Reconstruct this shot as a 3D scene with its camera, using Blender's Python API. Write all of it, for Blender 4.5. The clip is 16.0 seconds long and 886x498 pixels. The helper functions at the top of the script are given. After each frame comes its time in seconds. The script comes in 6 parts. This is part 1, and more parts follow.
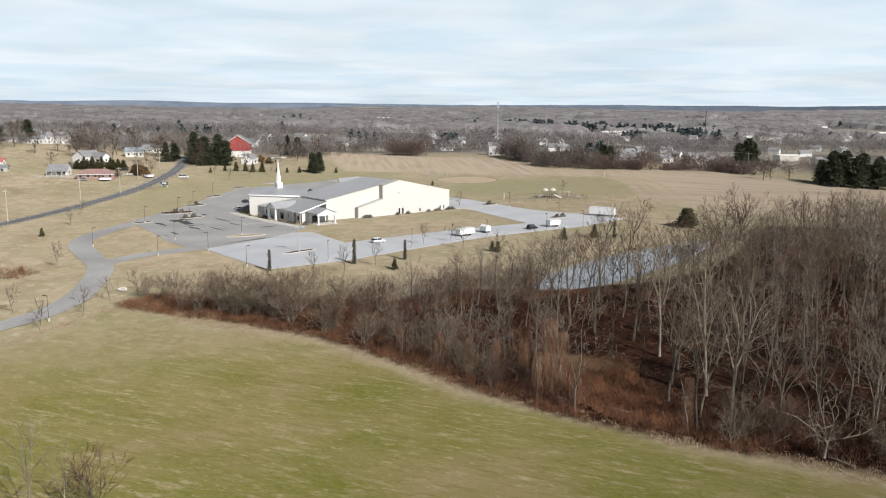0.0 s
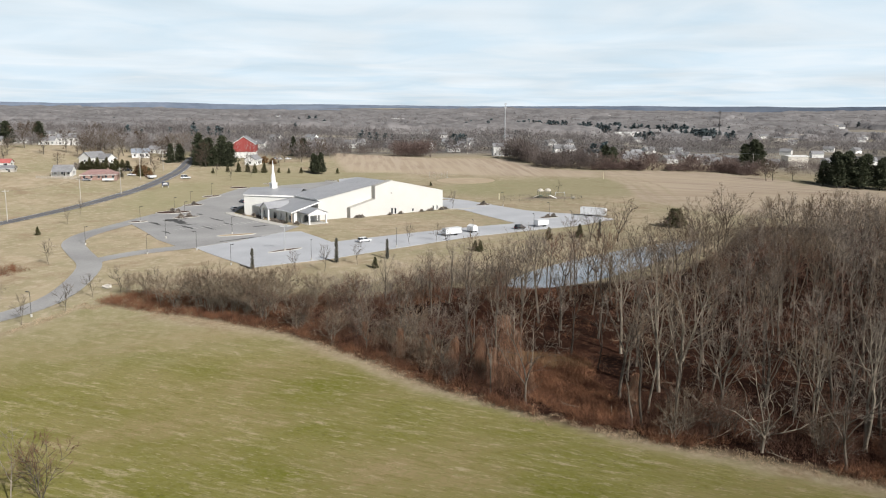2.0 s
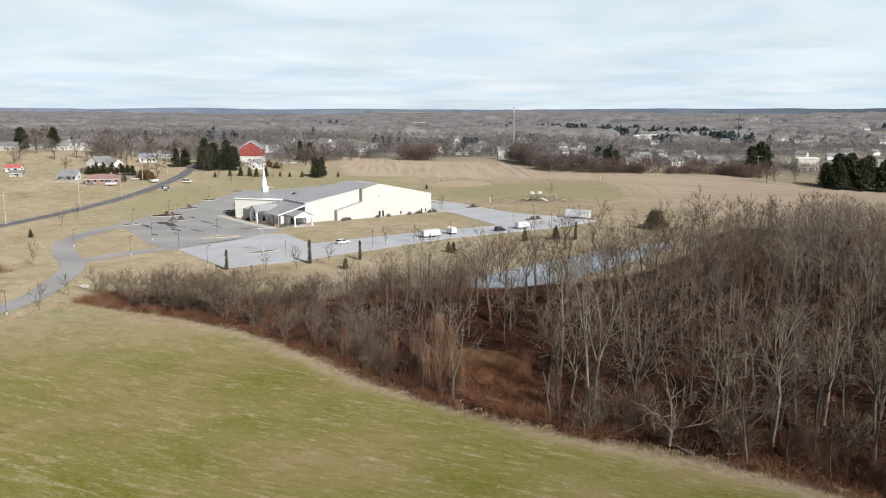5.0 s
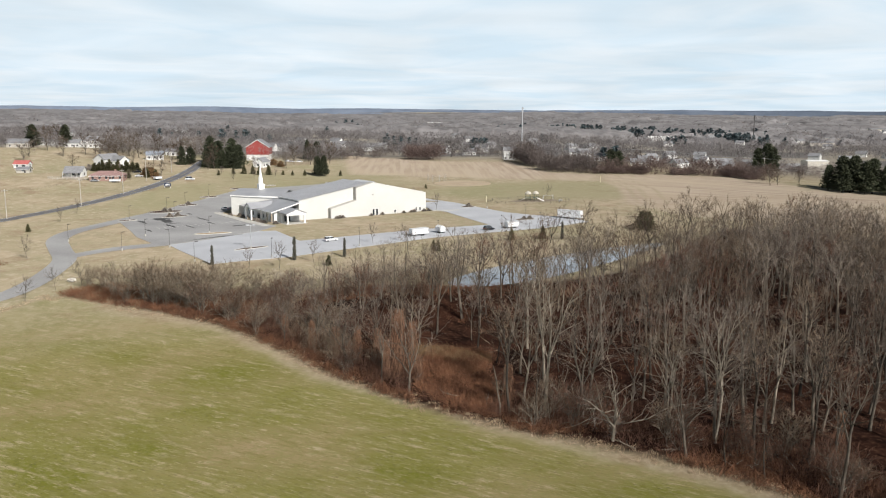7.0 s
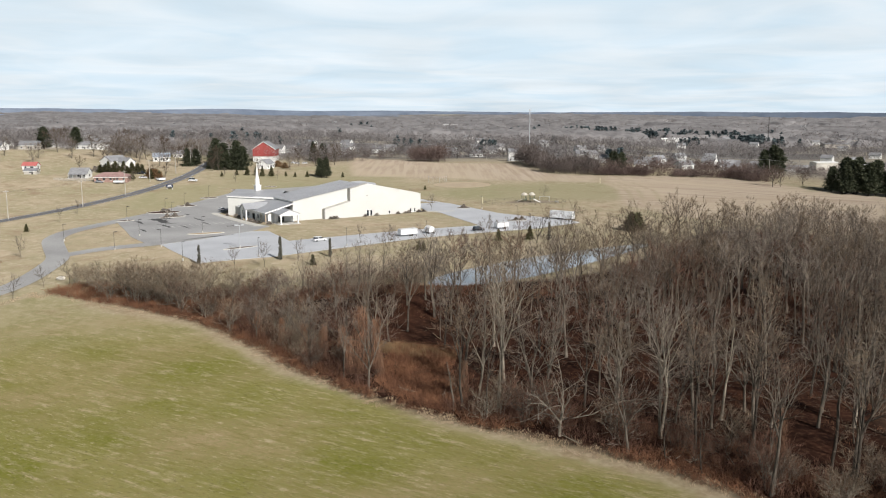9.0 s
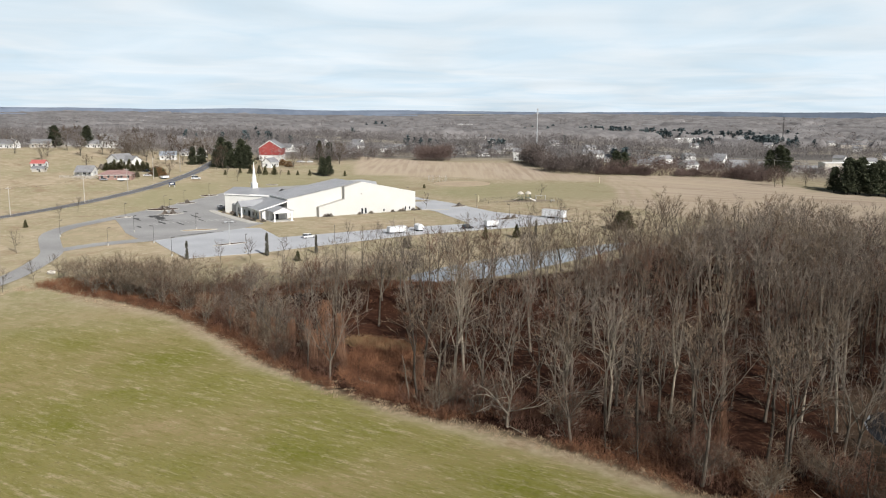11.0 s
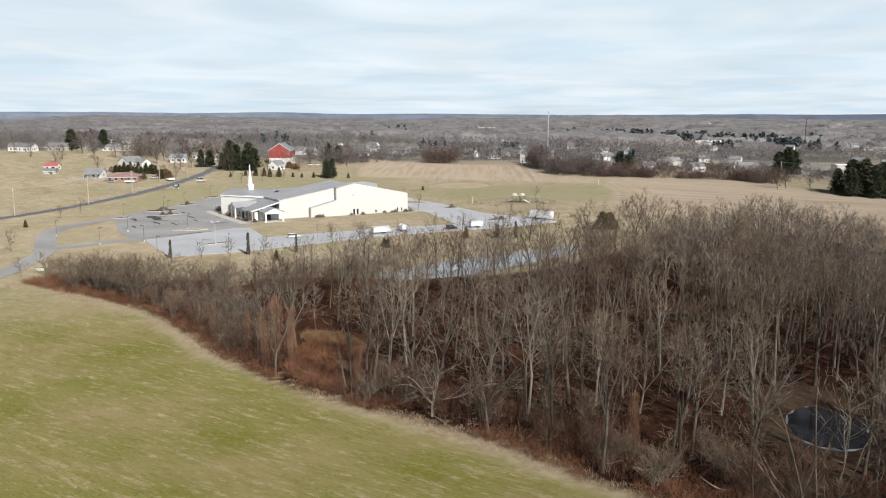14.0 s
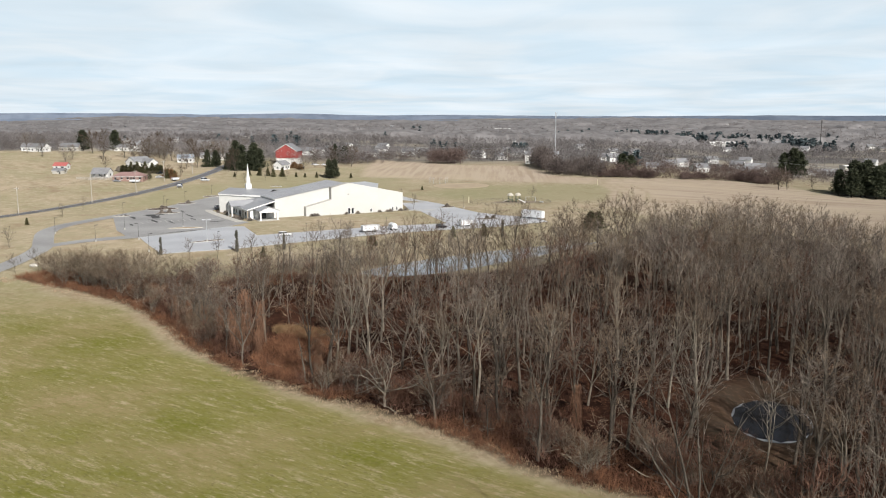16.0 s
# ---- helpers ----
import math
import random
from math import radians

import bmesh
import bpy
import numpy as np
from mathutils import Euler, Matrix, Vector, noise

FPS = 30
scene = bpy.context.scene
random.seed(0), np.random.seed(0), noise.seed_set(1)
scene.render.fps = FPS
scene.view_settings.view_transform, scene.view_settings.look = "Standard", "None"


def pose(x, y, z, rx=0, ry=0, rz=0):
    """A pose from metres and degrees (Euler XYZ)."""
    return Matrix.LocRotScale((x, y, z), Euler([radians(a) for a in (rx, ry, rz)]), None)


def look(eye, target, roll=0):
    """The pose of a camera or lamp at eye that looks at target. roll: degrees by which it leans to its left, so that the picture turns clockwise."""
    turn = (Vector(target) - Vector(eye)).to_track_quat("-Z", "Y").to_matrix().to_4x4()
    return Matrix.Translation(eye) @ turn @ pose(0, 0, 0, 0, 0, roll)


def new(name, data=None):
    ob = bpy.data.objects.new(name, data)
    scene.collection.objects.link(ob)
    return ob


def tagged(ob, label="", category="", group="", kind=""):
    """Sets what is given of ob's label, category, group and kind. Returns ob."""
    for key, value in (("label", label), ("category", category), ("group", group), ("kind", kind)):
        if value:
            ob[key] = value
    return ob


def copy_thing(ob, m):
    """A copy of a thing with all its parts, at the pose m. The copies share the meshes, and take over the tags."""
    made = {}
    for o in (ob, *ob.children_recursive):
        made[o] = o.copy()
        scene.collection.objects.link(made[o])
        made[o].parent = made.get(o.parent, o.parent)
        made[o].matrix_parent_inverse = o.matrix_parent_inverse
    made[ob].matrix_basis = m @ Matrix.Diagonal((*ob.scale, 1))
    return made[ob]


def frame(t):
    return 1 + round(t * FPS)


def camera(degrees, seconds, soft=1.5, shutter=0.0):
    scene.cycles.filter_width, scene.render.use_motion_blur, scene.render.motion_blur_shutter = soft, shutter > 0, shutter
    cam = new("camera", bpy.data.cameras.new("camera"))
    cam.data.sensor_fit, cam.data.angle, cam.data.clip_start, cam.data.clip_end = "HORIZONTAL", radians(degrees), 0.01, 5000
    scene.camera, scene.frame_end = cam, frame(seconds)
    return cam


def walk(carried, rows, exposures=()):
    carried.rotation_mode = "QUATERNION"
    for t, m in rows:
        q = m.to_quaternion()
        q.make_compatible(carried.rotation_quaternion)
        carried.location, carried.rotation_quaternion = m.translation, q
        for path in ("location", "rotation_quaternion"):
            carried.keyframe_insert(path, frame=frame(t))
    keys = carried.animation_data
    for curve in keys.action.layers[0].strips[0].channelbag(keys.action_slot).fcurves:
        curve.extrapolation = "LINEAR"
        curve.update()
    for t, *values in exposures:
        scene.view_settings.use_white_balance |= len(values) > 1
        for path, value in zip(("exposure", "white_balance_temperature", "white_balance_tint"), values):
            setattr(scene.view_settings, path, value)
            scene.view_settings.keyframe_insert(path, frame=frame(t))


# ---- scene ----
cam = camera(57.0, 16.0, 1.1)
PATH = [
    (0, (-11.022, 2.871, 45.964), (-10.974, 4.84, 45.617), 0.3),
    (0.5, (-8.123, 2.167, 45.782), (-8.087, 4.137, 45.436), 0.2),
    (1, (-5.24, 1.363, 45.746), (-5.217, 3.333, 45.399), 0.2),
    (1.5, (-2.321, 0.346, 45.905), (-2.308, 2.316, 45.561), 0.2),
    (2, (0.644, -0.711, 45.933), (0.645, 1.259, 45.589), 0.2),
    (2.5, (3.66, -1.796, 45.947), (3.648, 0.174, 45.602), 0.2),
    (3, (6.501, -2.605, 46.011), (6.478, -0.634, 45.669), 0.2),
    (3.5, (9.536, -3.415, 46.088), (9.503, -1.445, 45.746), 0.2),
    (4, (12.516, -4.098, 46.099), (12.471, -2.127, 45.759), 0.2),
    (6.3, (26.249, -7.612, 46.254), (26.153, -5.642, 45.92), -0.1),
    (6.5, (27.329, -7.761, 46.231), (27.227, -5.792, 45.895), 0.1),
    (7, (30.226, -8.18, 46.005), (30.113, -6.211, 45.67), 0.2),
    (7.5, (33.183, -8.763, 45.95), (33.059, -6.796, 45.614), 0.2),
    (8, (36.101, -9.292, 45.895), (35.965, -7.325, 45.559), 0.1),
    (8.5, (39.046, -9.916, 45.89), (38.899, -7.95, 45.557), 0.1),
    (9, (41.947, -10.452, 45.866), (41.787, -8.486, 45.536), 0.1),
    (11.5, (56.769, -13.568, 45.603), (56.552, -11.608, 45.273), 0.1),
    (12, (59.821, -14.174, 45.64), (59.592, -12.215, 45.312), 0.0),
    (12.5, (62.829, -14.678, 45.572), (62.588, -12.72, 45.246), 0.1),
    (13, (66.01, -15.283, 45.443), (65.757, -13.326, 45.119), 0.0),
    (13.5, (69.199, -16.005, 45.324), (68.933, -14.05, 44.998), -0.0),
    (14, (72.25, -16.635, 45.37), (71.973, -14.681, 45.047), -0.0),
    (14.5, (75.261, -17.311, 45.375), (74.972, -15.358, 45.055), 0.0),
    (15, (78.504, -17.947, 45.185), (78.202, -15.996, 44.864), -0.0),
    (15.5, (81.778, -18.669, 45.026), (81.463, -16.721, 44.704), -0.1),
    (16, (85.023, -19.305, 45.003), (84.698, -17.357, 44.683), 0.0),
]
walk(cam, [(t, look(eye, target, roll)) for t, eye, target, roll in PATH])

# ---- world, sun, exposure ----
scene.view_settings.exposure = 0.0
SUN_FROM = Vector((0.643, -0.766, 0.0)).normalized()
SUN_EL = radians(35)
world = bpy.data.worlds.new("sky")
scene.world = world
world.use_nodes = True
wn, wl = world.node_tree.nodes, world.node_tree.links
wn.clear()
w_out = wn.new("ShaderNodeOutputWorld")
w_bg = wn.new("ShaderNodeBackground")
w_sky = wn.new("ShaderNodeTexSky")
w_sky.sky_type = "NISHITA"
w_sky.sun_disc = False
w_sky.sun_elevation = SUN_EL
w_sky.sun_rotation = math.atan2(SUN_FROM.x, SUN_FROM.y)
w_sky.dust_density = 1.5
w_scale = wn.new("ShaderNodeVectorMath")
w_scale.operation = "SCALE"
w_scale.inputs["Scale"].default_value = 0.032
wl.new(w_sky.outputs[0], w_scale.inputs[0])
# thin high cloud: long soft streaks on a flat layer overhead
w_tc = wn.new("ShaderNodeTexCoord")
w_sep = wn.new("ShaderNodeSeparateXYZ")
wl.new(w_tc.outputs["Generated"], w_sep.inputs[0])
w_zc = wn.new("ShaderNodeMath")
w_zc.operation = "ADD"
w_zc.inputs[1].default_value = 0.07
wl.new(w_sep.outputs["Z"], w_zc.inputs[0])
w_zm = wn.new("ShaderNodeMath")
w_zm.operation = "MAXIMUM"
w_zm.inputs[1].default_value = 0.03
wl.new(w_zc.outputs[0], w_zm.inputs[0])
w_dx = wn.new("ShaderNodeMath")
w_dx.operation = "DIVIDE"
wl.new(w_sep.outputs["X"], w_dx.inputs[0])
wl.new(w_zm.outputs[0], w_dx.inputs[1])
w_dy = wn.new("ShaderNodeMath")
w_dy.operation = "DIVIDE"
wl.new(w_sep.outputs["Y"], w_dy.inputs[0])
wl.new(w_zm.outputs[0], w_dy.inputs[1])
w_cmb = wn.new("ShaderNodeCombineXYZ")
wl.new(w_dx.outputs[0], w_cmb.inputs["X"])
wl.new(w_dy.outputs[0], w_cmb.inputs["Y"])
w_n = wn.new("ShaderNodeTexNoise")
w_n.inputs["Scale"].default_value = 0.42
w_n.inputs["Detail"].default_value = 7
w_n.inputs["Roughness"].default_value = 0.52
w_n.inputs["Distortion"].default_value = 0.6
wl.new(w_cmb.outputs[0], w_n.inputs["Vector"])
w_ramp = wn.new("ShaderNodeValToRGB")
w_ramp.color_ramp.elements[0].position = 0.30
w_ramp.color_ramp.elements[0].color = (0.84, 0.84, 0.84, 1)
w_ramp.color_ramp.elements[1].position = 0.62
w_ramp.color_ramp.elements[1].color = (1, 1, 1, 1)
wl.new(w_n.outputs["Fac"], w_ramp.inputs[0])
w_mix = wn.new("ShaderNodeMix")
w_mix.data_type = "RGBA"
w_n2 = wn.new("ShaderNodeTexNoise")
w_n2.inputs["Scale"].default_value = 0.8
w_n2.inputs["Detail"].default_value = 6
w_n2.inputs["Distortion"].default_value = 0.8
wl.new(w_cmb.outputs[0], w_n2.inputs["Vector"])
w_tone = wn.new("ShaderNodeValToRGB")
w_tone.color_ramp.elements[0].position = 0.34
w_tone.color_ramp.elements[0].color = (0.70, 0.845, 0.955, 1)
w_tone.color_ramp.elements[1].position = 0.66
w_tone.color_ramp.elements[1].color = (0.85, 0.93, 0.99, 1)
wl.new(w_n2.outputs["Fac"], w_tone.inputs[0])
wl.new(w_tone.outputs[0], w_mix.inputs["B"])
w_high = wn.new("ShaderNodeMapRange")
w_high.inputs["From Min"].default_value, w_high.inputs["From Max"].default_value = 0.14, 0.36
w_high.inputs["To Min"].default_value, w_high.inputs["To Max"].default_value = 1.0, 0.05
wl.new(w_sep.outputs["Z"], w_high.inputs["Value"])
w_cov = wn.new("ShaderNodeMath")
w_cov.operation = "MULTIPLY"
wl.new(w_ramp.outputs[0], w_cov.inputs[0])
wl.new(w_high.outputs[0], w_cov.inputs[1])
wl.new(w_cov.outputs[0], w_mix.inputs["Factor"])
wl.new(w_scale.outputs[0], w_mix.inputs["A"])
wl.new(w_mix.outputs["Result"], w_bg.inputs["Color"])
w_bg.inputs["Strength"].default_value = 1.0
wl.new(w_bg.outputs[0], w_out.inputs[0])

sun = new("sun", bpy.data.lights.new("sun", "SUN"))
sun.data.energy = 5.6
sun.data.angle = radians(1.2)
sun.data.color = (1.0, 0.965, 0.925)
sun.matrix_world = look(Vector((0, 0, 200)) + SUN_FROM * 300, Vector((0, 0, 200)) + SUN_FROM * 300 - Vector((SUN_FROM.x * math.cos(SUN_EL), SUN_FROM.y * math.cos(SUN_EL), math.sin(SUN_EL))))


# ---- materials ----
def surface(name, a, b, scale=1.0, rough=0.9, bump=0.0, fine=8.0, metal=0.0, stretch=(1, 1, 1), vary=0.0, contrast=(0.35, 0.65), spec=0.3):
    """A two-tone procedural surface: broad patches and fine grain, in world metres."""
    m = bpy.data.materials.new(name)
    m.use_nodes = True
    n, l = m.node_tree.nodes, m.node_tree.links
    p = n["Principled BSDF"]
    p.inputs["Roughness"].default_value = rough
    p.inputs["Metallic"].default_value = metal
    p.inputs["Specular IOR Level"].default_value = spec
    g = n.new("ShaderNodeNewGeometry")
    mp = n.new("ShaderNodeMapping")
    mp.inputs["Scale"].default_value = stretch
    l.new(g.outputs["Position"], mp.inputs["Vector"])
    n1 = n.new("ShaderNodeTexNoise")
    n1.inputs["Scale"].default_value = scale
    n1.inputs["Detail"].default_value = 4
    l.new(mp.outputs[0], n1.inputs["Vector"])
    n2 = n.new("ShaderNodeTexNoise")
    n2.inputs["Scale"].default_value = scale * fine
    n2.inputs["Detail"].default_value = 3
    l.new(mp.outputs[0], n2.inputs["Vector"])
    mx = n.new("ShaderNodeMath")
    mx.operation = "MULTIPLY_ADD"
    mx.inputs[1].default_value = 0.4
    l.new(n2.outputs["Fac"], mx.inputs[0])
    m6 = n.new("ShaderNodeMath")
    m6.operation = "MULTIPLY"
    m6.inputs[1].default_value = 0.6
    l.new(n1.outputs["Fac"], m6.inputs[0])
    l.new(m6.outputs[0], mx.inputs[2])
    r = n.new("ShaderNodeMapRange")
    r.inputs["From Min"].default_value, r.inputs["From Max"].default_value = contrast
    l.new(mx.outputs[0], r.inputs["Value"])
    c = n.new("ShaderNodeMix")
    c.data_type = "RGBA"
    c.inputs["A"].default_value = (*a, 1)
    c.inputs["B"].default_value = (*b, 1)
    l.new(r.outputs[0], c.inputs["Factor"])
    out = c.outputs["Result"]
    if vary:
        oi = n.new("ShaderNodeObjectInfo")
        fr = n.new("ShaderNodeMix")
        fr.inputs["Factor"].default_value = 0.4
        l.new(oi.outputs["Random"], fr.inputs["A"])
        l.new(g.outputs["Random Per Island"], fr.inputs["B"])
        hv = n.new("ShaderNodeHueSaturation")
        vr = n.new("ShaderNodeMapRange")
        vr.inputs["To Min"].default_value, vr.inputs["To Max"].default_value = 1 - vary, 1 + vary
        l.new(fr.outputs[0], vr.inputs["Value"])
        l.new(vr.outputs[0], hv.inputs["Value"])
        l.new(out, hv.inputs["Color"])
        out = hv.outputs[0]
    l.new(out, p.inputs["Base Color"])
    if bump:
        bp = n.new("ShaderNodeBump")
        bp.inputs["Strength"].default_value = bump
        bp.inputs["Distance"].default_value = 0.05
        l.new(n2.outputs["Fac"], bp.inputs["Height"])
        l.new(bp.outputs[0], p.inputs["Normal"])
    return m


BARK = surface("bark", (0.020, 0.016, 0.012), (0.090, 0.072, 0.055), 1.2, 0.95, 0.6, 7, stretch=(1, 1, 0.25), vary=0.35)
BARK_MID = surface("grey_brown_bark", (0.045, 0.037, 0.029), (0.175, 0.146, 0.113), 1.2, 0.95, 0.5, 7, stretch=(1, 1, 0.25), vary=0.35)
BARK_PALE = surface("pale_bark", (0.10, 0.085, 0.065), (0.33, 0.283, 0.22), 1.2, 0.95, 0.5, 7, stretch=(1, 1, 0.3), vary=0.2)
BRUSH = surface("bramble", (0.092, 0.040, 0.023), (0.262, 0.128, 0.068), 0.25, 0.95, vary=0.4)
VINE = surface("dry_vine", (0.17, 0.092, 0.056), (0.31, 0.175, 0.108), 0.4, 0.95, vary=0.3)
STRAW = surface("dry_grass", (0.30, 0.22, 0.14), (0.46, 0.36, 0.24), 0.3, 0.95, vary=0.25)
GOLD_GRASS = surface("golden_dry_grass", (0.17, 0.105, 0.055), (0.31, 0.205, 0.11), 0.5, 0.95, vary=0.3)
NEEDLE = surface("needles", (0.026, 0.032, 0.018), (0.078, 0.086, 0.046), 0.6, 0.8, vary=0.35)
NEEDLE_GREY = surface("grey_green_needles", (0.10, 0.098, 0.078), (0.19, 0.18, 0.145), 0.6, 0.85, vary=0.3)
CEDAR = surface("cedar_foliage", (0.05, 0.055, 0.022), (0.12, 0.105, 0.05), 0.8, 0.85, vary=0.3)
RUSTY = surface("rust_foliage", (0.13, 0.075, 0.035), (0.24, 0.145, 0.07), 0.6, 0.9, vary=0.3)
DORMANT = surface("dormant_shrub", (0.18, 0.155, 0.13), (0.34, 0.295, 0.25), 0.8, 0.9, vary=0.3)
# needles shifted to blue-grey: distance haze held in the colour
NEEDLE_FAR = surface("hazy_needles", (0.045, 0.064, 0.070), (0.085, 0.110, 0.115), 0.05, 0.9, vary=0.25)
# the hills' blue-grey is distance haze put into the base colour
FAR_HILL = surface("hazed_hill_woods", (0.122, 0.152, 0.205), (0.19, 0.225, 0.285), 0.004, 1.0, fine=4)
# greyer and paler than nearer twigs, with some distance haze in the colour
FAR_TWIG = surface("hazed_far_twigs", (0.155, 0.135, 0.126), (0.345, 0.318, 0.308), 0.010, 0.95, fine=5, vary=0.25, contrast=(0.38, 0.60))
HEDGE_TWIG = surface("hedgerow_twigs", (0.13, 0.106, 0.096), (0.30, 0.252, 0.228), 0.05, 0.95, fine=4, vary=0.2)


def scattering(m, share=0.5):
    """Masses of fine twigs pass on a share of the light that falls on them."""
    n, l = m.node_tree.nodes, m.node_tree.links
    p = n["Principled BSDF"]
    col = p.inputs["Base Color"].links[0].from_socket
    d, t, mx = n.new("ShaderNodeBsdfDiffuse"), n.new("ShaderNodeBsdfTranslucent"), n.new("ShaderNodeMixShader")
    l.new(col, d.inputs["Color"])
    l.new(col, t.inputs["Color"])
    l.new(d.outputs[0], mx.inputs[1])
    l.new(t.outputs[0], mx.inputs[2])
    mx.inputs[0].default_value = share
    l.new(mx.outputs[0], n["Material Output"].inputs["Surface"])


TWIG_GREY = surface("grey_twigs", (0.110, 0.090, 0.074), (0.295, 0.248, 0.205), 0.3, 0.95, vary=0.25)
HEDGE_RED = surface("reddish_hedge_twigs", (0.13, 0.092, 0.08), (0.28, 0.21, 0.185), 0.05, 0.95, fine=4, vary=0.2)
# canopy grey likewise carries some of the distance haze
CANOPY = surface("hazed_canopy", (0.13, 0.122, 0.120), (0.255, 0.243, 0.240), 0.012, 1.0, 0.0, fine=5, contrast=(0.36, 0.62))
TWIG_TAN = surface("tan_twigs", (0.110, 0.082, 0.058), (0.295, 0.228, 0.165), 0.3, 0.95, vary=0.3)
TWIG_BROWN = surface("brown_twigs", (0.064, 0.046, 0.034), (0.178, 0.134, 0.101), 0.3, 0.95, vary=0.3)
TWIG_RUST = surface("rusty_twigs", (0.078, 0.043, 0.031), (0.195, 0.112, 0.080), 0.3, 0.95, vary=0.3)
for m in (TWIG_TAN, TWIG_BROWN, TWIG_RUST, TWIG_GREY):
    scattering(m, 0.2)
for m in (FAR_TWIG, HEDGE_TWIG, HEDGE_RED):
    scattering(m)
ASPHALT = surface("worn_asphalt", (0.27, 0.265, 0.26), (0.38, 0.375, 0.365), 0.06, 0.9, 0.2, 30)
CONCRETE = surface("pale_new_paving", (0.40, 0.41, 0.43), (0.50, 0.51, 0.53), 0.08, 0.9, 0.2, 30)
ROAD = surface("road_asphalt", (0.115, 0.118, 0.13), (0.165, 0.168, 0.18), 0.15, 0.9, 0.2, 30)
KERB = surface("concrete_kerb", (0.45, 0.43, 0.39), (0.58, 0.56, 0.51), 0.8, 0.9)
MULCH = surface("mulch", (0.035, 0.022, 0.018), (0.10, 0.055, 0.04), 0.8, 0.95, 0.5)
TAR = surface("tar_patch", (0.05, 0.05, 0.05), (0.09, 0.088, 0.085), 0.6, 0.8)
PAINT = surface("line_paint", (0.55, 0.54, 0.50), (0.75, 0.74, 0.70), 0.8, 0.8)
YELLOW = surface("yellow_paint", (0.36, 0.27, 0.09), (0.46, 0.36, 0.14), 0.8, 0.8)
WHITE = surface("cream_metal_siding", (0.575, 0.568, 0.533), (0.635, 0.627, 0.59), 0.15, 0.6, 0, 12)
TRIM = surface("white_trim", (0.78, 0.77, 0.74), (0.84, 0.83, 0.80), 0.5, 0.5)
GREYTRIM = surface("grey_coping", (0.36, 0.345, 0.315), (0.46, 0.44, 0.405), 0.5, 0.5)
ROOF = surface("grey_metal_roof", (0.29, 0.295, 0.31), (0.37, 0.375, 0.39), 0.12, 0.45, 0, 14, stretch=(1, 1, 1))
STONE = surface("tan_stone_veneer", (0.26, 0.21, 0.16), (0.42, 0.35, 0.27), 1.5, 0.9, 0.4)
GLASSDARK = surface("window_glass", (0.02, 0.024, 0.03), (0.05, 0.055, 0.06), 0.4, 0.08, spec=0.6)
SHINGLE = surface("grey_shingle", (0.17, 0.17, 0.175), (0.26, 0.26, 0.265), 0.6, 0.9, vary=0.25)
CREAM = surface("cream_paint", (0.62, 0.55, 0.38), (0.70, 0.63, 0.46), 0.8, 0.7)
SHINGLE_RED = surface("red_brown_shingle", (0.25, 0.155, 0.14), (0.35, 0.23, 0.21), 0.6, 0.9)
SHINGLE_BLUE = surface("blue_grey_shingle", (0.23, 0.26, 0.30), (0.30, 0.33, 0.37), 0.6, 0.9)
REDROOF = surface("bright_red_roof", (0.38, 0.10, 0.09), (0.47, 0.15, 0.135), 0.6, 0.7)
SIDING = surface("white_siding", (0.68, 0.67, 0.64), (0.78, 0.77, 0.74), 0.5, 0.7, vary=0.12)
SIDING_TAN = surface("tan_siding", (0.50, 0.46, 0.40), (0.60, 0.56, 0.49), 0.5, 0.7, vary=0.15)
BRICK = surface("red_brick", (0.29, 0.18, 0.145), (0.38, 0.255, 0.21), 1.5, 0.9)
BARNRED = surface("barn_red_boards", (0.27, 0.05, 0.045), (0.36, 0.085, 0.075), 0.5, 0.8, stretch=(1, 1, 0.2))
POLEWOOD = surface("weathered_pole", (0.34, 0.31, 0.27), (0.50, 0.47, 0.42), 1.0, 0.9, stretch=(1, 1, 0.2), vary=0.2)
DARKMETAL = surface("dark_bronze_metal", (0.06, 0.055, 0.05), (0.10, 0.09, 0.085), 0.8, 0.5, metal=0.3)
STEEL = surface("galvanised_steel", (0.42, 0.43, 0.44), (0.55, 0.56, 0.57), 0.5, 0.5, metal=0.4)
CARWHITE = surface("white_car_paint", (0.75, 0.75, 0.75), (0.80, 0.80, 0.80), 0.5, 0.25, spec=0.5)
CARSILVER = surface("silver_car_paint", (0.45, 0.46, 0.48), (0.52, 0.53, 0.55), 0.5, 0.25, metal=0.4, spec=0.5)
CARBLACK = surface("black_car_paint", (0.012, 0.013, 0.016), (0.022, 0.023, 0.028), 0.5, 0.2, spec=0.5)
CARBLUE = surface("navy_car_paint", (0.02, 0.03, 0.06), (0.03, 0.045, 0.085), 0.5, 0.2, spec=0.5)
TYRE = surface("tyre_rubber", (0.02, 0.02, 0.02), (0.035, 0.035, 0.035), 2, 0.9)
PLASTIC_GREEN = surface("green_play_plastic", (0.045, 0.075, 0.06), (0.07, 0.105, 0.085), 1, 0.6)
PLASTIC_TAN = surface("tan_play_plastic", (0.46, 0.42, 0.36), (0.58, 0.54, 0.47), 1, 0.6)
ROCK = surface("pale_boulder", (0.58, 0.53, 0.46), (0.74, 0.69, 0.62), 1.5, 0.9, 0.5)
TRODDEN = surface("trodden_bark_chips", (0.17, 0.135, 0.095), (0.27, 0.22, 0.16), 0.5, 0.95, 0.4)
ICE = surface("thin_ice", (0.20, 0.22, 0.24), (0.34, 0.36, 0.38), 0.5, 0.35)
DIRT = surface("infield_dirt", (0.38, 0.30, 0.21), (0.44, 0.355, 0.25), 0.2, 0.95)
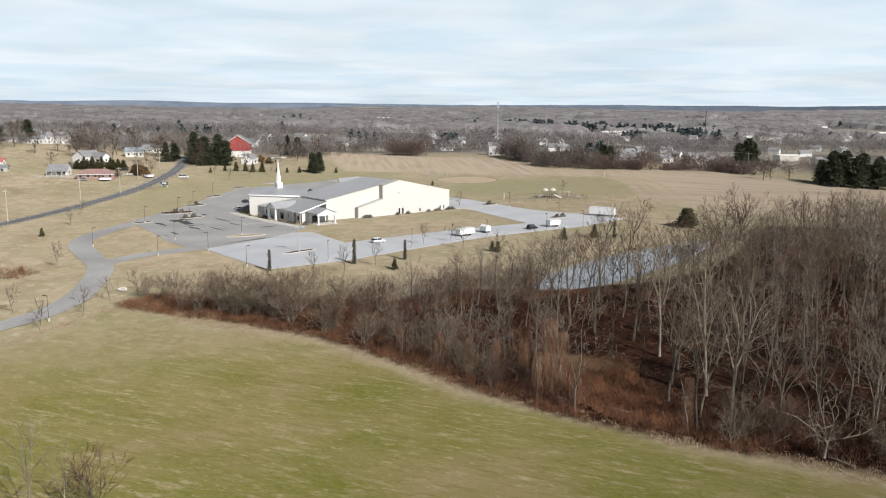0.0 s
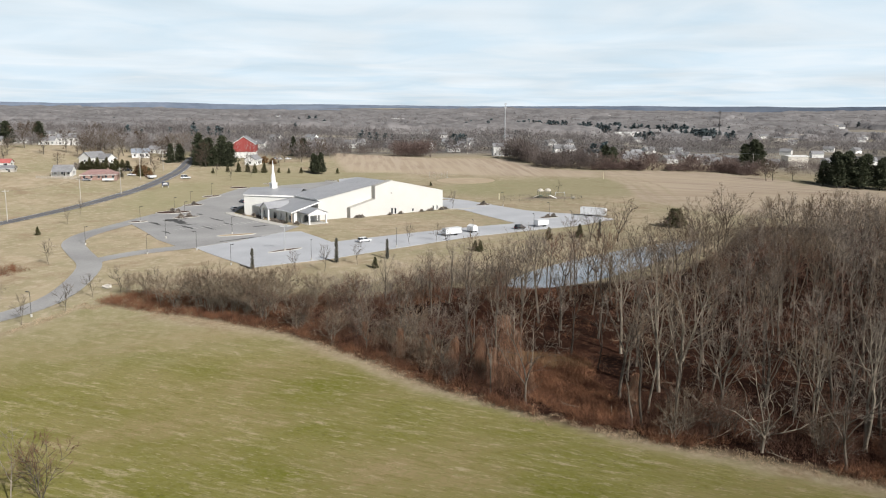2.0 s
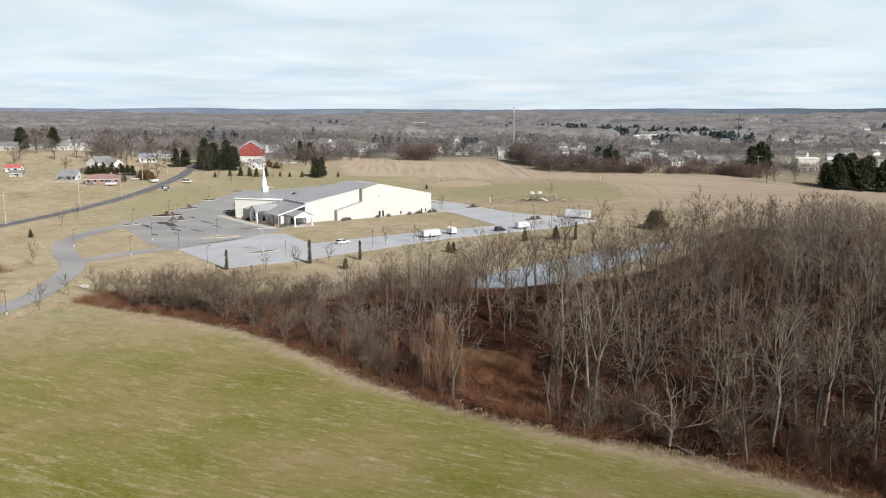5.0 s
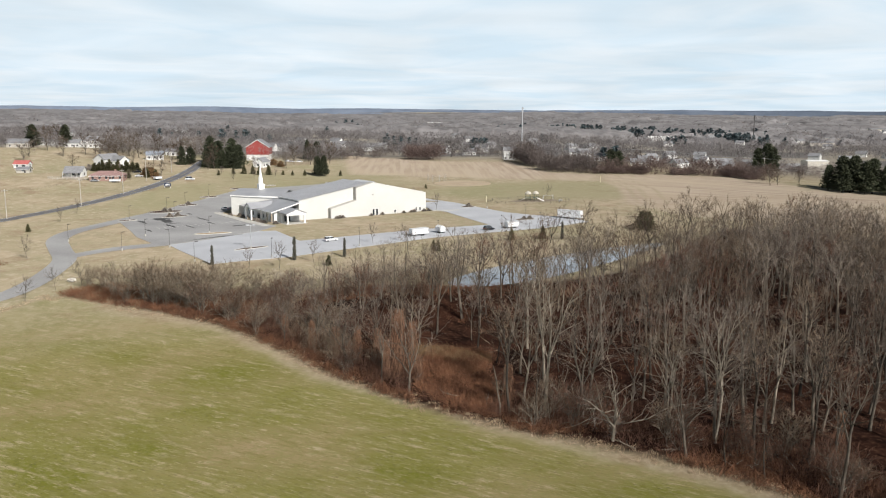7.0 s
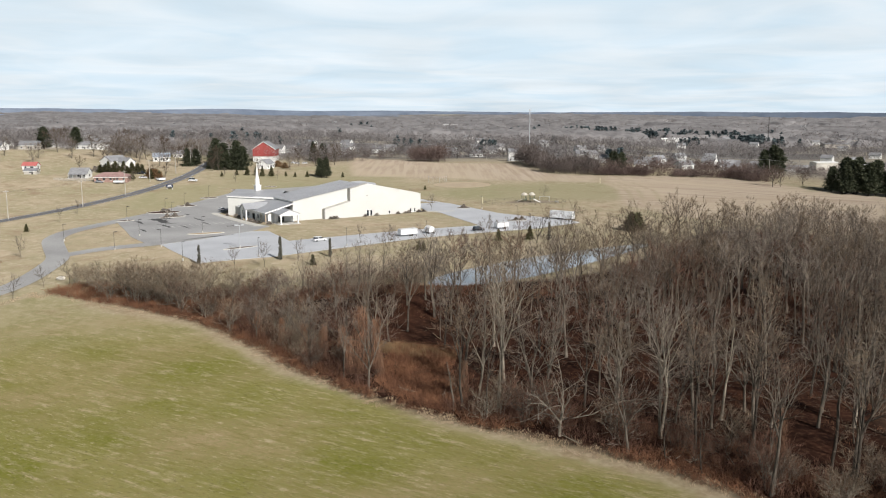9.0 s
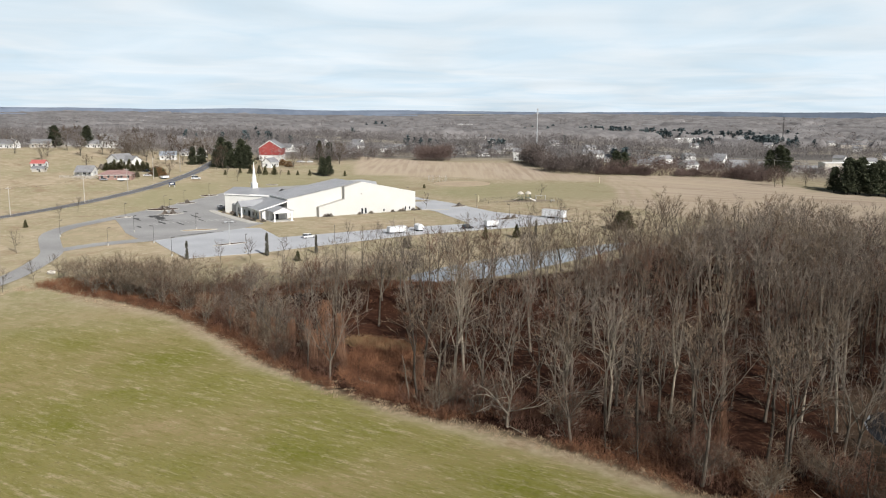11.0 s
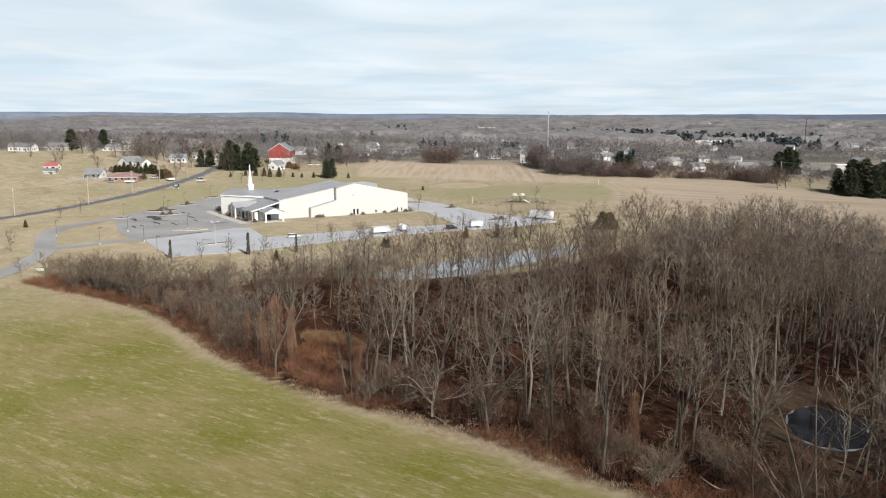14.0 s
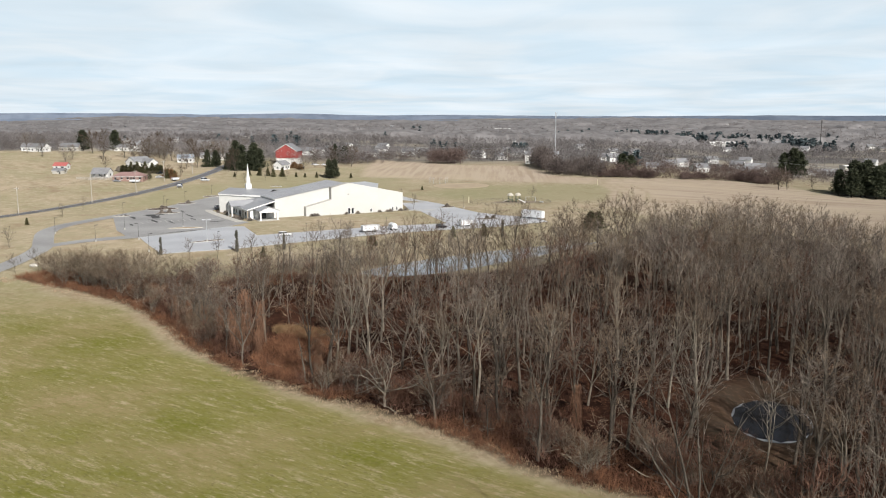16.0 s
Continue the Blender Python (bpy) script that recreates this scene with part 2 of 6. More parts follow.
REDTAIL = surface("red_lamp_plastic", (0.4, 0.02, 0.02), (0.5, 0.03, 0.03), 1, 0.3)


def water(name, col, rough):
    m = bpy.data.materials.new(name)
    m.use_nodes = True
    n, l = m.node_tree.nodes, m.node_tree.links
    p = n["Principled BSDF"]
    p.inputs["Base Color"].default_value = (*col, 1)
    p.inputs["Roughness"].default_value = rough
    p.inputs["IOR"].default_value = 1.33
    p.inputs["Specular IOR Level"].default_value = 0.6
    g = n.new("ShaderNodeNewGeometry")
    t = n.new("ShaderNodeTexNoise")
    t.inputs["Scale"].default_value = 1.2
    t.inputs["Detail"].default_value = 3
    l.new(g.outputs["Position"], t.inputs["Vector"])
    b = n.new("ShaderNodeBump")
    b.inputs["Strength"].default_value = 0.06
    b.inputs["Distance"].default_value = 0.03
    l.new(t.outputs["Fac"], b.inputs["Height"])
    l.new(b.outputs[0], p.inputs["Normal"])
    return m


# pale blue-grey base colour, besides what the surface reflects
WATER = water("pale_pond_water", (0.30, 0.34, 0.38), 0.12)
WATER_DARK = water("dark_pond_water", (0.018, 0.02, 0.024), 0.12)


# ---- mesh building ----
class Build:
    """Collects vertices and faces of one part."""

    def __init__(self):
        self.v, self.f = [], []

    def poly(self, pts):
        k = len(self.v)
        self.v.extend(tuple(p) for p in pts)
        self.f.append(tuple(range(k, k + len(pts))))

    def box(self, x0, y0, z0, x1, y1, z1):
        k = len(self.v)
        self.v.extend([(x0, y0, z0), (x1, y0, z0), (x1, y1, z0), (x0, y1, z0), (x0, y0, z1), (x1, y0, z1), (x1, y1, z1), (x0, y1, z1)])
        for q in ((0, 3, 2, 1), (4, 5, 6, 7), (0, 1, 5, 4), (1, 2, 6, 5), (2, 3, 7, 6), (3, 0, 4, 7)):
            self.f.append(tuple(k + i for i in q))
        return self

    def slab(self, a, b, down):
        """A sheet between outlines a (top) and a moved by `down`, closed round its rim."""
        n, k = len(a), len(self.v)
        low = [tuple(p[i] + down[i] for i in range(3)) for p in a] if b is None else b
        self.v.extend(tuple(p) for p in a)
        self.v.extend(tuple(p) for p in low)
        self.f.append(tuple(range(k, k + n)))
        self.f.append(tuple(range(k + 2 * n - 1, k + n - 1, -1)))
        for i in range(n):
            j = (i + 1) % n
            self.f.append((k + i, k + n + i, k + n + j, k + j))
        return self

    def tube(self, pts, radii, sides=6, cap=True):
        k = len(self.v)
        m = len(pts)
        for i, p in enumerate(pts):
            a = Vector(pts[max(i - 1, 0)])
            b = Vector(pts[min(i + 1, m - 1)])
            d = (b - a).normalized() if (b - a).length > 1e-6 else Vector((0, 0, 1))
            s = d.orthogonal().normalized()
            t = d.cross(s)
            for j in range(sides):
                w = 2 * math.pi * j / sides
                q = Vector(p) + radii[i] * (math.cos(w) * s + math.sin(w) * t)
                self.v.append(q[:])
        for i in range(m - 1):
            for j in range(sides):
                j2 = (j + 1) % sides
                self.f.append((k + i * sides + j, k + i * sides + j2, k + (i + 1) * sides + j2, k + (i + 1) * sides + j))
        if cap:
            self.f.append(tuple(k + (m - 1) * sides + j for j in range(sides)))
        return self

    def sliver(self, p, d, length, width, rnd):
        """A thin tapering blade from p along d."""
        s = d.cross(Vector((rnd.uniform(-1, 1), rnd.uniform(-1, 1), rnd.uniform(-1, 1))))
        if s.length < 1e-4:
            s = d.orthogonal()
        s = s.normalized() * width * 0.5
        k = len(self.v)
        self.v.extend([(p - s)[:], (p + s)[:], (p + d * length)[:]])
        self.f.append((k, k + 1, k + 2))

    def mesh(self, name, material, smooth_shade=False):
        me = bpy.data.meshes.new(name)
        me.from_pydata(self.v, [], self.f)
        me.materials.append(material)
        me.update()
        if smooth_shade:
            me.shade_smooth()
        return me


def part(name, build, material, parent, label="", smooth_shade=False):
    ob = new(name, build.mesh(name, material, smooth_shade) if isinstance(build, Build) else build)
    ob.parent = parent
    return tagged(ob, label)


def thing(name, label, category, m, group="", kind=""):
    ob = new(name)
    ob.matrix_world = m
    ob.empty_display_size = 0.5
    return tagged(ob, label, category, group, kind)


def single(name, build, material, label, category="", kind="", group="", m=None, smooth_shade=False):
    ob = new(name, build.mesh(name, material, smooth_shade))
    if m is not None:
        ob.matrix_world = m
    return tagged(ob, label, category, group, kind)


# ---- the land ----
HY = np.array([-400, 0, 100, 150, 190, 236, 270, 300, 370, 430, 500, 620, 800, 1500, 3000, 4300, 5200, 9000.0])
HZ = np.array([-7, -6.3, -6.9, -6.3, -4.8, -1.8, -0.6, 0, 0, 1.5, 4.6, 7.4, 4, 2, 15, 32, 34, 34.0])


def smooth(a, b, x):
    t = min(1.0, max(0.0, (x - a) / (b - a)))
    return t * t * (3 - 2 * t)


def pond_r(x, y):
    """1 on the rim of the long pond, less inside."""
    a, b = (x - 60) * 0.68 + (y - 261) * 0.733, -(x - 60) * 0.733 + (y - 261) * 0.68
    return math.hypot(a / 53, b / (11 - 0.05 * a))


def pond2_r(x, y):
    a, b = (x - 120.5) * 0.2 + (y - 129.5) * 0.98, (x - 120.5) * 0.98 - (y - 129.5) * 0.2
    return math.hypot(a / 10.6, b / 6.8)


def ground_z(x, y):
    """Height of the land: a shallow valley under the wood, rising to the church and the road."""
    i = max(1, min(len(HY) - 3, int(np.searchsorted(HY, y)) - 1))
    d = HY[i + 1] - HY[i]
    m0 = (HZ[i + 1] - HZ[i - 1]) / (HY[i + 1] - HY[i - 1])
    m1 = (HZ[i + 2] - HZ[i]) / (HY[i + 2] - HY[i])
    t = min(1.0, max(0.0, (y - HY[i]) / d))
    z = (2 * t**3 - 3 * t * t + 1) * HZ[i] + (t**3 - 2 * t * t + t) * d * m0 + (3 * t * t - 2 * t**3) * HZ[i + 1] + (t**3 - t * t) * d * m1
    far = 1 - smooth(900, 2200, y)
    z += 0.05 * max(0.0, -max(x, -300) - 70) * smooth(310, 460, y) * far * (1 - 0.35 * smooth(540, 680, y))
    z -= 2.6 * math.exp(-(((x + 258) / 38) ** 2) - ((y - 478) / 40) ** 2)
    z -= 3.0 * math.exp(-(((x + 147) / 60) ** 2) - ((y - 615) / 45) ** 2)
    z -= 0.062 * max(0.0, min(x, 320) - 105) * smooth(330, 520, y) * far
    z -= 0.013 * max(0.0, min(x, 120)) * (1 - smooth(150, 230, y))
    z -= 1.3 * smooth(50, 85, -x) * (1 - smooth(250, 300, y)) * smooth(140, 200, y)
    if y > 2400:
        z += 14 * smooth(2400, 4200, y) * smooth(200, 2600, -x)
        z += 5 * math.sin(x / 310 + y / 500) * smooth(2400, 3600, y)
    if 190 < y < 340 and -20 < x < 130:
        r = pond_r(x, y)
        z = max(z, -2.3 - 3.0 * smooth(1.5, 2.4, r)) if r < 2.4 and y < 280 else z
        z += (-3.9 - z) * (1 - smooth(0.8, 1.35, r))
    if 100 < y < 160 and 95 < x < 150:
        f = 1 - smooth(0.8, 1.5, pond2_r(x, y))
        z += (-9.6 - z) * f
    return z


EDGE = [(-140, 160), (-104, 176), (-97, 190), (-91, 203), (-79, 201), (-60, 190), (-47, 186), (-33, 178), (-19, 165), (0, 145), (16, 133), (30, 124.5), (47, 117), (62, 110), (69, 105), (76, 98), (84, 94), (96, 90), (110, 70), (125, 40), (140, 0), (150, -60)]
CROP = EDGE + [(-140, -60), (-260, -60), (-260, 130)]
WOODS = [(-58, 193), (-33, 180), (-18, 167), (1, 147), (17, 135), (31, 126.5), (48, 119), (63, 112), (70, 107), (78, 100), (86, 96), (100, 92), (118, 70), (135, 30), (400, 20), (400, 190), (260, 215), (188, 245), (180, 285), (160, 308), (125, 316), (112, 300), (92, 262), (72, 236), (50, 222), (20, 216), (-6, 212), (-20, 205), (-42, 207), (-62, 205)]
STUBBLE = [(-95, 700), (-70, 560), (-60, 515), (20, 500), (70, 494), (97, 490), (104, 460), (99, 400), (118, 365), (150, 332), (195, 292), (340, 240), (340, 470), (232, 536), (205, 575), (150, 556), (100, 520), (70, 535), (45, 615), (-10, 618), (-30, 640)]


def inside(x, y, poly):
    hit, j = False, len(poly) - 1
    for i in range(len(poly)):
        (xi, yi), (xj, yj) = poly[i], poly[j]
        if (yi > y) != (yj > y) and x < (xj - xi) * (y - yi) / (yj - yi) + xi:
            hit = not hit
        j = i
    return hit


def rim(x, y, poly):
    """Distance from a point to the outline, positive inside."""
    best, j = 1e9, len(poly) - 1
    for i in range(len(poly)):
        ax, ay = poly[j]
        bx, by = poly[i]
        dx, dy = bx - ax, by - ay
        t = max(0.0, min(1.0, ((x - ax) * dx + (y - ay) * dy) / (dx * dx + dy * dy + 1e-9)))
        best = min(best, math.hypot(x - ax - t * dx, y - ay - t * dy))
        j = i
    return best if inside(x, y, poly) else -best


def steps(spans):
    out = []
    for a, b, d in spans:
        k = max(1, round((b - a) / d))
        out.extend(a + (b - a) * i / k for i in range(k))
    out.append(spans[-1][1])
    return out


def make_ground():
    xs = steps([(-4800, -1200, 300), (-1200, -400, 50), (-400, -200, 10), (-200, 150, 2.2), (150, 330, 6), (330, 1200, 50), (1200, 4800, 300)])
    ys = steps([(-300, 60, 20), (60, 330, 2.2), (330, 480, 3.5), (480, 720, 7), (720, 1200, 30), (1200, 5600, 150)])
    nx, ny = len(xs), len(ys)
    verts, crop, litter_shade, stub, straw, wild, lush = [], [], [], [], [], [], []
    for y in ys:
        for x in xs:
            verts.append((x, y, ground_z(x, y)))
            wob = 1.5 * noise.noise((x * 0.15, y * 0.15, 0)) + 3.0 * noise.noise((x * 0.03, y * 0.03, 4))
            near = -300 < x < 330 and -60 < y < 340
            c = rim(x, y, CROP) if near else (60 if y < -50 else -60)
            w = rim(x, y, WOODS) if near else -60
            crop.append(smooth(-0.5, 4.5, c + 1.0 * wob) * (1 - 0.62 * smooth(150, 190, y + 4 * wob - 0.15 * (x + 60))))
            bank = min(smooth(1.4, 2.2, pond2_r(x, y) + 0.1 * wob), smooth(0.6, 1.1, math.hypot((x - 112) / 6, (y - 110) / 13) + 0.1 * wob))
            litter_shade.append(smooth(-2.5, 0.6, w + 0.35 * wob) * (0.88 + 0.12 * bank))
            straw.append(smooth(-3.0, -1.0, c + 0.5 * wob) * (1 - smooth(0.0, 1.5, c + 1.2 * wob)) * 0.6)
            s = rim(x, y, STUBBLE) if -120 < x < 360 and 230 < y < 720 else -60
            track = max(math.exp(-((s - k) / 1.3) ** 2) for k in (5, 11, 20)) if x > 92 and y > 345 else 0
            stub.append(smooth(-3.5, 3.5, s + 0.4 * wob) * (1 - 0.6 * track))
            lush.append(max((1 - smooth(0.5, 1.1, math.hypot((x - cx) / a, (y - cy) / c2) + 0.05 * wob)) for cx, cy, a, c2 in ((-75, 470, 75, 55), (55, 445, 75, 45), (-185, 600, 60, 40), (215, 530, 70, 25), (-130, 400, 25, 60))) * 0.6)
            wild.append(smooth(600, 760, y + 8 * wob + 0.15 * abs(x)) if s < 0 else 0.0)
    faces = [(j * nx + i, j * nx + i + 1, (j + 1) * nx + i + 1, (j + 1) * nx + i) for j in range(ny - 1) for i in range(nx - 1)]
    me = bpy.data.meshes.new("ground")
    me.from_pydata(verts, [], faces)
    for key, vals in (("crop", crop), ("litter_shade", litter_shade), ("stubble", stub), ("straw", straw), ("wild", wild), ("lush", lush)):
        at = me.attributes.new(key, "FLOAT", "POINT")
        at.data.foreach_set("value", vals)
    me.materials.append(ground_material())
    me.shade_smooth()
    return tagged(new("ground", me), "rolling dormant grassland, green winter crop and stubble", "ground", kind="structure")


def ground_material():
    m = bpy.data.materials.new("land")
    m.use_nodes = True
    n, l = m.node_tree.nodes, m.node_tree.links
    p = n["Principled BSDF"]
    p.inputs["Roughness"].default_value = 1.0
    p.inputs["Specular IOR Level"].default_value = 0.05
    p.inputs["Diffuse Roughness"].default_value = 1.0
    g = n.new("ShaderNodeNewGeometry")

    def nz(scale, detail=4.0, rot=0.0, stretch=(1, 1, 1), rough=0.55):
        mp = n.new("ShaderNodeMapping")
        mp.vector_type = "TEXTURE"
        mp.inputs["Rotation"].default_value = (0, 0, rot)
        mp.inputs["Scale"].default_value = stretch
        l.new(g.outputs["Position"], mp.inputs["Vector"])
        t = n.new("ShaderNodeTexNoise")
        t.inputs["Scale"].default_value = scale
        t.inputs["Detail"].default_value = detail
        t.inputs["Roughness"].default_value = rough
        l.new(mp.outputs[0], t.inputs["Vector"])
        return t.outputs["Fac"]

    def rng(v, a, b):
        r = n.new("ShaderNodeMapRange")
        r.inputs["From Min"].default_value, r.inputs["From Max"].default_value = a, b
        l.new(v, r.inputs["Value"])
        return r.outputs[0]

    def mix(f, a, b):
        c = n.new("ShaderNodeMix")
        c.data_type = "RGBA"
        l.new(f, c.inputs["Factor"])
        for key, val in (("A", a), ("B", b)):
            if isinstance(val, tuple):
                c.inputs[key].default_value = (*(0.64 * v for v in val), 1)
            else:
                l.new(val, c.inputs[key])
        return c.outputs["Result"]

    def att(name):
        a = n.new("ShaderNodeAttribute")
        a.attribute_name = name
        return a.outputs["Fac"]

    broad, mid, fine = nz(0.018, 6), nz(0.12, 6), nz(1.1, 5)
    lawn = mix(rng(mid, 0.40, 0.62), (0.42, 0.345, 0.245), (0.315, 0.265, 0.175))
    lawn = mix(rng(broad, 0.4, 0.7), lawn, (0.285, 0.262, 0.155))
    lawn = mix(rng(nz(0.35, 5, 0, (1, 1, 1), 0.65), 0.5, 0.72), lawn, (0.47, 0.40, 0.30))
    lawn = mix(rng(nz(0.07, 6, 0, (1, 1, 1), 0.72), 0.54, 0.66), lawn, (0.285, 0.215, 0.145))
    lawn = mix(rng(fine, 0.55, 0.8), lawn, (0.43, 0.365, 0.265))
    lawn = mix(att("lush"), lawn, mix(rng(mid, 0.35, 0.65), (0.245, 0.24, 0.13), (0.33, 0.30, 0.185)))
    # green crop with drill lines and thin brown streaks
    ang = math.atan2(-0.40, 0.91)
    streak = nz(0.55, 6, ang, (5, 1, 1), 0.7)
    streak2 = nz(0.10, 4, ang, (3, 1, 1), 0.6)
    green = mix(rng(streak2, 0.35, 0.62), (0.150, 0.152, 0.027), (0.218, 0.198, 0.068))
    green = mix(rng(streak, 0.53, 0.67), green, (0.37, 0.31, 0.19))
    green = mix(rng(nz(1.6, 4, ang, (3.5, 1, 1), 0.7), 0.57, 0.72), green, (0.38, 0.325, 0.205))
    green = mix(rng(nz(2.2, 4, ang, (2.5, 1, 1), 0.75), 0.54, 0.68), green, (0.115, 0.105, 0.04))
    green = mix(rng(nz(0.05, 4, 0.3, (1.5, 1, 1), 0.6), 0.42, 0.74), green, (0.29, 0.225, 0.125))
    green = mix(rng(nz(0.7, 7, ang, (3.5, 1, 1), 0.8), 0.50, 0.68), green, (0.15, 0.142, 0.036))
    green = mix(rng(nz(0.8, 6, ang + 0.06, (4.0, 1, 1), 0.8), 0.56, 0.68), green, (0.39, 0.33, 0.21))
    green = mix(rng(fine, 0.45, 0.8), green, (0.21, 0.198, 0.075))
    # corn stubble in bands
    rows_a, rows_b = nz(0.28, 3, 0.10, (1, 22, 1), 0.6), nz(0.22, 3, 0.05, (22, 1, 1), 0.6)
    sx = n.new("ShaderNodeSeparateXYZ")
    l.new(g.outputs["Position"], sx.inputs[0])
    rm = n.new("ShaderNodeMix")
    l.new(rng(sx.outputs["X"], 60, 130), rm.inputs["Factor"])
    l.new(rows_a, rm.inputs["A"])
    l.new(rows_b, rm.inputs["B"])
    rows = rm.outputs["Result"]
    stub = mix(rng(rows, 0.42, 0.60), (0.46, 0.382, 0.298), (0.36, 0.285, 0.214))
    stub = mix(rng(broad, 0.42, 0.7), stub, (0.46, 0.38, 0.28))
    # leaf litter under the trees, its browns darkened to stand for the wood's shade
    shaded_litter = mix(rng(mid, 0.35, 0.65), (0.014, 0.007, 0.005), (0.054, 0.024, 0.015))
    shaded_litter = mix(rng(fine, 0.5, 0.75), shaded_litter, (0.10, 0.052, 0.032))
    tan = mix(rng(fine, 0.35, 0.65), (0.20, 0.145, 0.09), (0.38, 0.30, 0.205))
    # far country: woodland floor with pale fields
    wildc = mix(rng(nz(0.0045, 3), 0.50, 0.56), (0.17, 0.158, 0.15), (0.34, 0.305, 0.245))
    c = mix(att("wild"), lawn, wildc)
    c = mix(att("stubble"), c, stub)
    c = mix(att("crop"), c, green)
    c = mix(att("straw"), c, tan)
    c = mix(att("litter_shade"), c, shaded_litter)
    l.new(c, p.inputs["Base Color"])
    b = n.new("ShaderNodeBump")
    b.inputs["Strength"].default_value = 0.5
    b.inputs["Distance"].default_value = 0.15
    l.new(fine, b.inputs["Height"])
    l.new(b.outputs[0], p.inputs["Normal"])
    return m


make_ground()


from mathutils.geometry import tessellate_polygon


def drape(outline, lift, cell=6.0, thick=0.35):
    """A sheet that follows the land inside an outline, with a closed edge."""
    bm = bmesh.new()
    corner = [bm.verts.new((x, y, 0)) for x, y in outline]
    for tri in tessellate_polygon([[Vector((x, y, 0)) for x, y in outline]]):
        bm.faces.new([corner[i] for i in tri])
    bm.normal_update()
    xs, ys = [p[0] for p in outline], [p[1] for p in outline]
    for axis, (a, b) in enumerate(((min(xs), max(xs)), (min(ys), max(ys)))):
        k = max(1, int((b - a) / cell))
        for i in range(1, k):
            co, no = [0, 0, 0], [0, 0, 0]
            co[axis], no[axis] = a + (b - a) * i / k, 1
            bmesh.ops.bisect_plane(bm, geom=bm.verts[:] + bm.edges[:] + bm.faces[:], plane_co=co, plane_no=no)
    for f in bm.faces:
        if f.normal.z < 0:
            f.normal_flip()
    for v in bm.verts:
        v.co.z = ground_z(v.co.x, v.co.y) + lift
    edges = [e for e in bm.edges if e.is_boundary]
    ret = bmesh.ops.extrude_edge_only(bm, edges=edges)
    for v in ret["geom"]:
        if isinstance(v, bmesh.types.BMVert):
            v.co.z -= thick
    return bm


def sheet(name, outline, lift, material, label, category, cell=6.0, parent=None, kind="structure"):
    bm = drape(outline, lift, cell)
    me = bpy.data.meshes.new(name)
    bm.to_mesh(me)
    bm.free()
    me.materials.append(material)
    ob = new(name, me)
    ob.parent = parent
    return tagged(ob, label, category, kind=kind) if parent is None else tagged(ob, label)


def smooth_line(pts, step=4.0):
    out = []
    for i in range(len(pts) - 1):
        p0, p1, p2, p3 = (Vector(pts[max(0, min(len(pts) - 1, i + k))]) for k in (-1, 0, 1, 2))
        k = max(1, int((p2 - p1).length / step))
        for j in range(k):
            t = j / k
            q = 0.5 * (2 * p1 + (p2 - p0) * t + (2 * p0 - 5 * p1 + 4 * p2 - p3) * t * t + (3 * p1 - p0 - 3 * p2 + p3) * t**3)
            out.append((q.x, q.y))
    out.append(tuple(pts[-1]))
    return out


def ribbon(pts, w0, w1, lift, across=3, thick=0.3):
    """A strip along a line on the land, from w0 to w1 to the left of it."""
    b = Build()
    line = smooth_line(pts)
    n = len(line)
    for i in range(n):
        d = (Vector(line[min(n - 1, i + 1)]) - Vector(line[max(0, i - 1)])).normalized()
        for j in range(across + 1):
            w = w0 + (w1 - w0) * j / across
            x, y = line[i][0] - d.y * w, line[i][1] + d.x * w
            b.v.append((x, y, ground_z(x, y) + lift))
    for i in range(n - 1):
        for j in range(across):
            k = i * (across + 1) + j
            b.f.append((k, k + across + 1, k + across + 2, k + 1)[::-1])
    return b


DRIVE = [(-128, 165), (-119, 180), (-110.5, 192), (-104.5, 203), (-102.5, 214), (-104, 230), (-108.5, 247), (-118, 262), (-126.5, 276), (-128.5, 288), (-126.5, 302), (-123.5, 322), (-119, 345)]
LANE = [(-110, 250), (-105, 258), (-99, 264), (-92, 268.5), (-84, 273)]
PUBLIC_ROAD = [(-215, 180), (-196, 240), (-178, 296), (-169.2, 335.5), (-162, 366.8), (-155.5, 398.5), (-152.5, 425.4), (-153, 463), (-157, 496), (-164, 530), (-172, 575), (-180, 640)]
single("road", ribbon(PUBLIC_ROAD, -3.4, 3.4, 0.10), ROAD, "dark two-lane country road", "road", "structure")
rd = bpy.data.objects["road"]
for w in (-3.05, 2.9):
    part("edge_line", ribbon(PUBLIC_ROAD, w, w + 0.15, 0.125, 1), PAINT, rd, "white edge line")
part("centre_line", ribbon(PUBLIC_ROAD, -0.10, 0.10, 0.125, 1), YELLOW, rd, "yellow centre line")
single("driveway", ribbon(DRIVE, -3.7, 3.7, 0.10), ASPHALT, "grey asphalt driveway winding to the church", "driveway", "structure")
single("driveway_lane", ribbon(LANE, -3.0, 3.0, 0.085), ASPHALT, "grey asphalt lane off the driveway", "driveway", "structure")
PALE_LOT = [(-83, 271), (-56.5, 238.5), (-35, 249.7), (11, 288.8), (53, 315.6), (72, 336), (66, 349), (50, 356), (38, 364.5), (24, 383), (12.7, 398), (7.5, 402), (-6, 396), (3, 371), (10, 365), (30, 322.5), (6, 308), (-21, 289), (-37.7, 277.5), (-42, 284), (-52, 299), (-58, 297), (-71, 280)]
OLD_LOT = [(-87, 270), (-83.5, 271.5), (-71.4, 280.5), (-58.3, 297.6), (-55, 312), (-62, 318), (-90, 350), (-91, 372), (-60, 400), (-38, 421), (-58, 458), (-61, 474), (-92, 441), (-107, 425), (-118, 368), (-124, 320), (-100, 283)]
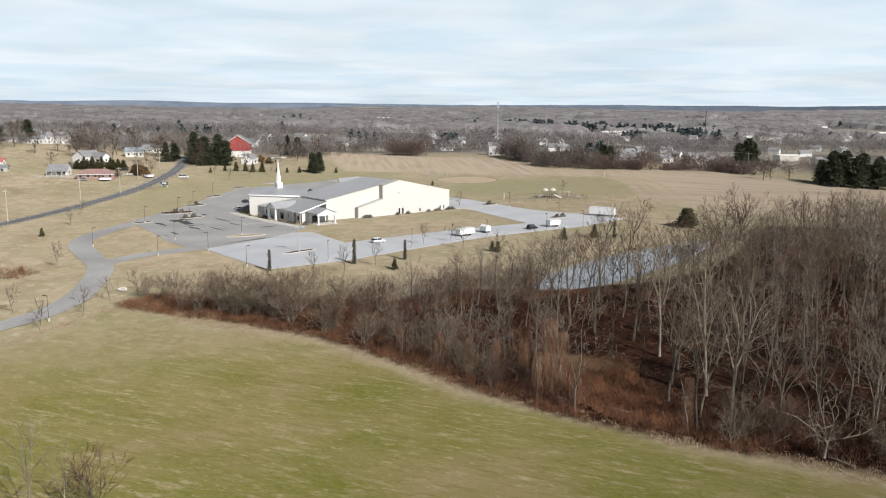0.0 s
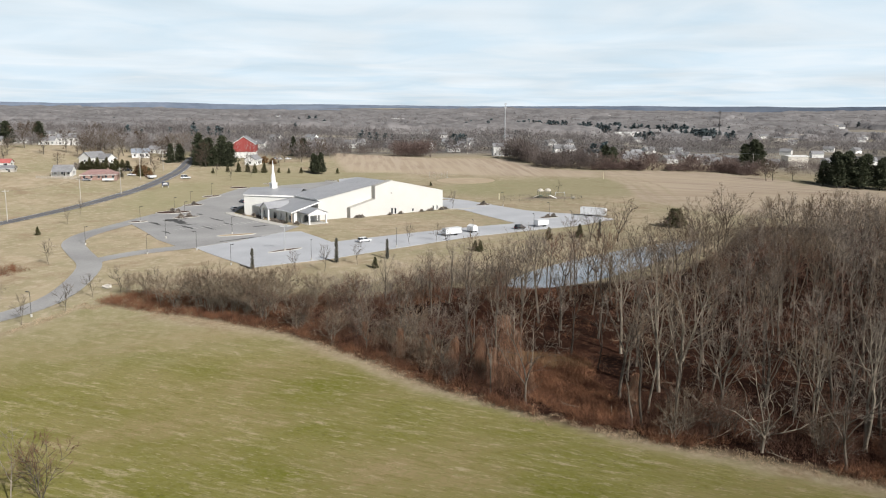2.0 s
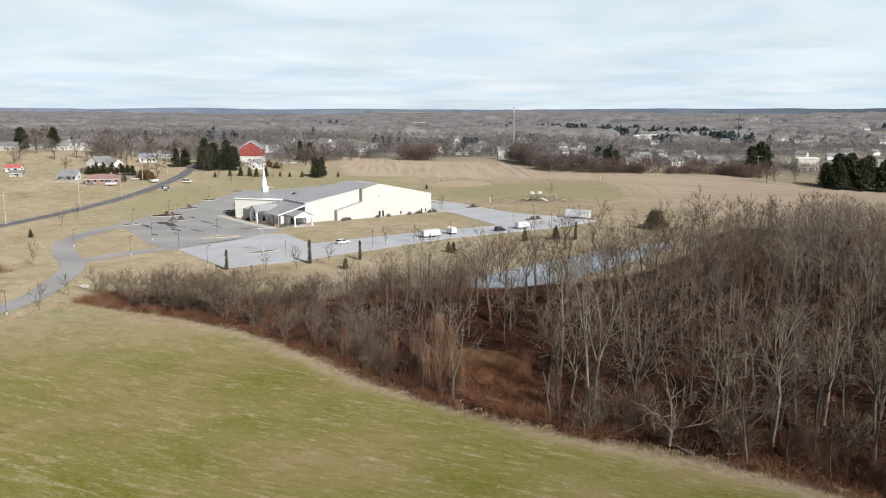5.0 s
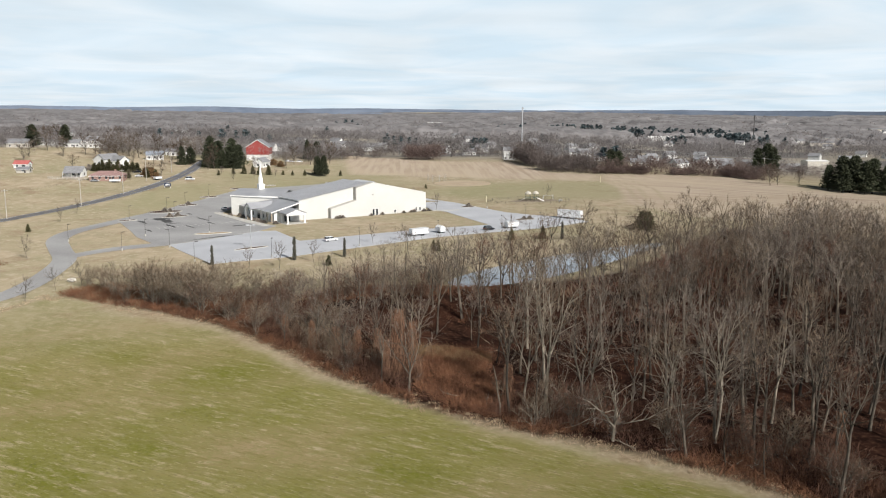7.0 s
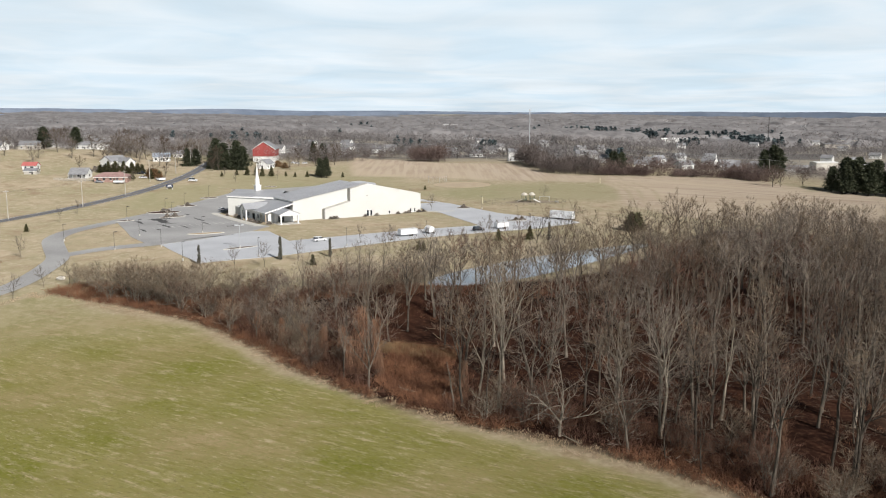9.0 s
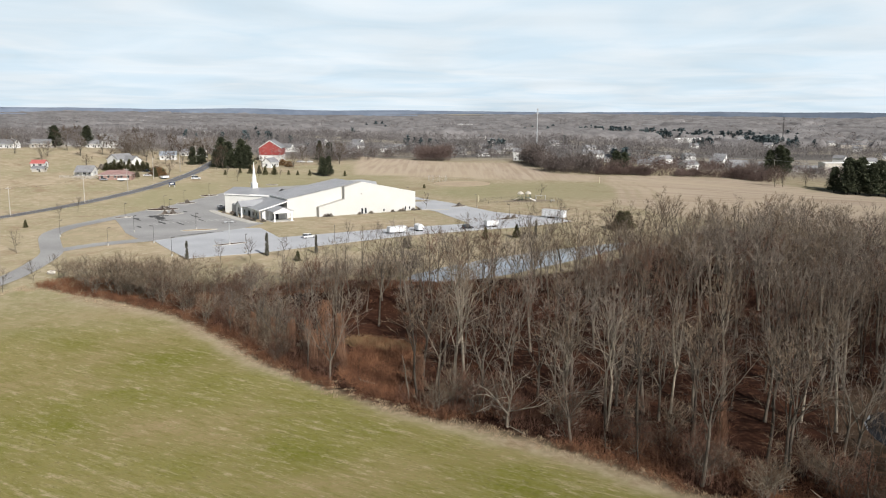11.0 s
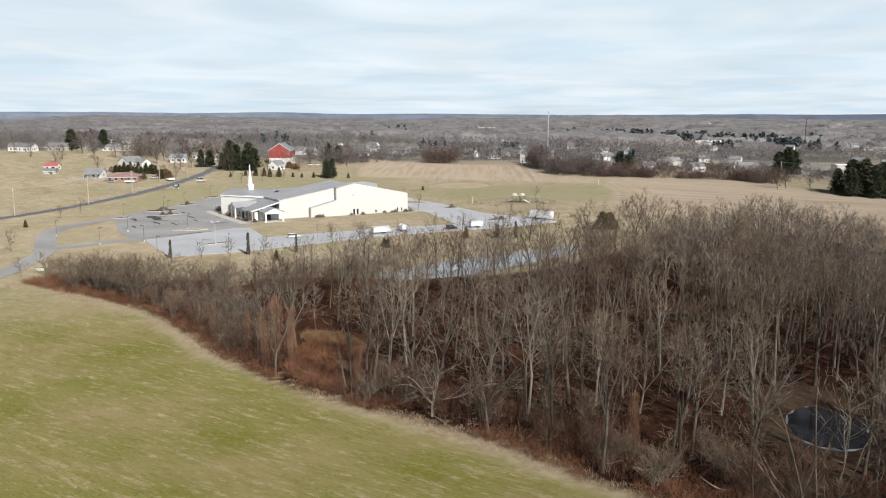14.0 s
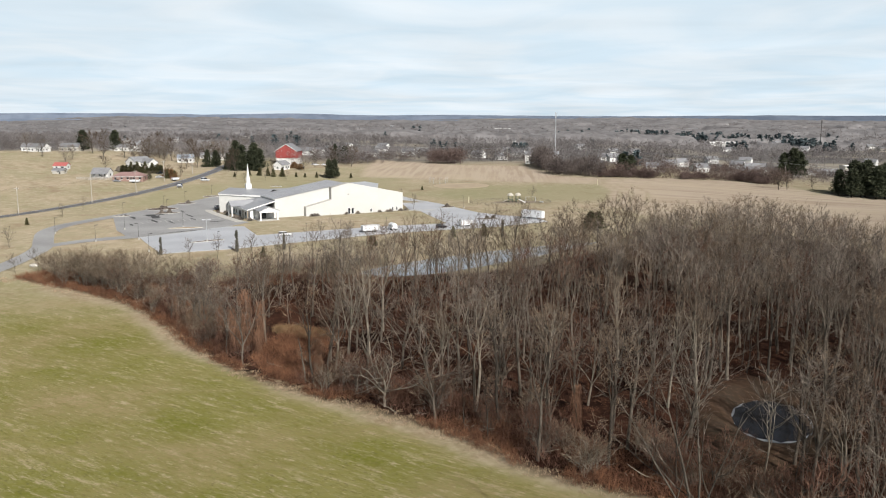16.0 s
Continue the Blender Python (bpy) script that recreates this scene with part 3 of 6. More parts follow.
REAR_LOT = [(-37.6, 421), (7, 401), (7, 403.5), (1.1, 407.5), (-12, 424), (-33, 452), (-39, 478), (-50, 487), (-60.5, 478), (-57.6, 458)]
sheet("paved_lot_front", PALE_LOT, 0.11, CONCRETE, "pale new paved car park and lane beside the church", "car park")
sheet("asphalt_lot", OLD_LOT, 0.09, ASPHALT, "worn grey asphalt car park at the church front", "car park")
sheet("paved_lot_rear", REAR_LOT, 0.11, CONCRETE, "pale paved car park behind the church", "car park")


def blob(cx, cy, rx, ry, ang, k=14):
    c, s = math.cos(ang), math.sin(ang)
    return [(cx + rx * math.cos(t) * c - ry * math.sin(t) * s, cy + rx * math.cos(t) * s + ry * math.sin(t) * c) for t in (2 * math.pi * i / k for i in range(k))]


def flat_ring(outline, lift_in, kerb_w=0.35, z_up=0.16):
    """Kerb round an outline: an upright step on the paving."""
    b = Build()
    n = len(outline)
    cx, cy = sum(p[0] for p in outline) / n, sum(p[1] for p in outline) / n
    for i in range(n):
        j = (i + 1) % n
        pts = []
        for (x, y) in (outline[i], outline[j]):
            d = math.hypot(x - cx, y - cy)
            f = max(0.0, 1 - kerb_w / d)
            pts.append(((x, y), (cx + (x - cx) * f, cy + (y - cy) * f)))
        (a0, a1), (b0, b1) = pts
        za, zb = ground_z(*a0) + 0.05, ground_z(*b0) + 0.05
        za1, zb1 = ground_z(*a1) + 0.05, ground_z(*b1) + 0.05
        up = z_up + 0.06
        b.poly([(*a0, za), (*b0, zb), (*b0, zb + up), (*a0, za + up)])
        b.poly([(*a0, za + up), (*b0, zb + up), (*b1, zb1 + up), (*a1, za1 + up)])
        b.poly([(*a1, za1 + up), (*b1, zb1 + up), (*b1, zb1), (*a1, za1)])
    return b


def island(cx, cy, rx, ry, ang, fill, label, bushes=0):
    o = blob(cx, cy, rx, ry, ang)
    isl = thing("planting_island", label, "planting bed", Matrix.Identity(4), "car park islands")
    part("kerb", flat_ring(o, 0), KERB, isl, "pale concrete kerb")
    sheet("bed", blob(cx, cy, rx - 0.3, ry - 0.3, ang), 0.22, fill, "", "", parent=isl, cell=3)


ISLANDS = [(-116, 350, 7.5, 4.0, 0.5, MULCH), (-106, 336, 6.0, 2.2, 0.75, MULCH), (-114, 372, 4.8, 2.6, 0.6, MULCH), (-113, 399, 4.8, 2.4, 0.7, MULCH), (-107, 430, 4.6, 2.6, 0.3, MULCH), (-121, 322, 4.0, 2.0, 0.6, MULCH), (-51, 263, 6.2, 1.3, 0.65, MULCH), (-95, 449, 3.5, 1.4, 0.3, MULCH), (-64, 470.5, 4.0, 1.3, -0.4, MULCH), (-55.5, 453, 2.2, 1.1, 0.0, MULCH), (45.5, 341, 5.0, 2.4, 0.6, MULCH), (20, 383, 4.0, 2.6, 0.5, MULCH)]
for cx, cy, rx, ry, ang, fill in ISLANDS:
    island(cx, cy, rx, ry, ang, fill, "kerbed mulch planting island in the car park")
island(-74, 291, 7.0, 1.7, 0.35, STRAW, "kerbed car park island of dry yellowish grass")
rt = random.Random(12)
for x, y, rx, ry, a in [(-105, 323, 7, 2.6, 2.2), (-108, 330, 5, 1.8, 0.5), (-110, 326, 4, 1.2, 2.3), (-97, 308, 6, 0.9, 2.3), (-92, 330, 6, 0.7, 2.3), (-113, 318, 5, 1.0, 2.3), (-84, 318, 4, 0.5, 2.3), (-101, 296, 3, 0.5, 2.3), (-70, 284, 9, 0.5, 0.62), (-70, 312, 4, 0.8, 0.7), (-103, 345, 3, 0.7, 2.3), (-92, 420, 5, 1.2, 0.3), (-99, 315, 4, 0.6, 0.6), (-88, 306, 5, 0.45, 2.3)]:
    o = blob(0, 0, rx, ry, a, 18)
    o = [(x + p * k, y + q * k) for (p, q), k in zip(o, [rt.uniform(0.55, 1.3) for _ in o])]
    sheet("tar_patch", o, 0.125, TAR, "dark irregular tar patch on the asphalt", "patch", kind="structure", cell=4)
# faint bay lines on the old lot
for k in range(26):
    x, y = -98 + k * 1.95, 300 + k * 1.62
    if inside(x, y, OLD_LOT):
        o = [(x, y), (x - 3.3, y + 3.9), (x - 3.2, y + 3.99), (x + 0.1, y + 0.08)]
        sheet("bay_line", o, 0.115, PAINT, "faded white parking bay line", "line", kind="structure", cell=9)
# kerb walk along the church front
sheet("church_path", [(-62.5, 318), (-58, 313), (-61, 311), (-72, 322.5), (-92.5, 347.5), (-94, 351.5), (-91, 351), (-88, 347)], 0.2, KERB, "pale concrete walk and kerb along the church front", "path")
sheet("side_path", [(3, 369), (16, 372), (16.5, 370), (4, 366.8)], 0.15, KERB, "pale concrete walk at the church side", "path")

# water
for nm, cx, cy, rf, z, mtl, lab in (("pond", 57.5, 258, None, -2.95, WATER, "long pale blue-grey pond reflecting the sky"), ("small_pond", 121, 130, None, -9.25, WATER_DARK, "small dark pond inside the wood")):
    b = Build()
    if nm == "pond":
        pts = []
        for i in range(48):
            t = 2 * math.pi * i / 48
            a = 53 * 1.25 * math.cos(t)
            w = (11 - 0.05 * a) * 1.25 * math.sin(t)
            pts.append((60 + a * 0.68 - w * 0.733, 261 + a * 0.733 + w * 0.68, z))
    else:
        pts = [(120.5 + 13.2 * math.cos(t) * 0.2 - 8.5 * math.sin(t) * 0.98, 129.5 + 13.2 * math.cos(t) * 0.98 + 8.5 * math.sin(t) * 0.2, z) for t in (2 * math.pi * i / 32 for i in range(32))]
    b.slab(pts, None, (0, 0, -0.3))
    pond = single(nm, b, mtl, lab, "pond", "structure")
    if nm == "small_pond":
        b = Build()
        n = len(pts)
        cut = [(120.5 + (x - 120.5) * f, 129.5 + (y - 129.5) * f, zz + 0.03) for (x, y, zz), f in zip(pts, [0.80 + 0.04 * math.sin(2.3 * i) + 0.03 * math.sin(0.7 * i) for i in range(n)])]
        for i in range(n):
            j = (i + 1) % n
            b.poly([(*pts[i][:2], z + 0.03), (*pts[j][:2], z + 0.03), cut[j], cut[i]])
        part("ice_rim", b, ICE, pond, "pale thin ice along the shore")

# ball field dirt and pale track
sheet("infield", blob(14, 474, 17, 13, 0.1, 18), 0.06, DIRT, "bare dirt infield of a ball diamond", "ball field", cell=4)

# ---- the church ----
CH = pose(-37.77, 336.5, 0.05, 0, 0, 39.25)
church = thing("church", "large cream metal-clad church with grey roof and white steeple", "church", CH)
hall = Build()
H_POLY = [(-14, 8.6), (20, 14.15), (49.4, 8.45)]
hall.slab([(-14, 2.3, -1), (-14, 2.3, 8.6), (20, 2.3, 14.1), (49.4, 2.3, 8.4), (49.4, 2.3, -1)], None, (0, 22, 0))
part("hall_wall", hall, WHITE, church)
rf = Build()
rf.slab([(-14.5, 1.9, 8.62), (20, 1.9, 14.35), (20, 24.7, 14.35), (-14.5, 24.7, 8.62)], None, (0, 0, -0.22))
rf.slab([(20, 1.9, 14.35), (49.9, 1.9, 8.5), (49.9, 24.7, 8.5), (20, 24.7, 14.35)], None, (0, 0, -0.22))
hroof = part("hall_roof", rf, ROOF, church)
for k in range(14):
    y = 3 + k * 1.55
    sb = Build()
    sb.slab([(-14.4, y, 8.68), (20, y, 14.41), (20, y + 0.07, 14.41), (-14.4, y + 0.07, 8.68)], None, (0, 0, -0.1))
    part("roof_seam", sb, ROOF, hroof)
fb = Build()
fb.box(-14.62, 1.9, 8.15, -14.45, 24.7, 8.66)
part("fascia", fb, TRIM, church)
fr = Build()
FRONT = [(0, 4.1), (12.5, 7.0), (12.5, 12.45), (21, 14.4), (49.5, 8.5)]
fr.slab([(0, 0, -1), *[(s, 0, z) for s, z in FRONT], (49.5, 0, -1)], None, (0, 2.6, 0))
front = part("front_wall", fr, WHITE, church)
for (s0, z0), (s1, z1) in zip([(0, -0.8)] + FRONT[:-1], FRONT):
    cp = Build()
    d = Vector((s1 - s0, z1 - z0)).normalized() * 0.02
    o = Vector((-d.y, d.x)).normalized() * (0.26 if z1 > z0 else 0.14)
    if s1 == s0:
        o = Vector((-0.24, 0))
    cp.slab([(s0, -0.12, z0), (s1, -0.12, z1), (s1 + o.x, -0.12, z1 + o.y), (s0 + o.x, -0.12, z0 + o.y)], None, (0, 2.9, 0))
    part("coping", cp, GREYTRIM if s0 < 20 else TRIM, front, "grey metal coping" if s0 < 20 else "")
# front openings
for s, w, h in ((21.2, 1.0, 2.2), (23.0, 1.0, 2.2), (32.5, 0.9, 1.2), (44.0, 0.7, 1.6), (46.2, 0.7, 1.6)):
    wd = Build()
    wd.box(s - w / 2, -0.09, 0.4 if h < 2 else 0.0, s + w / 2, 0.05, 0.4 + h)
    win = part("window", wd, GLASSDARK, front, "dark glazed opening")
    for a, b2 in ((-w / 2 - 0.1, -w / 2), (w / 2, w / 2 + 0.1)):
        j = Build()
        j.box(s + a, -0.14, 0, s + b2, 0.05, 0.5 + h)
        part("jamb", j, TRIM, win)
    j = Build()
    j.box(s - w / 2 - 0.1, -0.14, 0.4 + h, s + w / 2 + 0.1, 0.05, 0.52 + h)
    part("lintel", j, TRIM, win)
vt = Build()
vt.box(20.6, -0.1, 8.8, 21.3, 0.05, 9.4)
part("vent", vt, GREYTRIM, front, "small grey wall vent")
# worship hall set at an angle
sa = Build()
sa.slab([(-30, 36.6, 8.7), (-13.5, 21, 8.3), (1.6, 37, 8.3), (-14.9, 52.6, 8.7)], None, (0, 0, -9.8))
part("angled_wall", sa, WHITE, church)
sr = Build()
sr.slab([(-30.6, 36.4, 9.05), (-13.2, 20.0, 8.45), (-5.6, 28.9, 10.5), (-22.6, 44.9, 10.8)], None, (0, 0, -0.3))
sr.slab([(-22.6, 44.9, 10.8), (-5.6, 28.9, 10.5), (2.2, 37.2, 8.5), (-15.0, 53.3, 9.0)], None, (0, 0, -0.3))
part("angled_roof", sr, ROOF, church)
ft = Build()
ft.slab([(-30.5, 36.4, 9.0), (-13.5, 20.2, 8.4), (-13.4, 20.4, 8.4), (-30.4, 36.6, 9.0)], None, (0, 0, -0.7))
part("angled_fascia", ft, TRIM, church)
# low entrance wing
nw = Build()
nw.slab([(-25.6, 1.6, 4.3), (-14, 1.6, 4.3), (-14, 21.4, 4.3), (-25.6, 32.2, 4.3)], None, (0, 0, -5.2))
part("wing_wall", nw, SIDING, church)
nr = Build()
nr.slab([(-27.3, 0.4, 4.35), (-13.9, 0.4, 7.9), (-13.9, 21.6, 7.9), (-27.3, 33.6, 4.35)], None, (0, 0, -0.28))
wroof = part("wing_roof", nr, ROOF, church)
nf = Build()
nf.slab([(-27.45, 0.3, 4.42), (-13.9, 0.3, 7.97), (-13.9, 0.45, 7.97), (-27.45, 0.45, 4.42)], None, (0, 0, -0.5))
nf.box(-27.5, 0.3, 3.95, -27.3, 33.6, 4.42)
part("wing_fascia", nf, TRIM, church)
for y in (4.5, 8.5, 12.5, 23, 27, 30.5):
    g = Build()
    g.box(-25.75, y - 0.5, 0.9, -25.55, y + 0.5, 2.6)
    part("wing_window", g, GLASSDARK, church, "dark window in the entrance wing")
for y in (1.2, 6.5, 10.7, 25, 29):
    g = Build()
    g.box(-27.1, y - 0.22, -0.8, -26.65, y + 0.22, 3.95)
    part("pier", g, STONE if y < 2 else TRIM, church)
# arched gable over the entrance
ag = Build()
n_arc = 12
y0, hw, rr, zs = 17.2, 3.1, 2.0, 3.5
outer = [(y0 - hw, -0.8), (y0 - hw, 5.1), (y0, 6.9), (y0 + hw, 5.1), (y0 + hw, -0.8), (y0 + rr, -0.8)]
arc = [(y0 + rr * math.cos(math.pi * i / n_arc), zs + rr * math.sin(math.pi * i / n_arc)) for i in range(n_arc + 1)]
ag.slab([(-30.4, y, z) for y, z in outer + arc + [(y0 - rr, -0.8)]], None, (0.5, 0, 0))
part("arch_gable", ag, TRIM, church, "white arched entrance gable")
ar = Build()
for sgn in (-1, 1):
    ar.slab([(-30.8, y0, 7.15), (-30.8, y0 + sgn * (hw + 0.5), 5.0), (-22, y0 + sgn * (hw + 0.5), 5.0), (-19, y0, 7.15)], None, (0, 0, -0.22))
part("arch_roof", ar, ROOF, church)
for sgn in (-1, 1):
    b = Build()
    b.box(-30.3, y0 + sgn * 2.6 - 0.4, -0.8, -29.5, y0 + sgn * 2.6 + 0.4, 1.3)
    part("stone_base", b, STONE, church, "tan stone pier base")
dg = Build()
dg.box(-25.8, y0 - 1.1, 0, -25.5, y0 + 1.1, 2.6)
part("entrance_glass", dg, GLASSDARK, church, "dark glass entrance doors")
# porch at the corner
pr = Build()
for sgn in (-1, 1):
    pr.slab([(-19.6, -7.2, 6.2), (-19.6 + sgn * 4.6, -7.2, 4.35), (-19.6 + sgn * 4.6, 2.0, 4.35), (-19.6, 6.5, 6.2)], None, (0, 0, -0.22))
part("porch_roof", pr, ROOF, church)
pg = Build()
pg.slab([(-24.0, -6.9, 4.2), (-19.6, -6.9, 6.0), (-15.2, -6.9, 4.2), (-15.2, -6.9, 3.5), (-24.0, -6.9, 3.5)], None, (0, 0.3, 0))
part("porch_pediment", pg, TRIM, church)
for s, y in ((-23.4, -6.7), (-15.8, -6.7), (-23.4, -1.0), (-15.8, -1.0)):
    b = Build()
    b.box(s - 0.28, y - 0.28, -0.8, s + 0.28, y + 0.28, 3.7)
    b.box(s - 0.4, y - 0.4, -0.8, s + 0.4, y + 0.4, 0.2)
    part("porch_post", b, TRIM, church)
sl = Build()
sl.box(-24.5, -7.4, -0.9, -14.8, 2.0, 0.1)
part("porch_floor", sl, KERB, church)
pd = Build()
pd.box(-21, 1.45, 0, -18.4, 1.65, 2.6)
part("side_door", pd, GLASSDARK, church, "dark glass double door")
# steeple
st = Build()
sx, sy = -15.4, 37.6
st.box(sx - 1.25, sy - 1.25, 9.6, sx + 1.25, sy + 1.25, 12.6)
st.box(sx - 1.42, sy - 1.42, 12.6, sx + 1.42, sy + 1.42, 12.85)
steeple = part("steeple", st, TRIM, church, "white steeple")
b = Build()
b.tube([(sx, sy, 12.85), (sx, sy, 15.2)], [1.1, 0.98], 8)
b.tube([(sx, sy, 15.2), (sx, sy, 15.4)], [1.15, 1.15], 8)
part("belfry", b, TRIM, steeple)
b = Build()
b.tube([(sx, sy, 15.4), (sx, sy, 17.2), (sx, sy, 22.7)], [0.9, 0.6, 0.04], 8)
part("spire", b, TRIM, steeple)


# ---- lamps, poles, vehicles ----
def lamp_post():
    ob = thing("car_park_lamp", "dark bronze car park lamp post with flat head", "lamp post", pose(0, 0, -100), "car park lamps")
    b = Build()
    b.tube([(0, 0, -0.5), (0, 0, 0.7)], [0.28, 0.28], 8)
    part("footing", b, KERB, ob, "round concrete footing")
    b = Build()
    b.tube([(0, 0, 0.7), (0, 0, 6.4)], [0.065, 0.05], 6)
    b.box(-0.05, -0.05, 6.2, 0.8, 0.05, 6.35)
    part("pole", b, DARKMETAL, ob)
    b = Build()
    b.slab([(0.55, -0.22, 6.42), (1.25, -0.18, 6.42), (1.25, 0.18, 6.42), (0.55, 0.22, 6.42)], None, (0, 0, -0.16))
    part("lamp_head", b, DARKMETAL, ob)
    return ob


LAMPS = [(-81.4, 267.5, 3.6), (-63.8, 243.5, 0.8), (-40.1, 248.5, 1.6), (-76, 293, 0.5), (-14.8, 269.5, 1.8), (11.5, 287.5, 1.8), (35, 303.5, 1.8), (45.7, 341, 3), (50.4, 312.5, 2.0), (28.9, 379.5, 4), (-120, 322, 0), (-116, 352, 0.4), (-115, 372, 0.4), (-107.5, 339, 0.5), (-97.5, 285, 1), (-96, 262, 1), (-101.2, 195.6, 2.8), (-121.5, 274.5, 0), (-90, 372, 1), (-113, 399, 1), (-8, 405, 3)]
first_lamp = lamp_post()
first_lamp.matrix_world = pose(LAMPS[0][0], LAMPS[0][1], ground_z(*LAMPS[0][:2]), 0, 0, 57 * LAMPS[0][2])
for x, y, a in LAMPS[1:]:
    copy_thing(first_lamp, pose(x, y, ground_z(x, y), 0, 0, 57 * a))
# tall double lamp in the pale lot
ob = thing("twin_lamp", "tall grey lamp post with two flood heads", "lamp post", pose(-51, 262.6, ground_z(-51, 262.6), 0, 0, 30), "car park lamps")
b = Build()
b.tube([(0, 0, -0.4), (0, 0, 0.8)], [0.3, 0.3], 8)
part("footing", b, KERB, ob, "round concrete footing")
b = Build()
b.tube([(0, 0, 0.8), (0, 0, 8.2)], [0.12, 0.09], 6)
b.box(-1.1, -0.05, 8.0, 1.1, 0.05, 8.15)
part("pole", b, STEEL, ob)
for s in (-1, 1):
    b = Build()
    b.slab([(s * 0.6, -0.35, 8.4), (s * 1.6, -0.35, 8.4), (s * 1.6, 0.35, 8.4), (s * 0.6, 0.35, 8.4)][::s], None, (0, 0, -0.4))
    part("lamp_head", b, STEEL, ob)


def utility_pole(h=12.8):
    ob = thing("utility_pole", "weathered pale wooden utility pole with crossarm", "utility pole", pose(0, 0, -100), "poles along the road")
    b = Build()
    b.tube([(0, 0, -0.5), (0, 0, h)], [0.19, 0.13], 7)
    part("pole", b, POLEWOOD, ob)
    b = Build()
    b.box(-1.2, -0.08, h - 0.9, 1.2, 0.08, h - 0.72)
    part("crossarm", b, POLEWOOD, ob)
    for x in (-1.1, -0.5, 0.5, 1.1):
        b = Build()
        b.tube([(x, 0, h - 0.72), (x, 0, h - 0.5)], [0.05, 0.04], 5)
        part("insulator", b, STEEL, ob)
    return ob


POLES = [(-173, 322), (-161.5, 363), (-157, 398), (-163, 441), (-163, 478), (-170, 520), (-180, 560), (-193, 268)]
up = utility_pole()
pts_top = []
for i, (x, y) in enumerate(POLES):
    z = ground_z(x, y)
    m = pose(x, y, z, 0, 0, 10)
    if i == 0:
        up.matrix_world = m
    else:
        copy_thing(up, m)
    pts_top.append((x, y, z + 12.1))
order = [7, 0, 1, 2, 3, 4, 5, 6]
wires = Build()
for a, c in zip(order, order[1:]):
    A, B = Vector(pts_top[a]), Vector(pts_top[c])
    for off in (-1.1, 1.1):
        line = [A.lerp(B, t / 6) + Vector((off, 0, -0.9 * math.sin(math.pi * t / 6))) for t in range(7)]
        wires.tube([p[:] for p in line], [0.02] * 7, 3, False)
single("overhead_wires", wires, DARKMETAL, "thin dark overhead wires between the poles", "wires", "stuff")


def car(name, label, paint, L=4.6, W=1.8, H=1.5, suv=False, pickup=False):
    ob = thing(name, label, "car", pose(0, 0, -100), "parked vehicles")
    b = Build()
    hood, tail = L * 0.5, -L * 0.5
    z1 = 0.9 if not suv else 1.0
    prof = [(tail, 0.35), (tail, z1 - 0.1), (tail + 0.15, z1), (hood - 0.9, z1 - 0.02), (hood - 0.12, z1 - 0.18), (hood, 0.6), (hood, 0.35)]
    b.slab([(x, -W / 2, z) for x, z in prof], None, (0, W, 0))
    body = part("body", b, paint, ob)
    b = Build()
    if pickup:
        c0, c1, t0, t1 = -0.5, 1.3, -0.3, 0.7
    elif suv:
        c0, c1, t0, t1 = tail + 0.1, 1.15, tail + 0.45, 0.45
    else:
        c0, c1, t0, t1 = -1.75, 1.15, -1.0, 0.35
    w1, w2 = W / 2 - 0.06, W / 2 - 0.24
    low = [(c0, -w1, z1 - 0.02), (c1, -w1, z1 - 0.02), (c1, w1, z1 - 0.02), (c0, w1, z1 - 0.02)]
    top = [(t0, -w2, H - 0.06), (t1, -w2, H - 0.06), (t1, w2, H - 0.06), (t0, w2, H - 0.06)]
    b.slab(top, low, None)
    part("windows", b, GLASSDARK, ob, "dark glass")
    b = Build()
    b.slab([(t0 - 0.05, -w2 - 0.02, H), (t1 + 0.05, -w2 - 0.02, H), (t1 + 0.05, w2 + 0.02, H), (t0 - 0.05, w2 + 0.02, H)], None, (0, 0, -0.09))
    part("roof", b, paint, ob)
    for x in (t0 * 0.5 + t1 * 0.5,):
        for s in (-1, 1):
            b = Build()
            b.slab([(x - 0.06, s * w1 * 1.0, z1), (x + 0.06, s * w1, z1), (x + 0.06, s * (w2 + 0.02), H - 0.05), (x - 0.06, s * (w2 + 0.02), H - 0.05)], None, (0, s * 0.03, 0))
            part("door_pillar", b, paint, ob)
    for x in (-L * 0.31, L * 0.31):
        for s in (-1, 1):
            b = Build()
            b.tube([(x, s * (W / 2 - 0.2), 0.33), (x, s * (W / 2 + 0.02), 0.33)], [0.33, 0.33], 14)
            wheel = part("wheel", b, TYRE, ob)
            b = Build()
            b.tube([(x, s * (W / 2), 0.33), (x, s * (W / 2 + 0.035), 0.33)], [0.2, 0.18], 10)
            part("rim", b, STEEL, wheel)
    for s in (-1, 1):
        b = Build()
        b.box(hood - 0.03, s * W * 0.36 - 0.2, 0.62, hood + 0.02, s * W * 0.36 + 0.2, 0.78)
        part("headlight", b, TRIM, ob)
        b = Build()
        b.box(tail - 0.02, s * W * 0.4 - 0.14, 0.65, tail + 0.03, s * W * 0.4 + 0.14, 0.88)
        part("tail_light", b, REDTAIL, ob)
    return ob


def put(ob, x, y, deg, lift=0.1):
    ob.matrix_world = pose(x, y, ground_z(x, y) + lift, 0, 0, deg)
    return ob


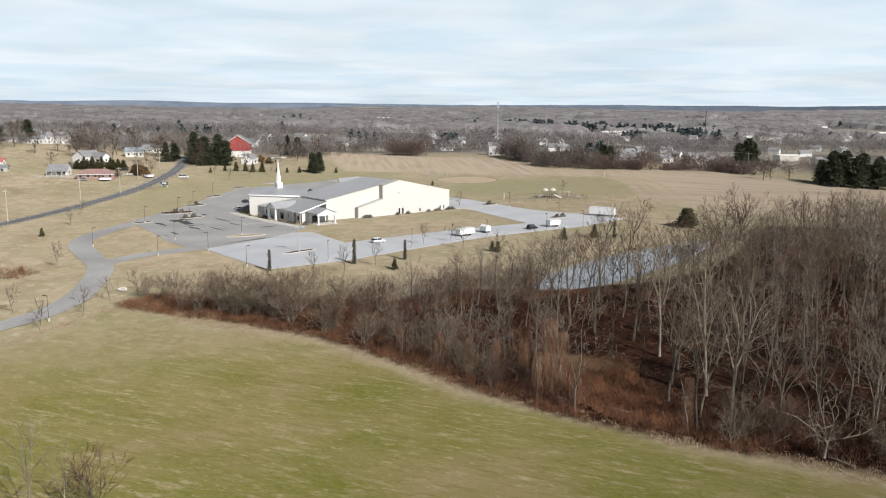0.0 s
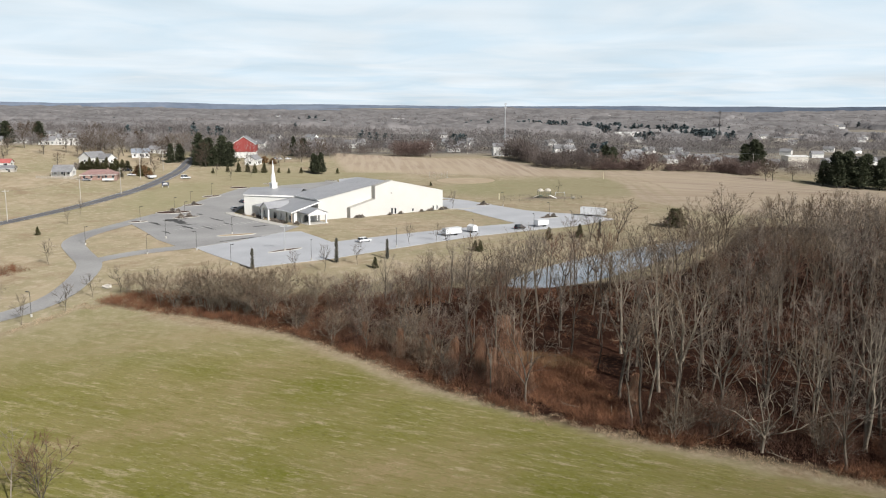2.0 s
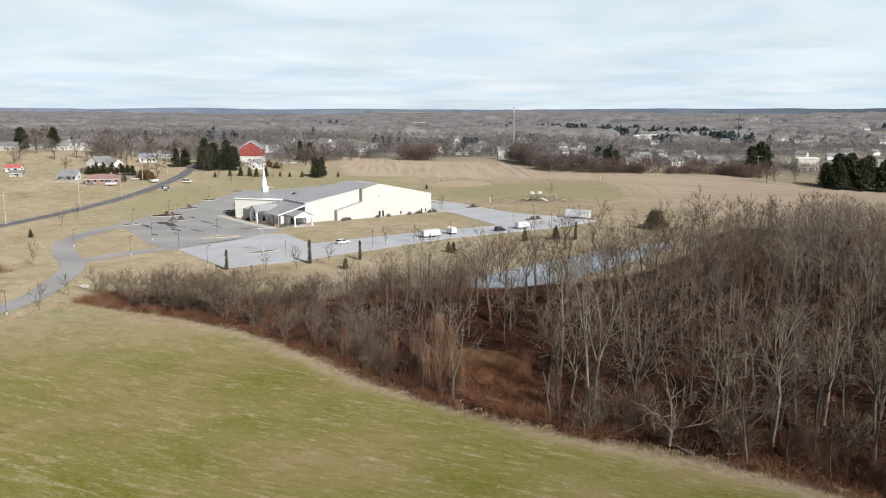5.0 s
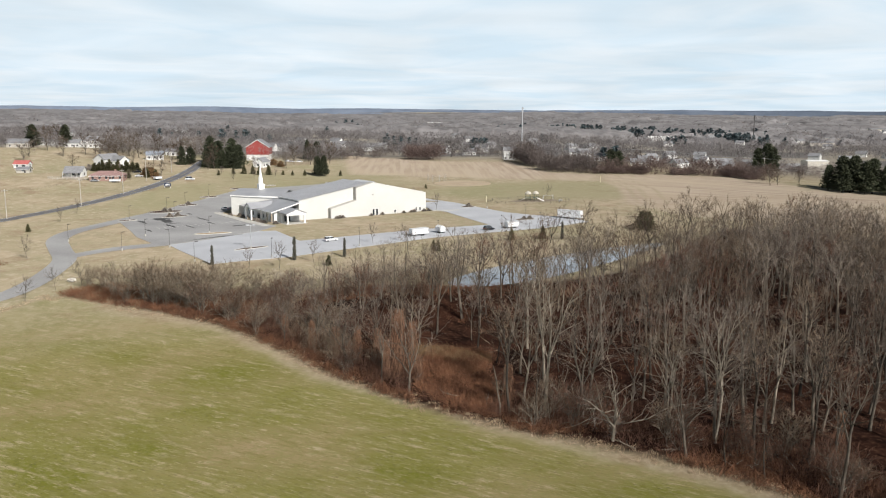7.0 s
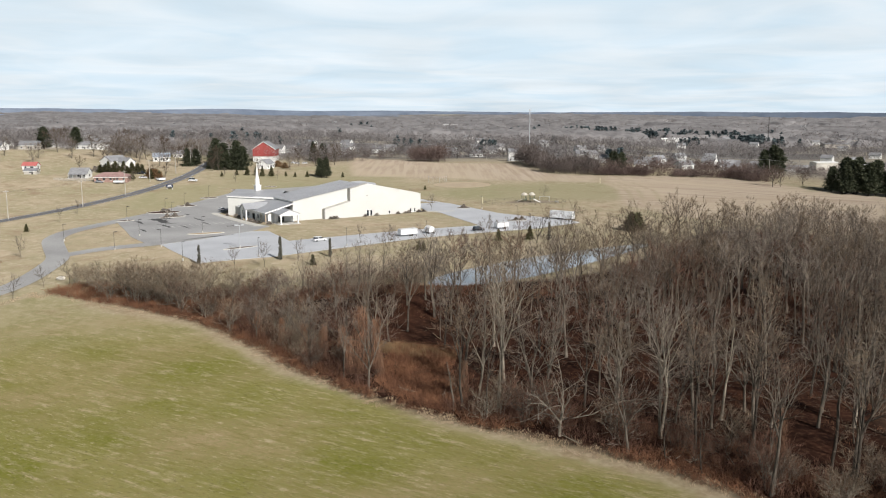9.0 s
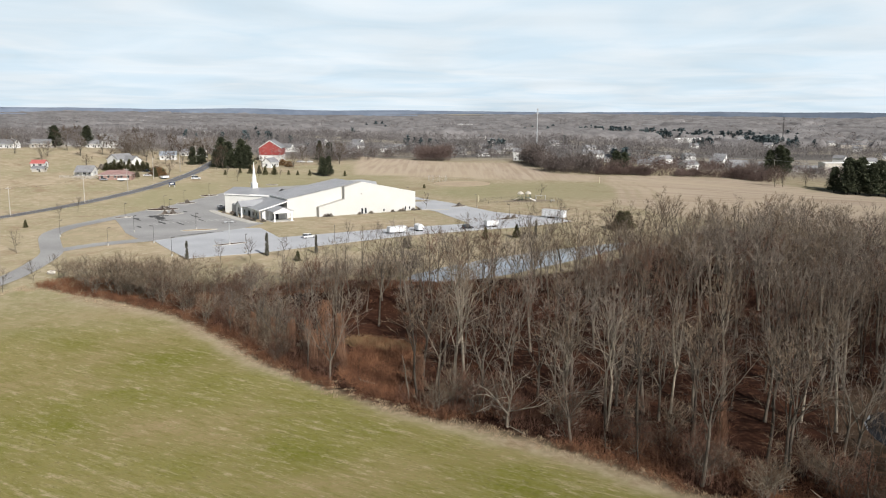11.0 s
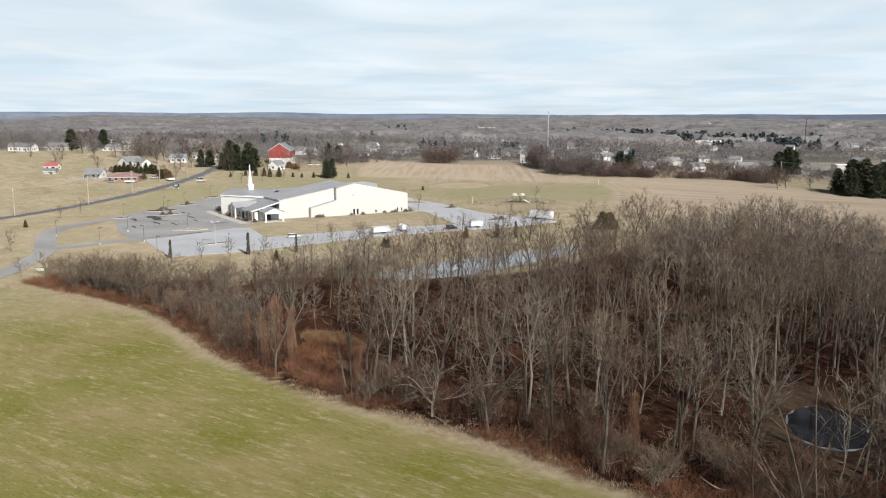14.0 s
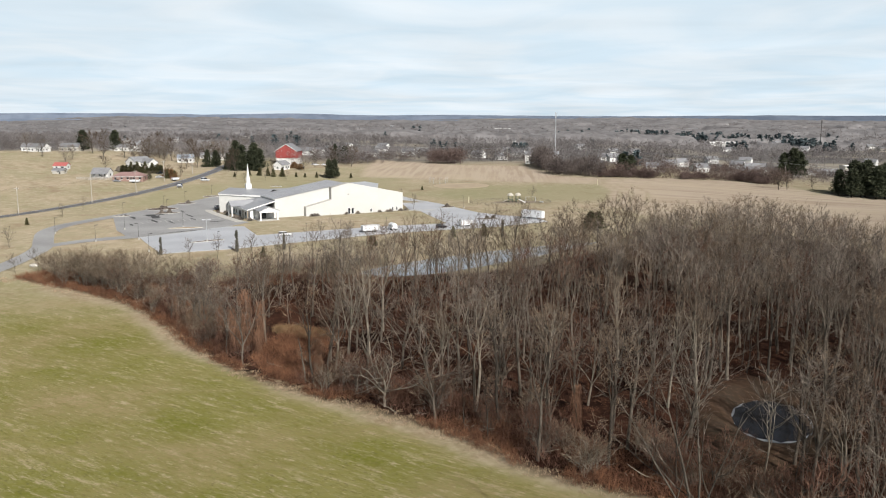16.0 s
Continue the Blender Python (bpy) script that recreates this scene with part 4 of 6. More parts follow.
put(car("minivan", "white minivan parked on the pale lane", CARWHITE, 4.8, 1.9, 1.7, suv=True), -26.5, 278, 38)
put(car("sedan", "white sedan parked beside the church", CARWHITE), -92.5, 361, 130)
put(car("sedan", "navy blue sedan parked beside the church", CARBLUE), -94, 383, 130)
put(car("jeep", "black off-road car on the pale lane", CARBLACK, 4.4, 1.9, 1.85, suv=True), 30, 306.5, 35)
put(car("sedan", "white sedan in a house yard", CARWHITE), -172, 452, 20)
put(car("pickup", "dark pickup truck in a house yard", CARBLACK, 5.4, 1.95, 1.8, pickup=True), -188, 470, 15)
put(car("pickup", "black pickup truck beside the ranch house", CARBLACK, 5.4, 1.95, 1.8, pickup=True), -180, 468, 10)
put(car("sedan", "dark sedan beside the ranch house", CARBLUE), -194, 473, 15)
put(car("van", "white van near the roadside", CARWHITE, 5.2, 2.0, 2.1, suv=True), -142, 452, 10)


def trailer(label, L, H, W=2.45, gable=0.0):
    ob = thing("box_trailer", label, "trailer", pose(0, 0, -100), "parked vehicles")
    b = Build()
    b.slab([(-L / 2, -W / 2, 0.65), (-L / 2, W / 2, 0.65), (-L / 2, W / 2, H - gable), (-L / 2, 0, H), (-L / 2, -W / 2, H - gable)], None, (L, 0, 0))
    part("box", b, CARWHITE, ob)
    for s in (-1, 1):
        b = Build()
        b.box(-L / 2, s * W / 2 - 0.02, H - gable - 0.12, L / 2, s * W / 2 + 0.04, H - gable)
        b.box(-L / 2, s * W / 2 - 0.02, 0.62, L / 2, s * W / 2 + 0.04, 0.74)
        part("rail", b, STEEL, ob)
        for k in range(int(L / 1.2)):
            b = Build()
            x = -L / 2 + 0.4 + k * 1.2
            b.box(x, s * W / 2 - 0.01, 0.74, x + 0.05, s * W / 2 + 0.025, H - gable - 0.12)
            part("panel_rib", b, TRIM, ob)
        for x in (-L * 0.12 - 0.45, -L * 0.12 + 0.45):
            b = Build()
            b.tube([(x, s * (W / 2 - 0.3), 0.38), (x, s * (W / 2 - 0.02), 0.38)], [0.38, 0.38], 14)
            part("wheel", b, TYRE, ob)
    b = Build()
    b.box(L / 2, -0.07, 0.5, L / 2 + 1.2, 0.07, 0.65)
    b.box(L / 2 + 0.9, -0.05, 0, L / 2 + 1.0, 0.05, 0.6)
    part("tow_bar", b, DARKMETAL, ob)
    return ob


put(trailer("white cargo trailer hitched behind the off-road car", 5.4, 2.7), 39, 313.5, 215)
put(trailer("long white box trailer parked at the lot edge", 11.0, 3.7), 65, 345.3, -32)
put(trailer("white enclosed cargo trailer beside the lane", 7.3, 2.75), 4.0, 291.8, 218)
put(trailer("small white cargo trailer with a peaked roof", 3.4, 3.0, 2.3, 0.7), 11.6, 298.2, 130)

# boulder by the drive
b = bmesh.new()
bmesh.ops.create_icosphere(b, subdivisions=3, radius=1.0)
for v in b.verts:
    v.co *= 1 + 0.25 * noise.noise(v.co * 1.6)
    v.co.x *= 1.35
    v.co.y *= 0.85
    v.co.z *= 0.7
me = bpy.data.meshes.new("boulder")
b.to_mesh(me)
b.free()
me.materials.append(ROCK)
bo = new("boulder", me)
bo.matrix_world = pose(-92.6, 221, ground_z(-92.6, 221) + 0.3, 0, 0, 15)
tagged(bo, "large pale boulder lying on the grass by the drive", "boulder")


# ---- houses ----
def house(name, label, L, W, H, rise, wall, roof, m, windows=3, storeys=1, chimney=False, detail=True, hip=0.0, porch=False):
    ob = thing(name, label, "house", m, "houses of the village")
    b = Build()
    if hip:
        b.box(-L / 2, -W / 2, -1.5, L / 2, W / 2, H)
    else:
        b.slab([(-L / 2, -W / 2, -1.5), (-L / 2, -W / 2, H), (-L / 2, 0, H + rise), (-L / 2, W / 2, H), (-L / 2, W / 2, -1.5)], None, (L, 0, 0))
    part("wall", b, wall, ob)
    if detail:
        for s in (-1, 1):
            b = Build()
            b.box(-L / 2 - 0.45, s * (W / 2 + 0.52) - 0.05, H - 0.55, L / 2 + 0.45, s * (W / 2 + 0.52) + 0.05, H - 0.3)
            part("gutter", b, TRIM, ob)
    if porch:
        b = Build()
        b.slab([(-L / 2, -W / 2 - 2.4, 2.3), (L / 2, -W / 2 - 2.4, 2.3), (L / 2, -W / 2, 2.9), (-L / 2, -W / 2, 2.9)], None, (0, 0, -0.18))
        part("porch_roof", b, roof, ob)
        b = Build()
        b.box(-L / 2, -W / 2 - 2.4, -1.0, L / 2, -W / 2, 0.15)
        part("porch_floor", b, POLEWOOD, ob)
        for i in range(5):
            b = Build()
            x = -L / 2 + 0.15 + (L - 0.3) * i / 4
            b.box(x - 0.1, -W / 2 - 2.3, 0.15, x + 0.1, -W / 2 - 2.1, 2.2)
            part("porch_post", b, TRIM, ob)
    b = Build()
    k = rise / (W / 2)
    for s in (-1, 1):
        b.slab([(-L / 2 - 0.4, 0, H + rise + 0.2), (L / 2 + 0.4, 0, H + rise + 0.2), (L / 2 + 0.4, s * (W / 2 + 0.5), H - 0.5 * k + 0.2), (-L / 2 - 0.4, s * (W / 2 + 0.5), H - 0.5 * k + 0.2)], None, (0, 0, -0.2))
        if hip:
            b.v[-8:] = [(min(L / 2 - hip, max(hip - L / 2, x)), y, z) if abs(y) < 0.01 else (x, y, z) for x, y, z in b.v[-8:]]
            zl = H - 0.5 * k + 0.2
            b.slab([(s * (L / 2 - hip), 0, H + rise + 0.2), (s * (L / 2 + 0.4), -W / 2 - 0.5, zl), (s * (L / 2 + 0.4), W / 2 + 0.5, zl)], None, (0, 0, -0.2))
    r = part("roof", b, roof, ob)
    if chimney:
        b = Build()
        b.box(L * 0.2, -0.5, H, L * 0.2 + 0.8, 0.4, H + rise + 1.0)
        part("chimney", b, BRICK, r, "brick chimney")
    if detail:
        for st in range(storeys):
            z = 0.9 + st * 2.7
            for i in range(windows):
                x = -L / 2 + L * (i + 0.5) / windows
                for s in (-1, 1):
                    b = Build()
                    b.box(x - 0.55, s * W / 2 - 0.06, z, x + 0.55, s * W / 2 + 0.06, z + 1.3)
                    w = part("window", b, GLASSDARK, ob)
                    b = Build()
                    b.box(x - 0.68, s * W / 2 - 0.09, z - 0.12, x + 0.68, s * W / 2 + 0.09, z)
                    part("sill", b, TRIM, w)
            for sx in (-1, 1):
                b = Build()
                b.box(sx * L / 2 - 0.06, -0.6, z, sx * L / 2 + 0.06, 0.6, z + 1.3)
                part("window", b, GLASSDARK, ob)
        b = Build()
        b.box(L * 0.08, -W / 2 - 0.07, 0, L * 0.08 + 1.0, -W / 2 + 0.05, 2.1)
        part("door", b, DARKMETAL, ob)
    return ob


def at(x, y, deg=0.0, lift=0.0):
    return pose(x, y, ground_z(x, y) + lift, 0, 0, deg)


house("house", "white gabled house with grey shingle roof", 13.5, 9.5, 3.6, 3.2, SIDING, SHINGLE, at(-213, 500, 68), 4)
house("house", "cross wing of the white gabled house", 9, 8, 3.2, 2.6, SIDING, SHINGLE, at(-205, 499, -20), 2)
house("house", "small grey-white cottage with grey roof and porch", 10, 7.5, 3.0, 2.6, SIDING, SHINGLE, at(-205, 443, 8), 3, porch=True)
house("house", "low brick ranch house with red-brown roof", 18, 9, 2.9, 2.0, BRICK, SHINGLE_RED, at(-183, 437, 12), 5, chimney=True, hip=4.0)
house("house", "white cottage with pale blue roof", 11, 9, 3.2, 2.4, SIDING, SHINGLE_BLUE, at(-199, 541, 20), 3)
house("house", "long low white house behind the pines", 18, 9, 3.2, 2.2, SIDING, SHINGLE, at(-200, 588, 8), 5)
house("house", "two-storey white farmhouse with grey roof", 16, 10, 6.0, 3.0, SIDING, SHINGLE, at(-294, 648, 15), 4, 2)
house("house", "large white two-storey house among bare trees", 19, 11, 6.0, 3.4, SIDING, SHINGLE, at(-300, 780, 0), 5, 2)
house("shed", "white shed with bright red roof in the meadow", 8.5, 6, 2.6, 1.8, SIDING, REDROOF, at(-256, 478, 8), 2)
house("shed", "low tan shed with grey roof in the meadow", 7, 5, 2.2, 1.2, SIDING_TAN, SHINGLE, at(-240, 452, 10), 1)
house("farm_building", "white farm outbuilding below the red barn", 11, 7, 3.6, 2.6, SIDING, SHINGLE, at(-123, 533.5, 80), 3)
house("house", "long white building behind the hedgerow", 27, 11, 7.5, 2.5, SIDING, SHINGLE, at(54, 660, 4), 8)
for x, y, L, d, wl2, lab in ((97, 588, 10, 10, SIDING, "white house half hidden by the hedgerow"), (141, 606, 14, -8, SIDING_TAN, "tan house behind the bare hedgerow"), (177, 640, 13, 35, SIDING, "white gabled house behind the bare hedgerow"), (220, 664, 13, -30, SIDING, "white house with a grey roof behind the hedgerow"), (160, 690, 12, 5, SIDING, "white house behind the bare hedgerow"), (120, 660, 11, -15, SIDING, "white house behind the bare hedgerow"), (260, 700, 12, 20, SIDING, "white house behind the bare hedgerow"), (302, 765, 26, 4, SIDING, "long low white building beyond the pines"), (-122, 785, 13, 5, SIDING, "white house among bare trees beyond the stubble field"), (-90, 890, 13, -10, SIDING, "white house among bare trees beyond the stubble field"), (10, 770, 12, 12, SIDING, "white house among bare trees beyond the stubble field"), (-323, 590, 16, 5, SIDING_TAN, "tan house at the village edge"), (-338, 572, 12, -5, SIDING, "white house at the village edge"), (-352, 580, 12, 15, SIDING, "white house at the village edge"), (-304, 634, 12, 8, SIDING, "white house among the village trees")):
    house("house", lab, L, 8.5, 3.6, 2.8, wl2, SHINGLE, at(x, y, d), 3)
house("warehouse", "tan commercial building with a pale flat roof", 19, 14, 11.0, 0.6, SIDING_TAN, TRIM, at(322, 748, 5), 6)

# red barn
barn = thing("barn", "red bank barn with grey roof on a white base", "barn", at(-147, 608, 8))
b = Build()
b.box(-8.3, 0, -1.5, 8.3, 22, 4.6)
part("stone_base", b, SIDING, barn, "whitewashed stone base")
b = Build()
b.slab([(-8.4, -0.15, 4.6), (-8.4, -0.15, 10.2), (0, -0.15, 15.6), (8.4, -0.15, 10.2), (8.4, -0.15, 4.6)], None, (0, 22.3, 0))
part("red_wall", b, BARNRED, barn, "red board wall")
b = Build()
for s in (-1, 1):
    b.slab([(0, -0.7, 16.0), (s * 9.0, -0.7, 10.1), (s * 9.0, 22.8, 10.1), (0, 22.8, 16.0)], None, (0, 0, -0.25))
part("roof", b, SHINGLE, barn)
for s in (-1, 1):
    b = Build()
    b.slab([(0, -0.8, 16.05), (s * 9.1, -0.8, 10.1), (s * 9.1, -0.8, 9.7), (0, -0.8, 15.6)], None, (0, 0.12, 0))
    part("barge_board", b, TRIM, barn, "white barge board")

# masts
def mast(x, y, h, label, r, mtl):
    ob = thing("radio_mast", label, "mast", at(x, y))
    b = Build()
    b.tube([(0, 0, -1), (0, 0, h)], [r, r * 0.6], 8)
    part("pole", b, mtl, ob)
    for z in (h - 1.2, h - 4.2):
        for k in range(3):
            a = k * 2.09
            b = Build()
            b.box(math.cos(a) * 1.0 - 0.2, math.sin(a) * 1.0 - 0.2, z - 1.0, math.cos(a) * 1.0 + 0.2, math.sin(a) * 1.0 + 0.2, z + 1.0)
            part("antenna", b, mtl, ob)


mast(60.8, 800, 45.5, "tall pale grey telephone mast above the trees", 0.55, STEEL)
mast(470, 1400, 47, "dark lattice mast far beyond the trees", 0.8, DARKMETAL)

# playground
pl = thing("playground", "playground frame with tan roofs and slides", "playground", at(51, 408, 15))
for x in (-2.4, -0.4, 1.6, 3.6):
    for y in (-1.2, 1.2):
        b = Build()
        b.tube([(x, y, -0.3), (x, y, 3.6)], [0.09, 0.09], 6)
        part("post", b, PLASTIC_GREEN, pl)
for x in (-1.4, 2.6):
    b = Build()
    b.tube([(x, 0, 3.5), (x, 0, 4.1), (x, 0, 4.6), (x, 0, 4.85)], [1.7, 1.5, 0.9, 0.15], 10)
    part("roof", b, PLASTIC_TAN, pl)
    b = Build()
    b.box(x - 1.0, -1.2, 1.4, x + 1.0, 1.2, 1.55)
    part("deck", b, PLASTIC_GREEN, pl)
b = Build()
b.slab([(-2.4, -0.5, 1.6), (-5.4, -0.5, 0.3), (-5.4, 0.5, 0.3), (-2.4, 0.5, 1.6)], None, (0, 0, -0.12))
part("slide", b, PLASTIC_TAN, pl)
b = Build()
b.slab([(3.4, -1.3, 1.6), (6.2, -3.4, 0.2), (5.4, -4.0, 0.2), (2.6, -1.9, 1.6)], None, (0, 0, -0.12))
part("slide", b, TRIM, pl)
sheet("play_surface", blob(53, 408, 13, 5.0, 0.25, 16), 0.05, TRODDEN, "brown bark-chip play surface", "play surface", cell=4)
sw = thing("swing_frame", "grey swing frame on the mulch", "swing", at(60, 411, 10))
for x in (-2.5, 2.5):
    for s in (-1, 1):
        b = Build()
        b.tube([(x, s * 1.1, 0), (x, 0, 2.5)], [0.06, 0.06], 5)
        part("leg", b, STEEL, sw)
b = Build()
b.tube([(-2.6, 0, 2.5), (2.6, 0, 2.5)], [0.06, 0.06], 5)
part("beam", b, STEEL, sw)
for x in (-1.2, 1.2):
    b = Build()
    b.box(x - 0.25, -0.1, 0.5, x + 0.25, 0.1, 0.55)
    b.box(x - 0.25, -0.01, 0.55, x - 0.23, 0.01, 2.5)
    b.box(x + 0.23, -0.01, 0.55, x + 0.25, 0.01, 2.5)
    part("seat", b, TYRE, sw)
pt = thing("picnic_table", "grey picnic table on the play area edge", "table", at(66, 407, 20))
b = Build()
b.box(-1, -0.4, 0.7, 1, 0.4, 0.78)
part("tabletop", b, STEEL, pt)
for s in (-1, 1):
    b = Build()
    b.box(-1, s * 0.75 - 0.14, 0.42, 1, s * 0.75 + 0.14, 0.48)
    part("bench", b, STEEL, pt)
    b = Build()
    b.box(s * 0.7 - 0.05, -0.85, 0, s * 0.7 + 0.05, 0.85, 0.06)
    b.box(s * 0.7 - 0.05, -0.05, 0, s * 0.7 + 0.05, 0.05, 0.7)
    part("leg", b, STEEL, pt)
fp = Build()
fp.tube([(0, 0, -0.3), (0, 0, 3.6)], [0.14, 0.14], 6)
single("foul_post", fp, CREAM, "pale yellow foul post in the field", "post", m=at(96, 484))
fp = Build()
fp.tube([(0, 0, -0.3), (0, 0, 3.2)], [0.2, 0.2], 6)
single("field_post", fp, CREAM, "pale yellow post by the car park edge", "post", m=at(28.5, 401))
sg = thing("roadside_sign", "blue-grey roadside sign on two posts", "sign", at(-143, 421, 15))
b = Build()
b.box(-1.7, -0.12, 0.9, 1.7, 0.12, 2.6)
part("panel", b, CARBLUE, sg)
b = Build()
b.box(-1.2, -0.16, 1.5, 1.2, -0.12, 1.7)
part("writing_bar", b, TRIM, sg)
b = Build()
b.box(-1.0, -0.16, 1.9, 1.0, -0.12, 2.25)
part("writing_bar", b, TRIM, sg)
for s in (-1, 1):
    b = Build()
    b.box(s * 1.4 - 0.1, -0.1, -0.4, s * 1.4 + 0.1, 0.1, 0.9)
    part("post", b, TRIM, sg)

# paddock fence by the cottage
fence = thing("yard_fence", "grey weathered board fence round a yard", "fence", Matrix.Identity(4))
corners = [(-214, 430), (-196, 431), (-191, 437), (-191, 445)]
for (ax, ay), (bx, by) in zip(corners, corners[1:]):
    k = max(1, int(math.hypot(bx - ax, by - ay) / 2.4))
    for i in range(k):
        x0, y0, x1, y1 = (ax + (bx - ax) * i / k, ay + (by - ay) * i / k, ax + (bx - ax) * (i + 1) / k, ay + (by - ay) * (i + 1) / k)
        z0, z1 = ground_z(x0, y0), ground_z(x1, y1)
        b = Build()
        b.tube([(x0, y0, z0 - 0.4), (x0, y0, z0 + 1.5)], [0.08, 0.08], 5)
        part("post", b, POLEWOOD, fence)
        for zz in (0.35, 0.8, 1.25):
            b = Build()
            b.slab([(x0, y0, z0 + zz), (x1, y1, z1 + zz), (x1, y1, z1 + zz + 0.18), (x0, y0, z0 + zz + 0.18)], None, (0.03, 0.03, 0))
            part("board", b, POLEWOOD, fence)

# low fence round the play area
pf = thing("play_fence", "low dark post and rail fence round the playground", "fence", Matrix.Identity(4))
ring = blob(50, 405, 21, 10, 0.2, 22)
for (ax, ay), (bx, by) in zip(ring, ring[1:] + ring[:1]):
    za, zb = ground_z(ax, ay), ground_z(bx, by)
    b = Build()
    b.tube([(ax, ay, za - 0.3), (ax, ay, za + 1.25)], [0.06, 0.06], 5)
    part("post", b, DARKMETAL, pf)
    for zz in (0.55, 1.15):
        b = Build()
        b.tube([(ax, ay, za + zz), (bx, by, zb + zz)], [0.035, 0.035], 4)
        part("rail", b, DARKMETAL, pf)
# yard things by the ranch house
for x, y, L, H, dg, paint, lab in ((-176, 430, 5.6, 1.0, 8, CARSILVER, "low silver flatbed trailer in the yard"), (-158.5, 446, 4.2, 1.1, 60, CARWHITE, "small white utility trailer at the roadside")):
    ob = trailer(lab, L, H + 0.7, 2.2)
    put(ob, x, y, dg)
put(car("sedan", "white sedan parked at the roadside yard", CARWHITE), -162, 452, 50)
put(car("sedan", "silver sedan in the ranch house yard", CARSILVER), -187, 429, 5)
put(car("pickup", "black pickup truck in a row of parked trucks", CARBLACK, 5.4, 1.95, 1.8, pickup=True), -173, 470, 15)

# backstop of the ball diamond
bs = thing("backstop", "grey chain-link backstop behind the ball diamond", "backstop", at(-2, 482, 0))
arc = [(-5.5, 5), (-5, 0), (-2, -3.5), (2, -3.5), (5, 0), (5.5, 5)]
for (ax, ay), (bx, by) in zip(arc, arc[1:]):
    for zz in range(7):
        b = Build()
        b.tube([(ax, ay, 0.2 + 0.6 * zz), (bx, by, 0.2 + 0.6 * zz)], [0.018, 0.018], 3)
        part("wire", b, STEEL, bs)
for ax, ay in arc:
    b = Build()
    b.tube([(ax, ay, -0.3), (ax, ay, 4.0)], [0.06, 0.06], 6)
    part("post", b, STEEL, bs)

# vehicles parked beyond the barn
for i, (x, y, dg) in enumerate(((-118, 596, 20), (-122, 602, 25), (-113, 600, 15))):
    put(car("sedan", "pale car parked in the farmyard beyond the barn", (CARWHITE, CARSILVER)[i % 2]), x, y, dg)
# pole line beyond the stubble field
far_top = []
for x, y in ((-140, 765), (-82, 742), (-30, 722), (21.8, 706.8), (90, 678), (160.5, 648), (235, 618), (310, 590)):
    copy_thing(up, at(x, y, -22))
    far_top.append((x, y, ground_z(x, y) + 12.1))
wires = Build()
for A, B in zip(far_top, far_top[1:]):
    for off in (-1.1, 1.1):
        line = [Vector(A).lerp(Vector(B), t / 6) + Vector((0, off, -0.9 * math.sin(math.pi * t / 6))) for t in range(7)]
        wires.tube([p[:] for p in line], [0.03] * 7, 3, False)
single("field_wires", wires, STEEL, "thin overhead wires beyond the stubble field", "wires", "stuff")


# ---- trees ----
def spread_dir(rnd, up, az):
    return Vector((math.cos(az) * math.cos(up), math.sin(az) * math.cos(up), math.sin(up)))


def limb_line(rnd, p, d, length, k, lift=0.15, wob=0.12):
    pts, q, v = [p.copy()], p.copy(), d.copy()
    for _ in range(k):
        v = (v + Vector((rnd.uniform(-wob, wob), rnd.uniform(-wob, wob), rnd.uniform(-wob, wob) + lift))).normalized()
        q = q + v * (length / k)
        pts.append(q.copy())
    return pts


def bare_tree(seed, h, r0, bole, fan=24, leaders=3, side=4, twigs=4, stems=1, lean=4, gnarl=0.13, twig_l=1.35, twig_w=0.042, lite=False, low=3):
    """Two builds: the trunk that forks into rising leaders with their boughs, and the fine crown of twigs."""
    rnd = random.Random(seed)
    tr, cr = Build(), Build()

    def jitter(k):
        return Vector((rnd.uniform(-k, k), rnd.uniform(-k, k), rnd.uniform(-k, k)))

    def along(pts, f):
        f = min(f, 0.999) * (len(pts) - 1)
        c = int(f)
        return pts[c].lerp(pts[c + 1], f - c), (pts[c + 1] - pts[c]).normalized()

    def spray(p, d, length):
        pts = limb_line(rnd, p, d, length, 2, 0.03, gnarl * 1.6)
        cr.sliver(pts[0], (pts[1] - pts[0]).normalized(), 0.8 * length, 0.075, rnd)
        cr.sliver(pts[1], (pts[2] - pts[1]).normalized(), 0.5 * length, 0.05, rnd)
        for _ in range(twigs):
            q, e = along(pts, rnd.uniform(0.25, 1))
            cr.sliver(q, (e + jitter(0.85) + Vector((0, 0, 0.12))).normalized(), twig_l * rnd.uniform(0.5, 1.25), twig_w * rnd.uniform(0.65, 1.3), rnd)

    def bough(p, d, length, r):
        pts = limb_line(rnd, p, d, length, 3, 0.05, gnarl * 1.6)
        if lite:
            cr.sliver(pts[0], (pts[2] - pts[0]).normalized(), 0.85 * length, r * 2.4, rnd)
        else:
            tr.tube([w[:] for w in pts], [r, r * 0.78, r * 0.52, 0.02], 3, False)
        for k in range(side):
            q, e = along(pts, 0.25 + 0.75 * (k + rnd.random()) / side)
            spray(q, (e + jitter(0.8) + Vector((0, 0, 0.06))).normalized(), max(1.0, 0.46 * length * rnd.uniform(0.6, 1.1)))
        q, e = along(pts, 1)
        spray(q, e, max(0.9, 0.35 * length))

    def leader(p, d, length, r):
        pts = limb_line(rnd, p, d, length, 5, 0.04, gnarl * 1.25)
        tr.tube([w[:] for w in pts], [r * (1 - 0.165 * j) for j in range(6)], 3 if lite else 5, False)
        turn = rnd.uniform(0, 6.28)
        n = side + 2
        for k in range(n):
            f = 0.16 + 0.82 * (k + rnd.random() * 0.8) / n
            q, e = along(pts, f)
            turn += 2.4 + rnd.uniform(-0.5, 0.5)
            a = e.orthogonal().normalized()
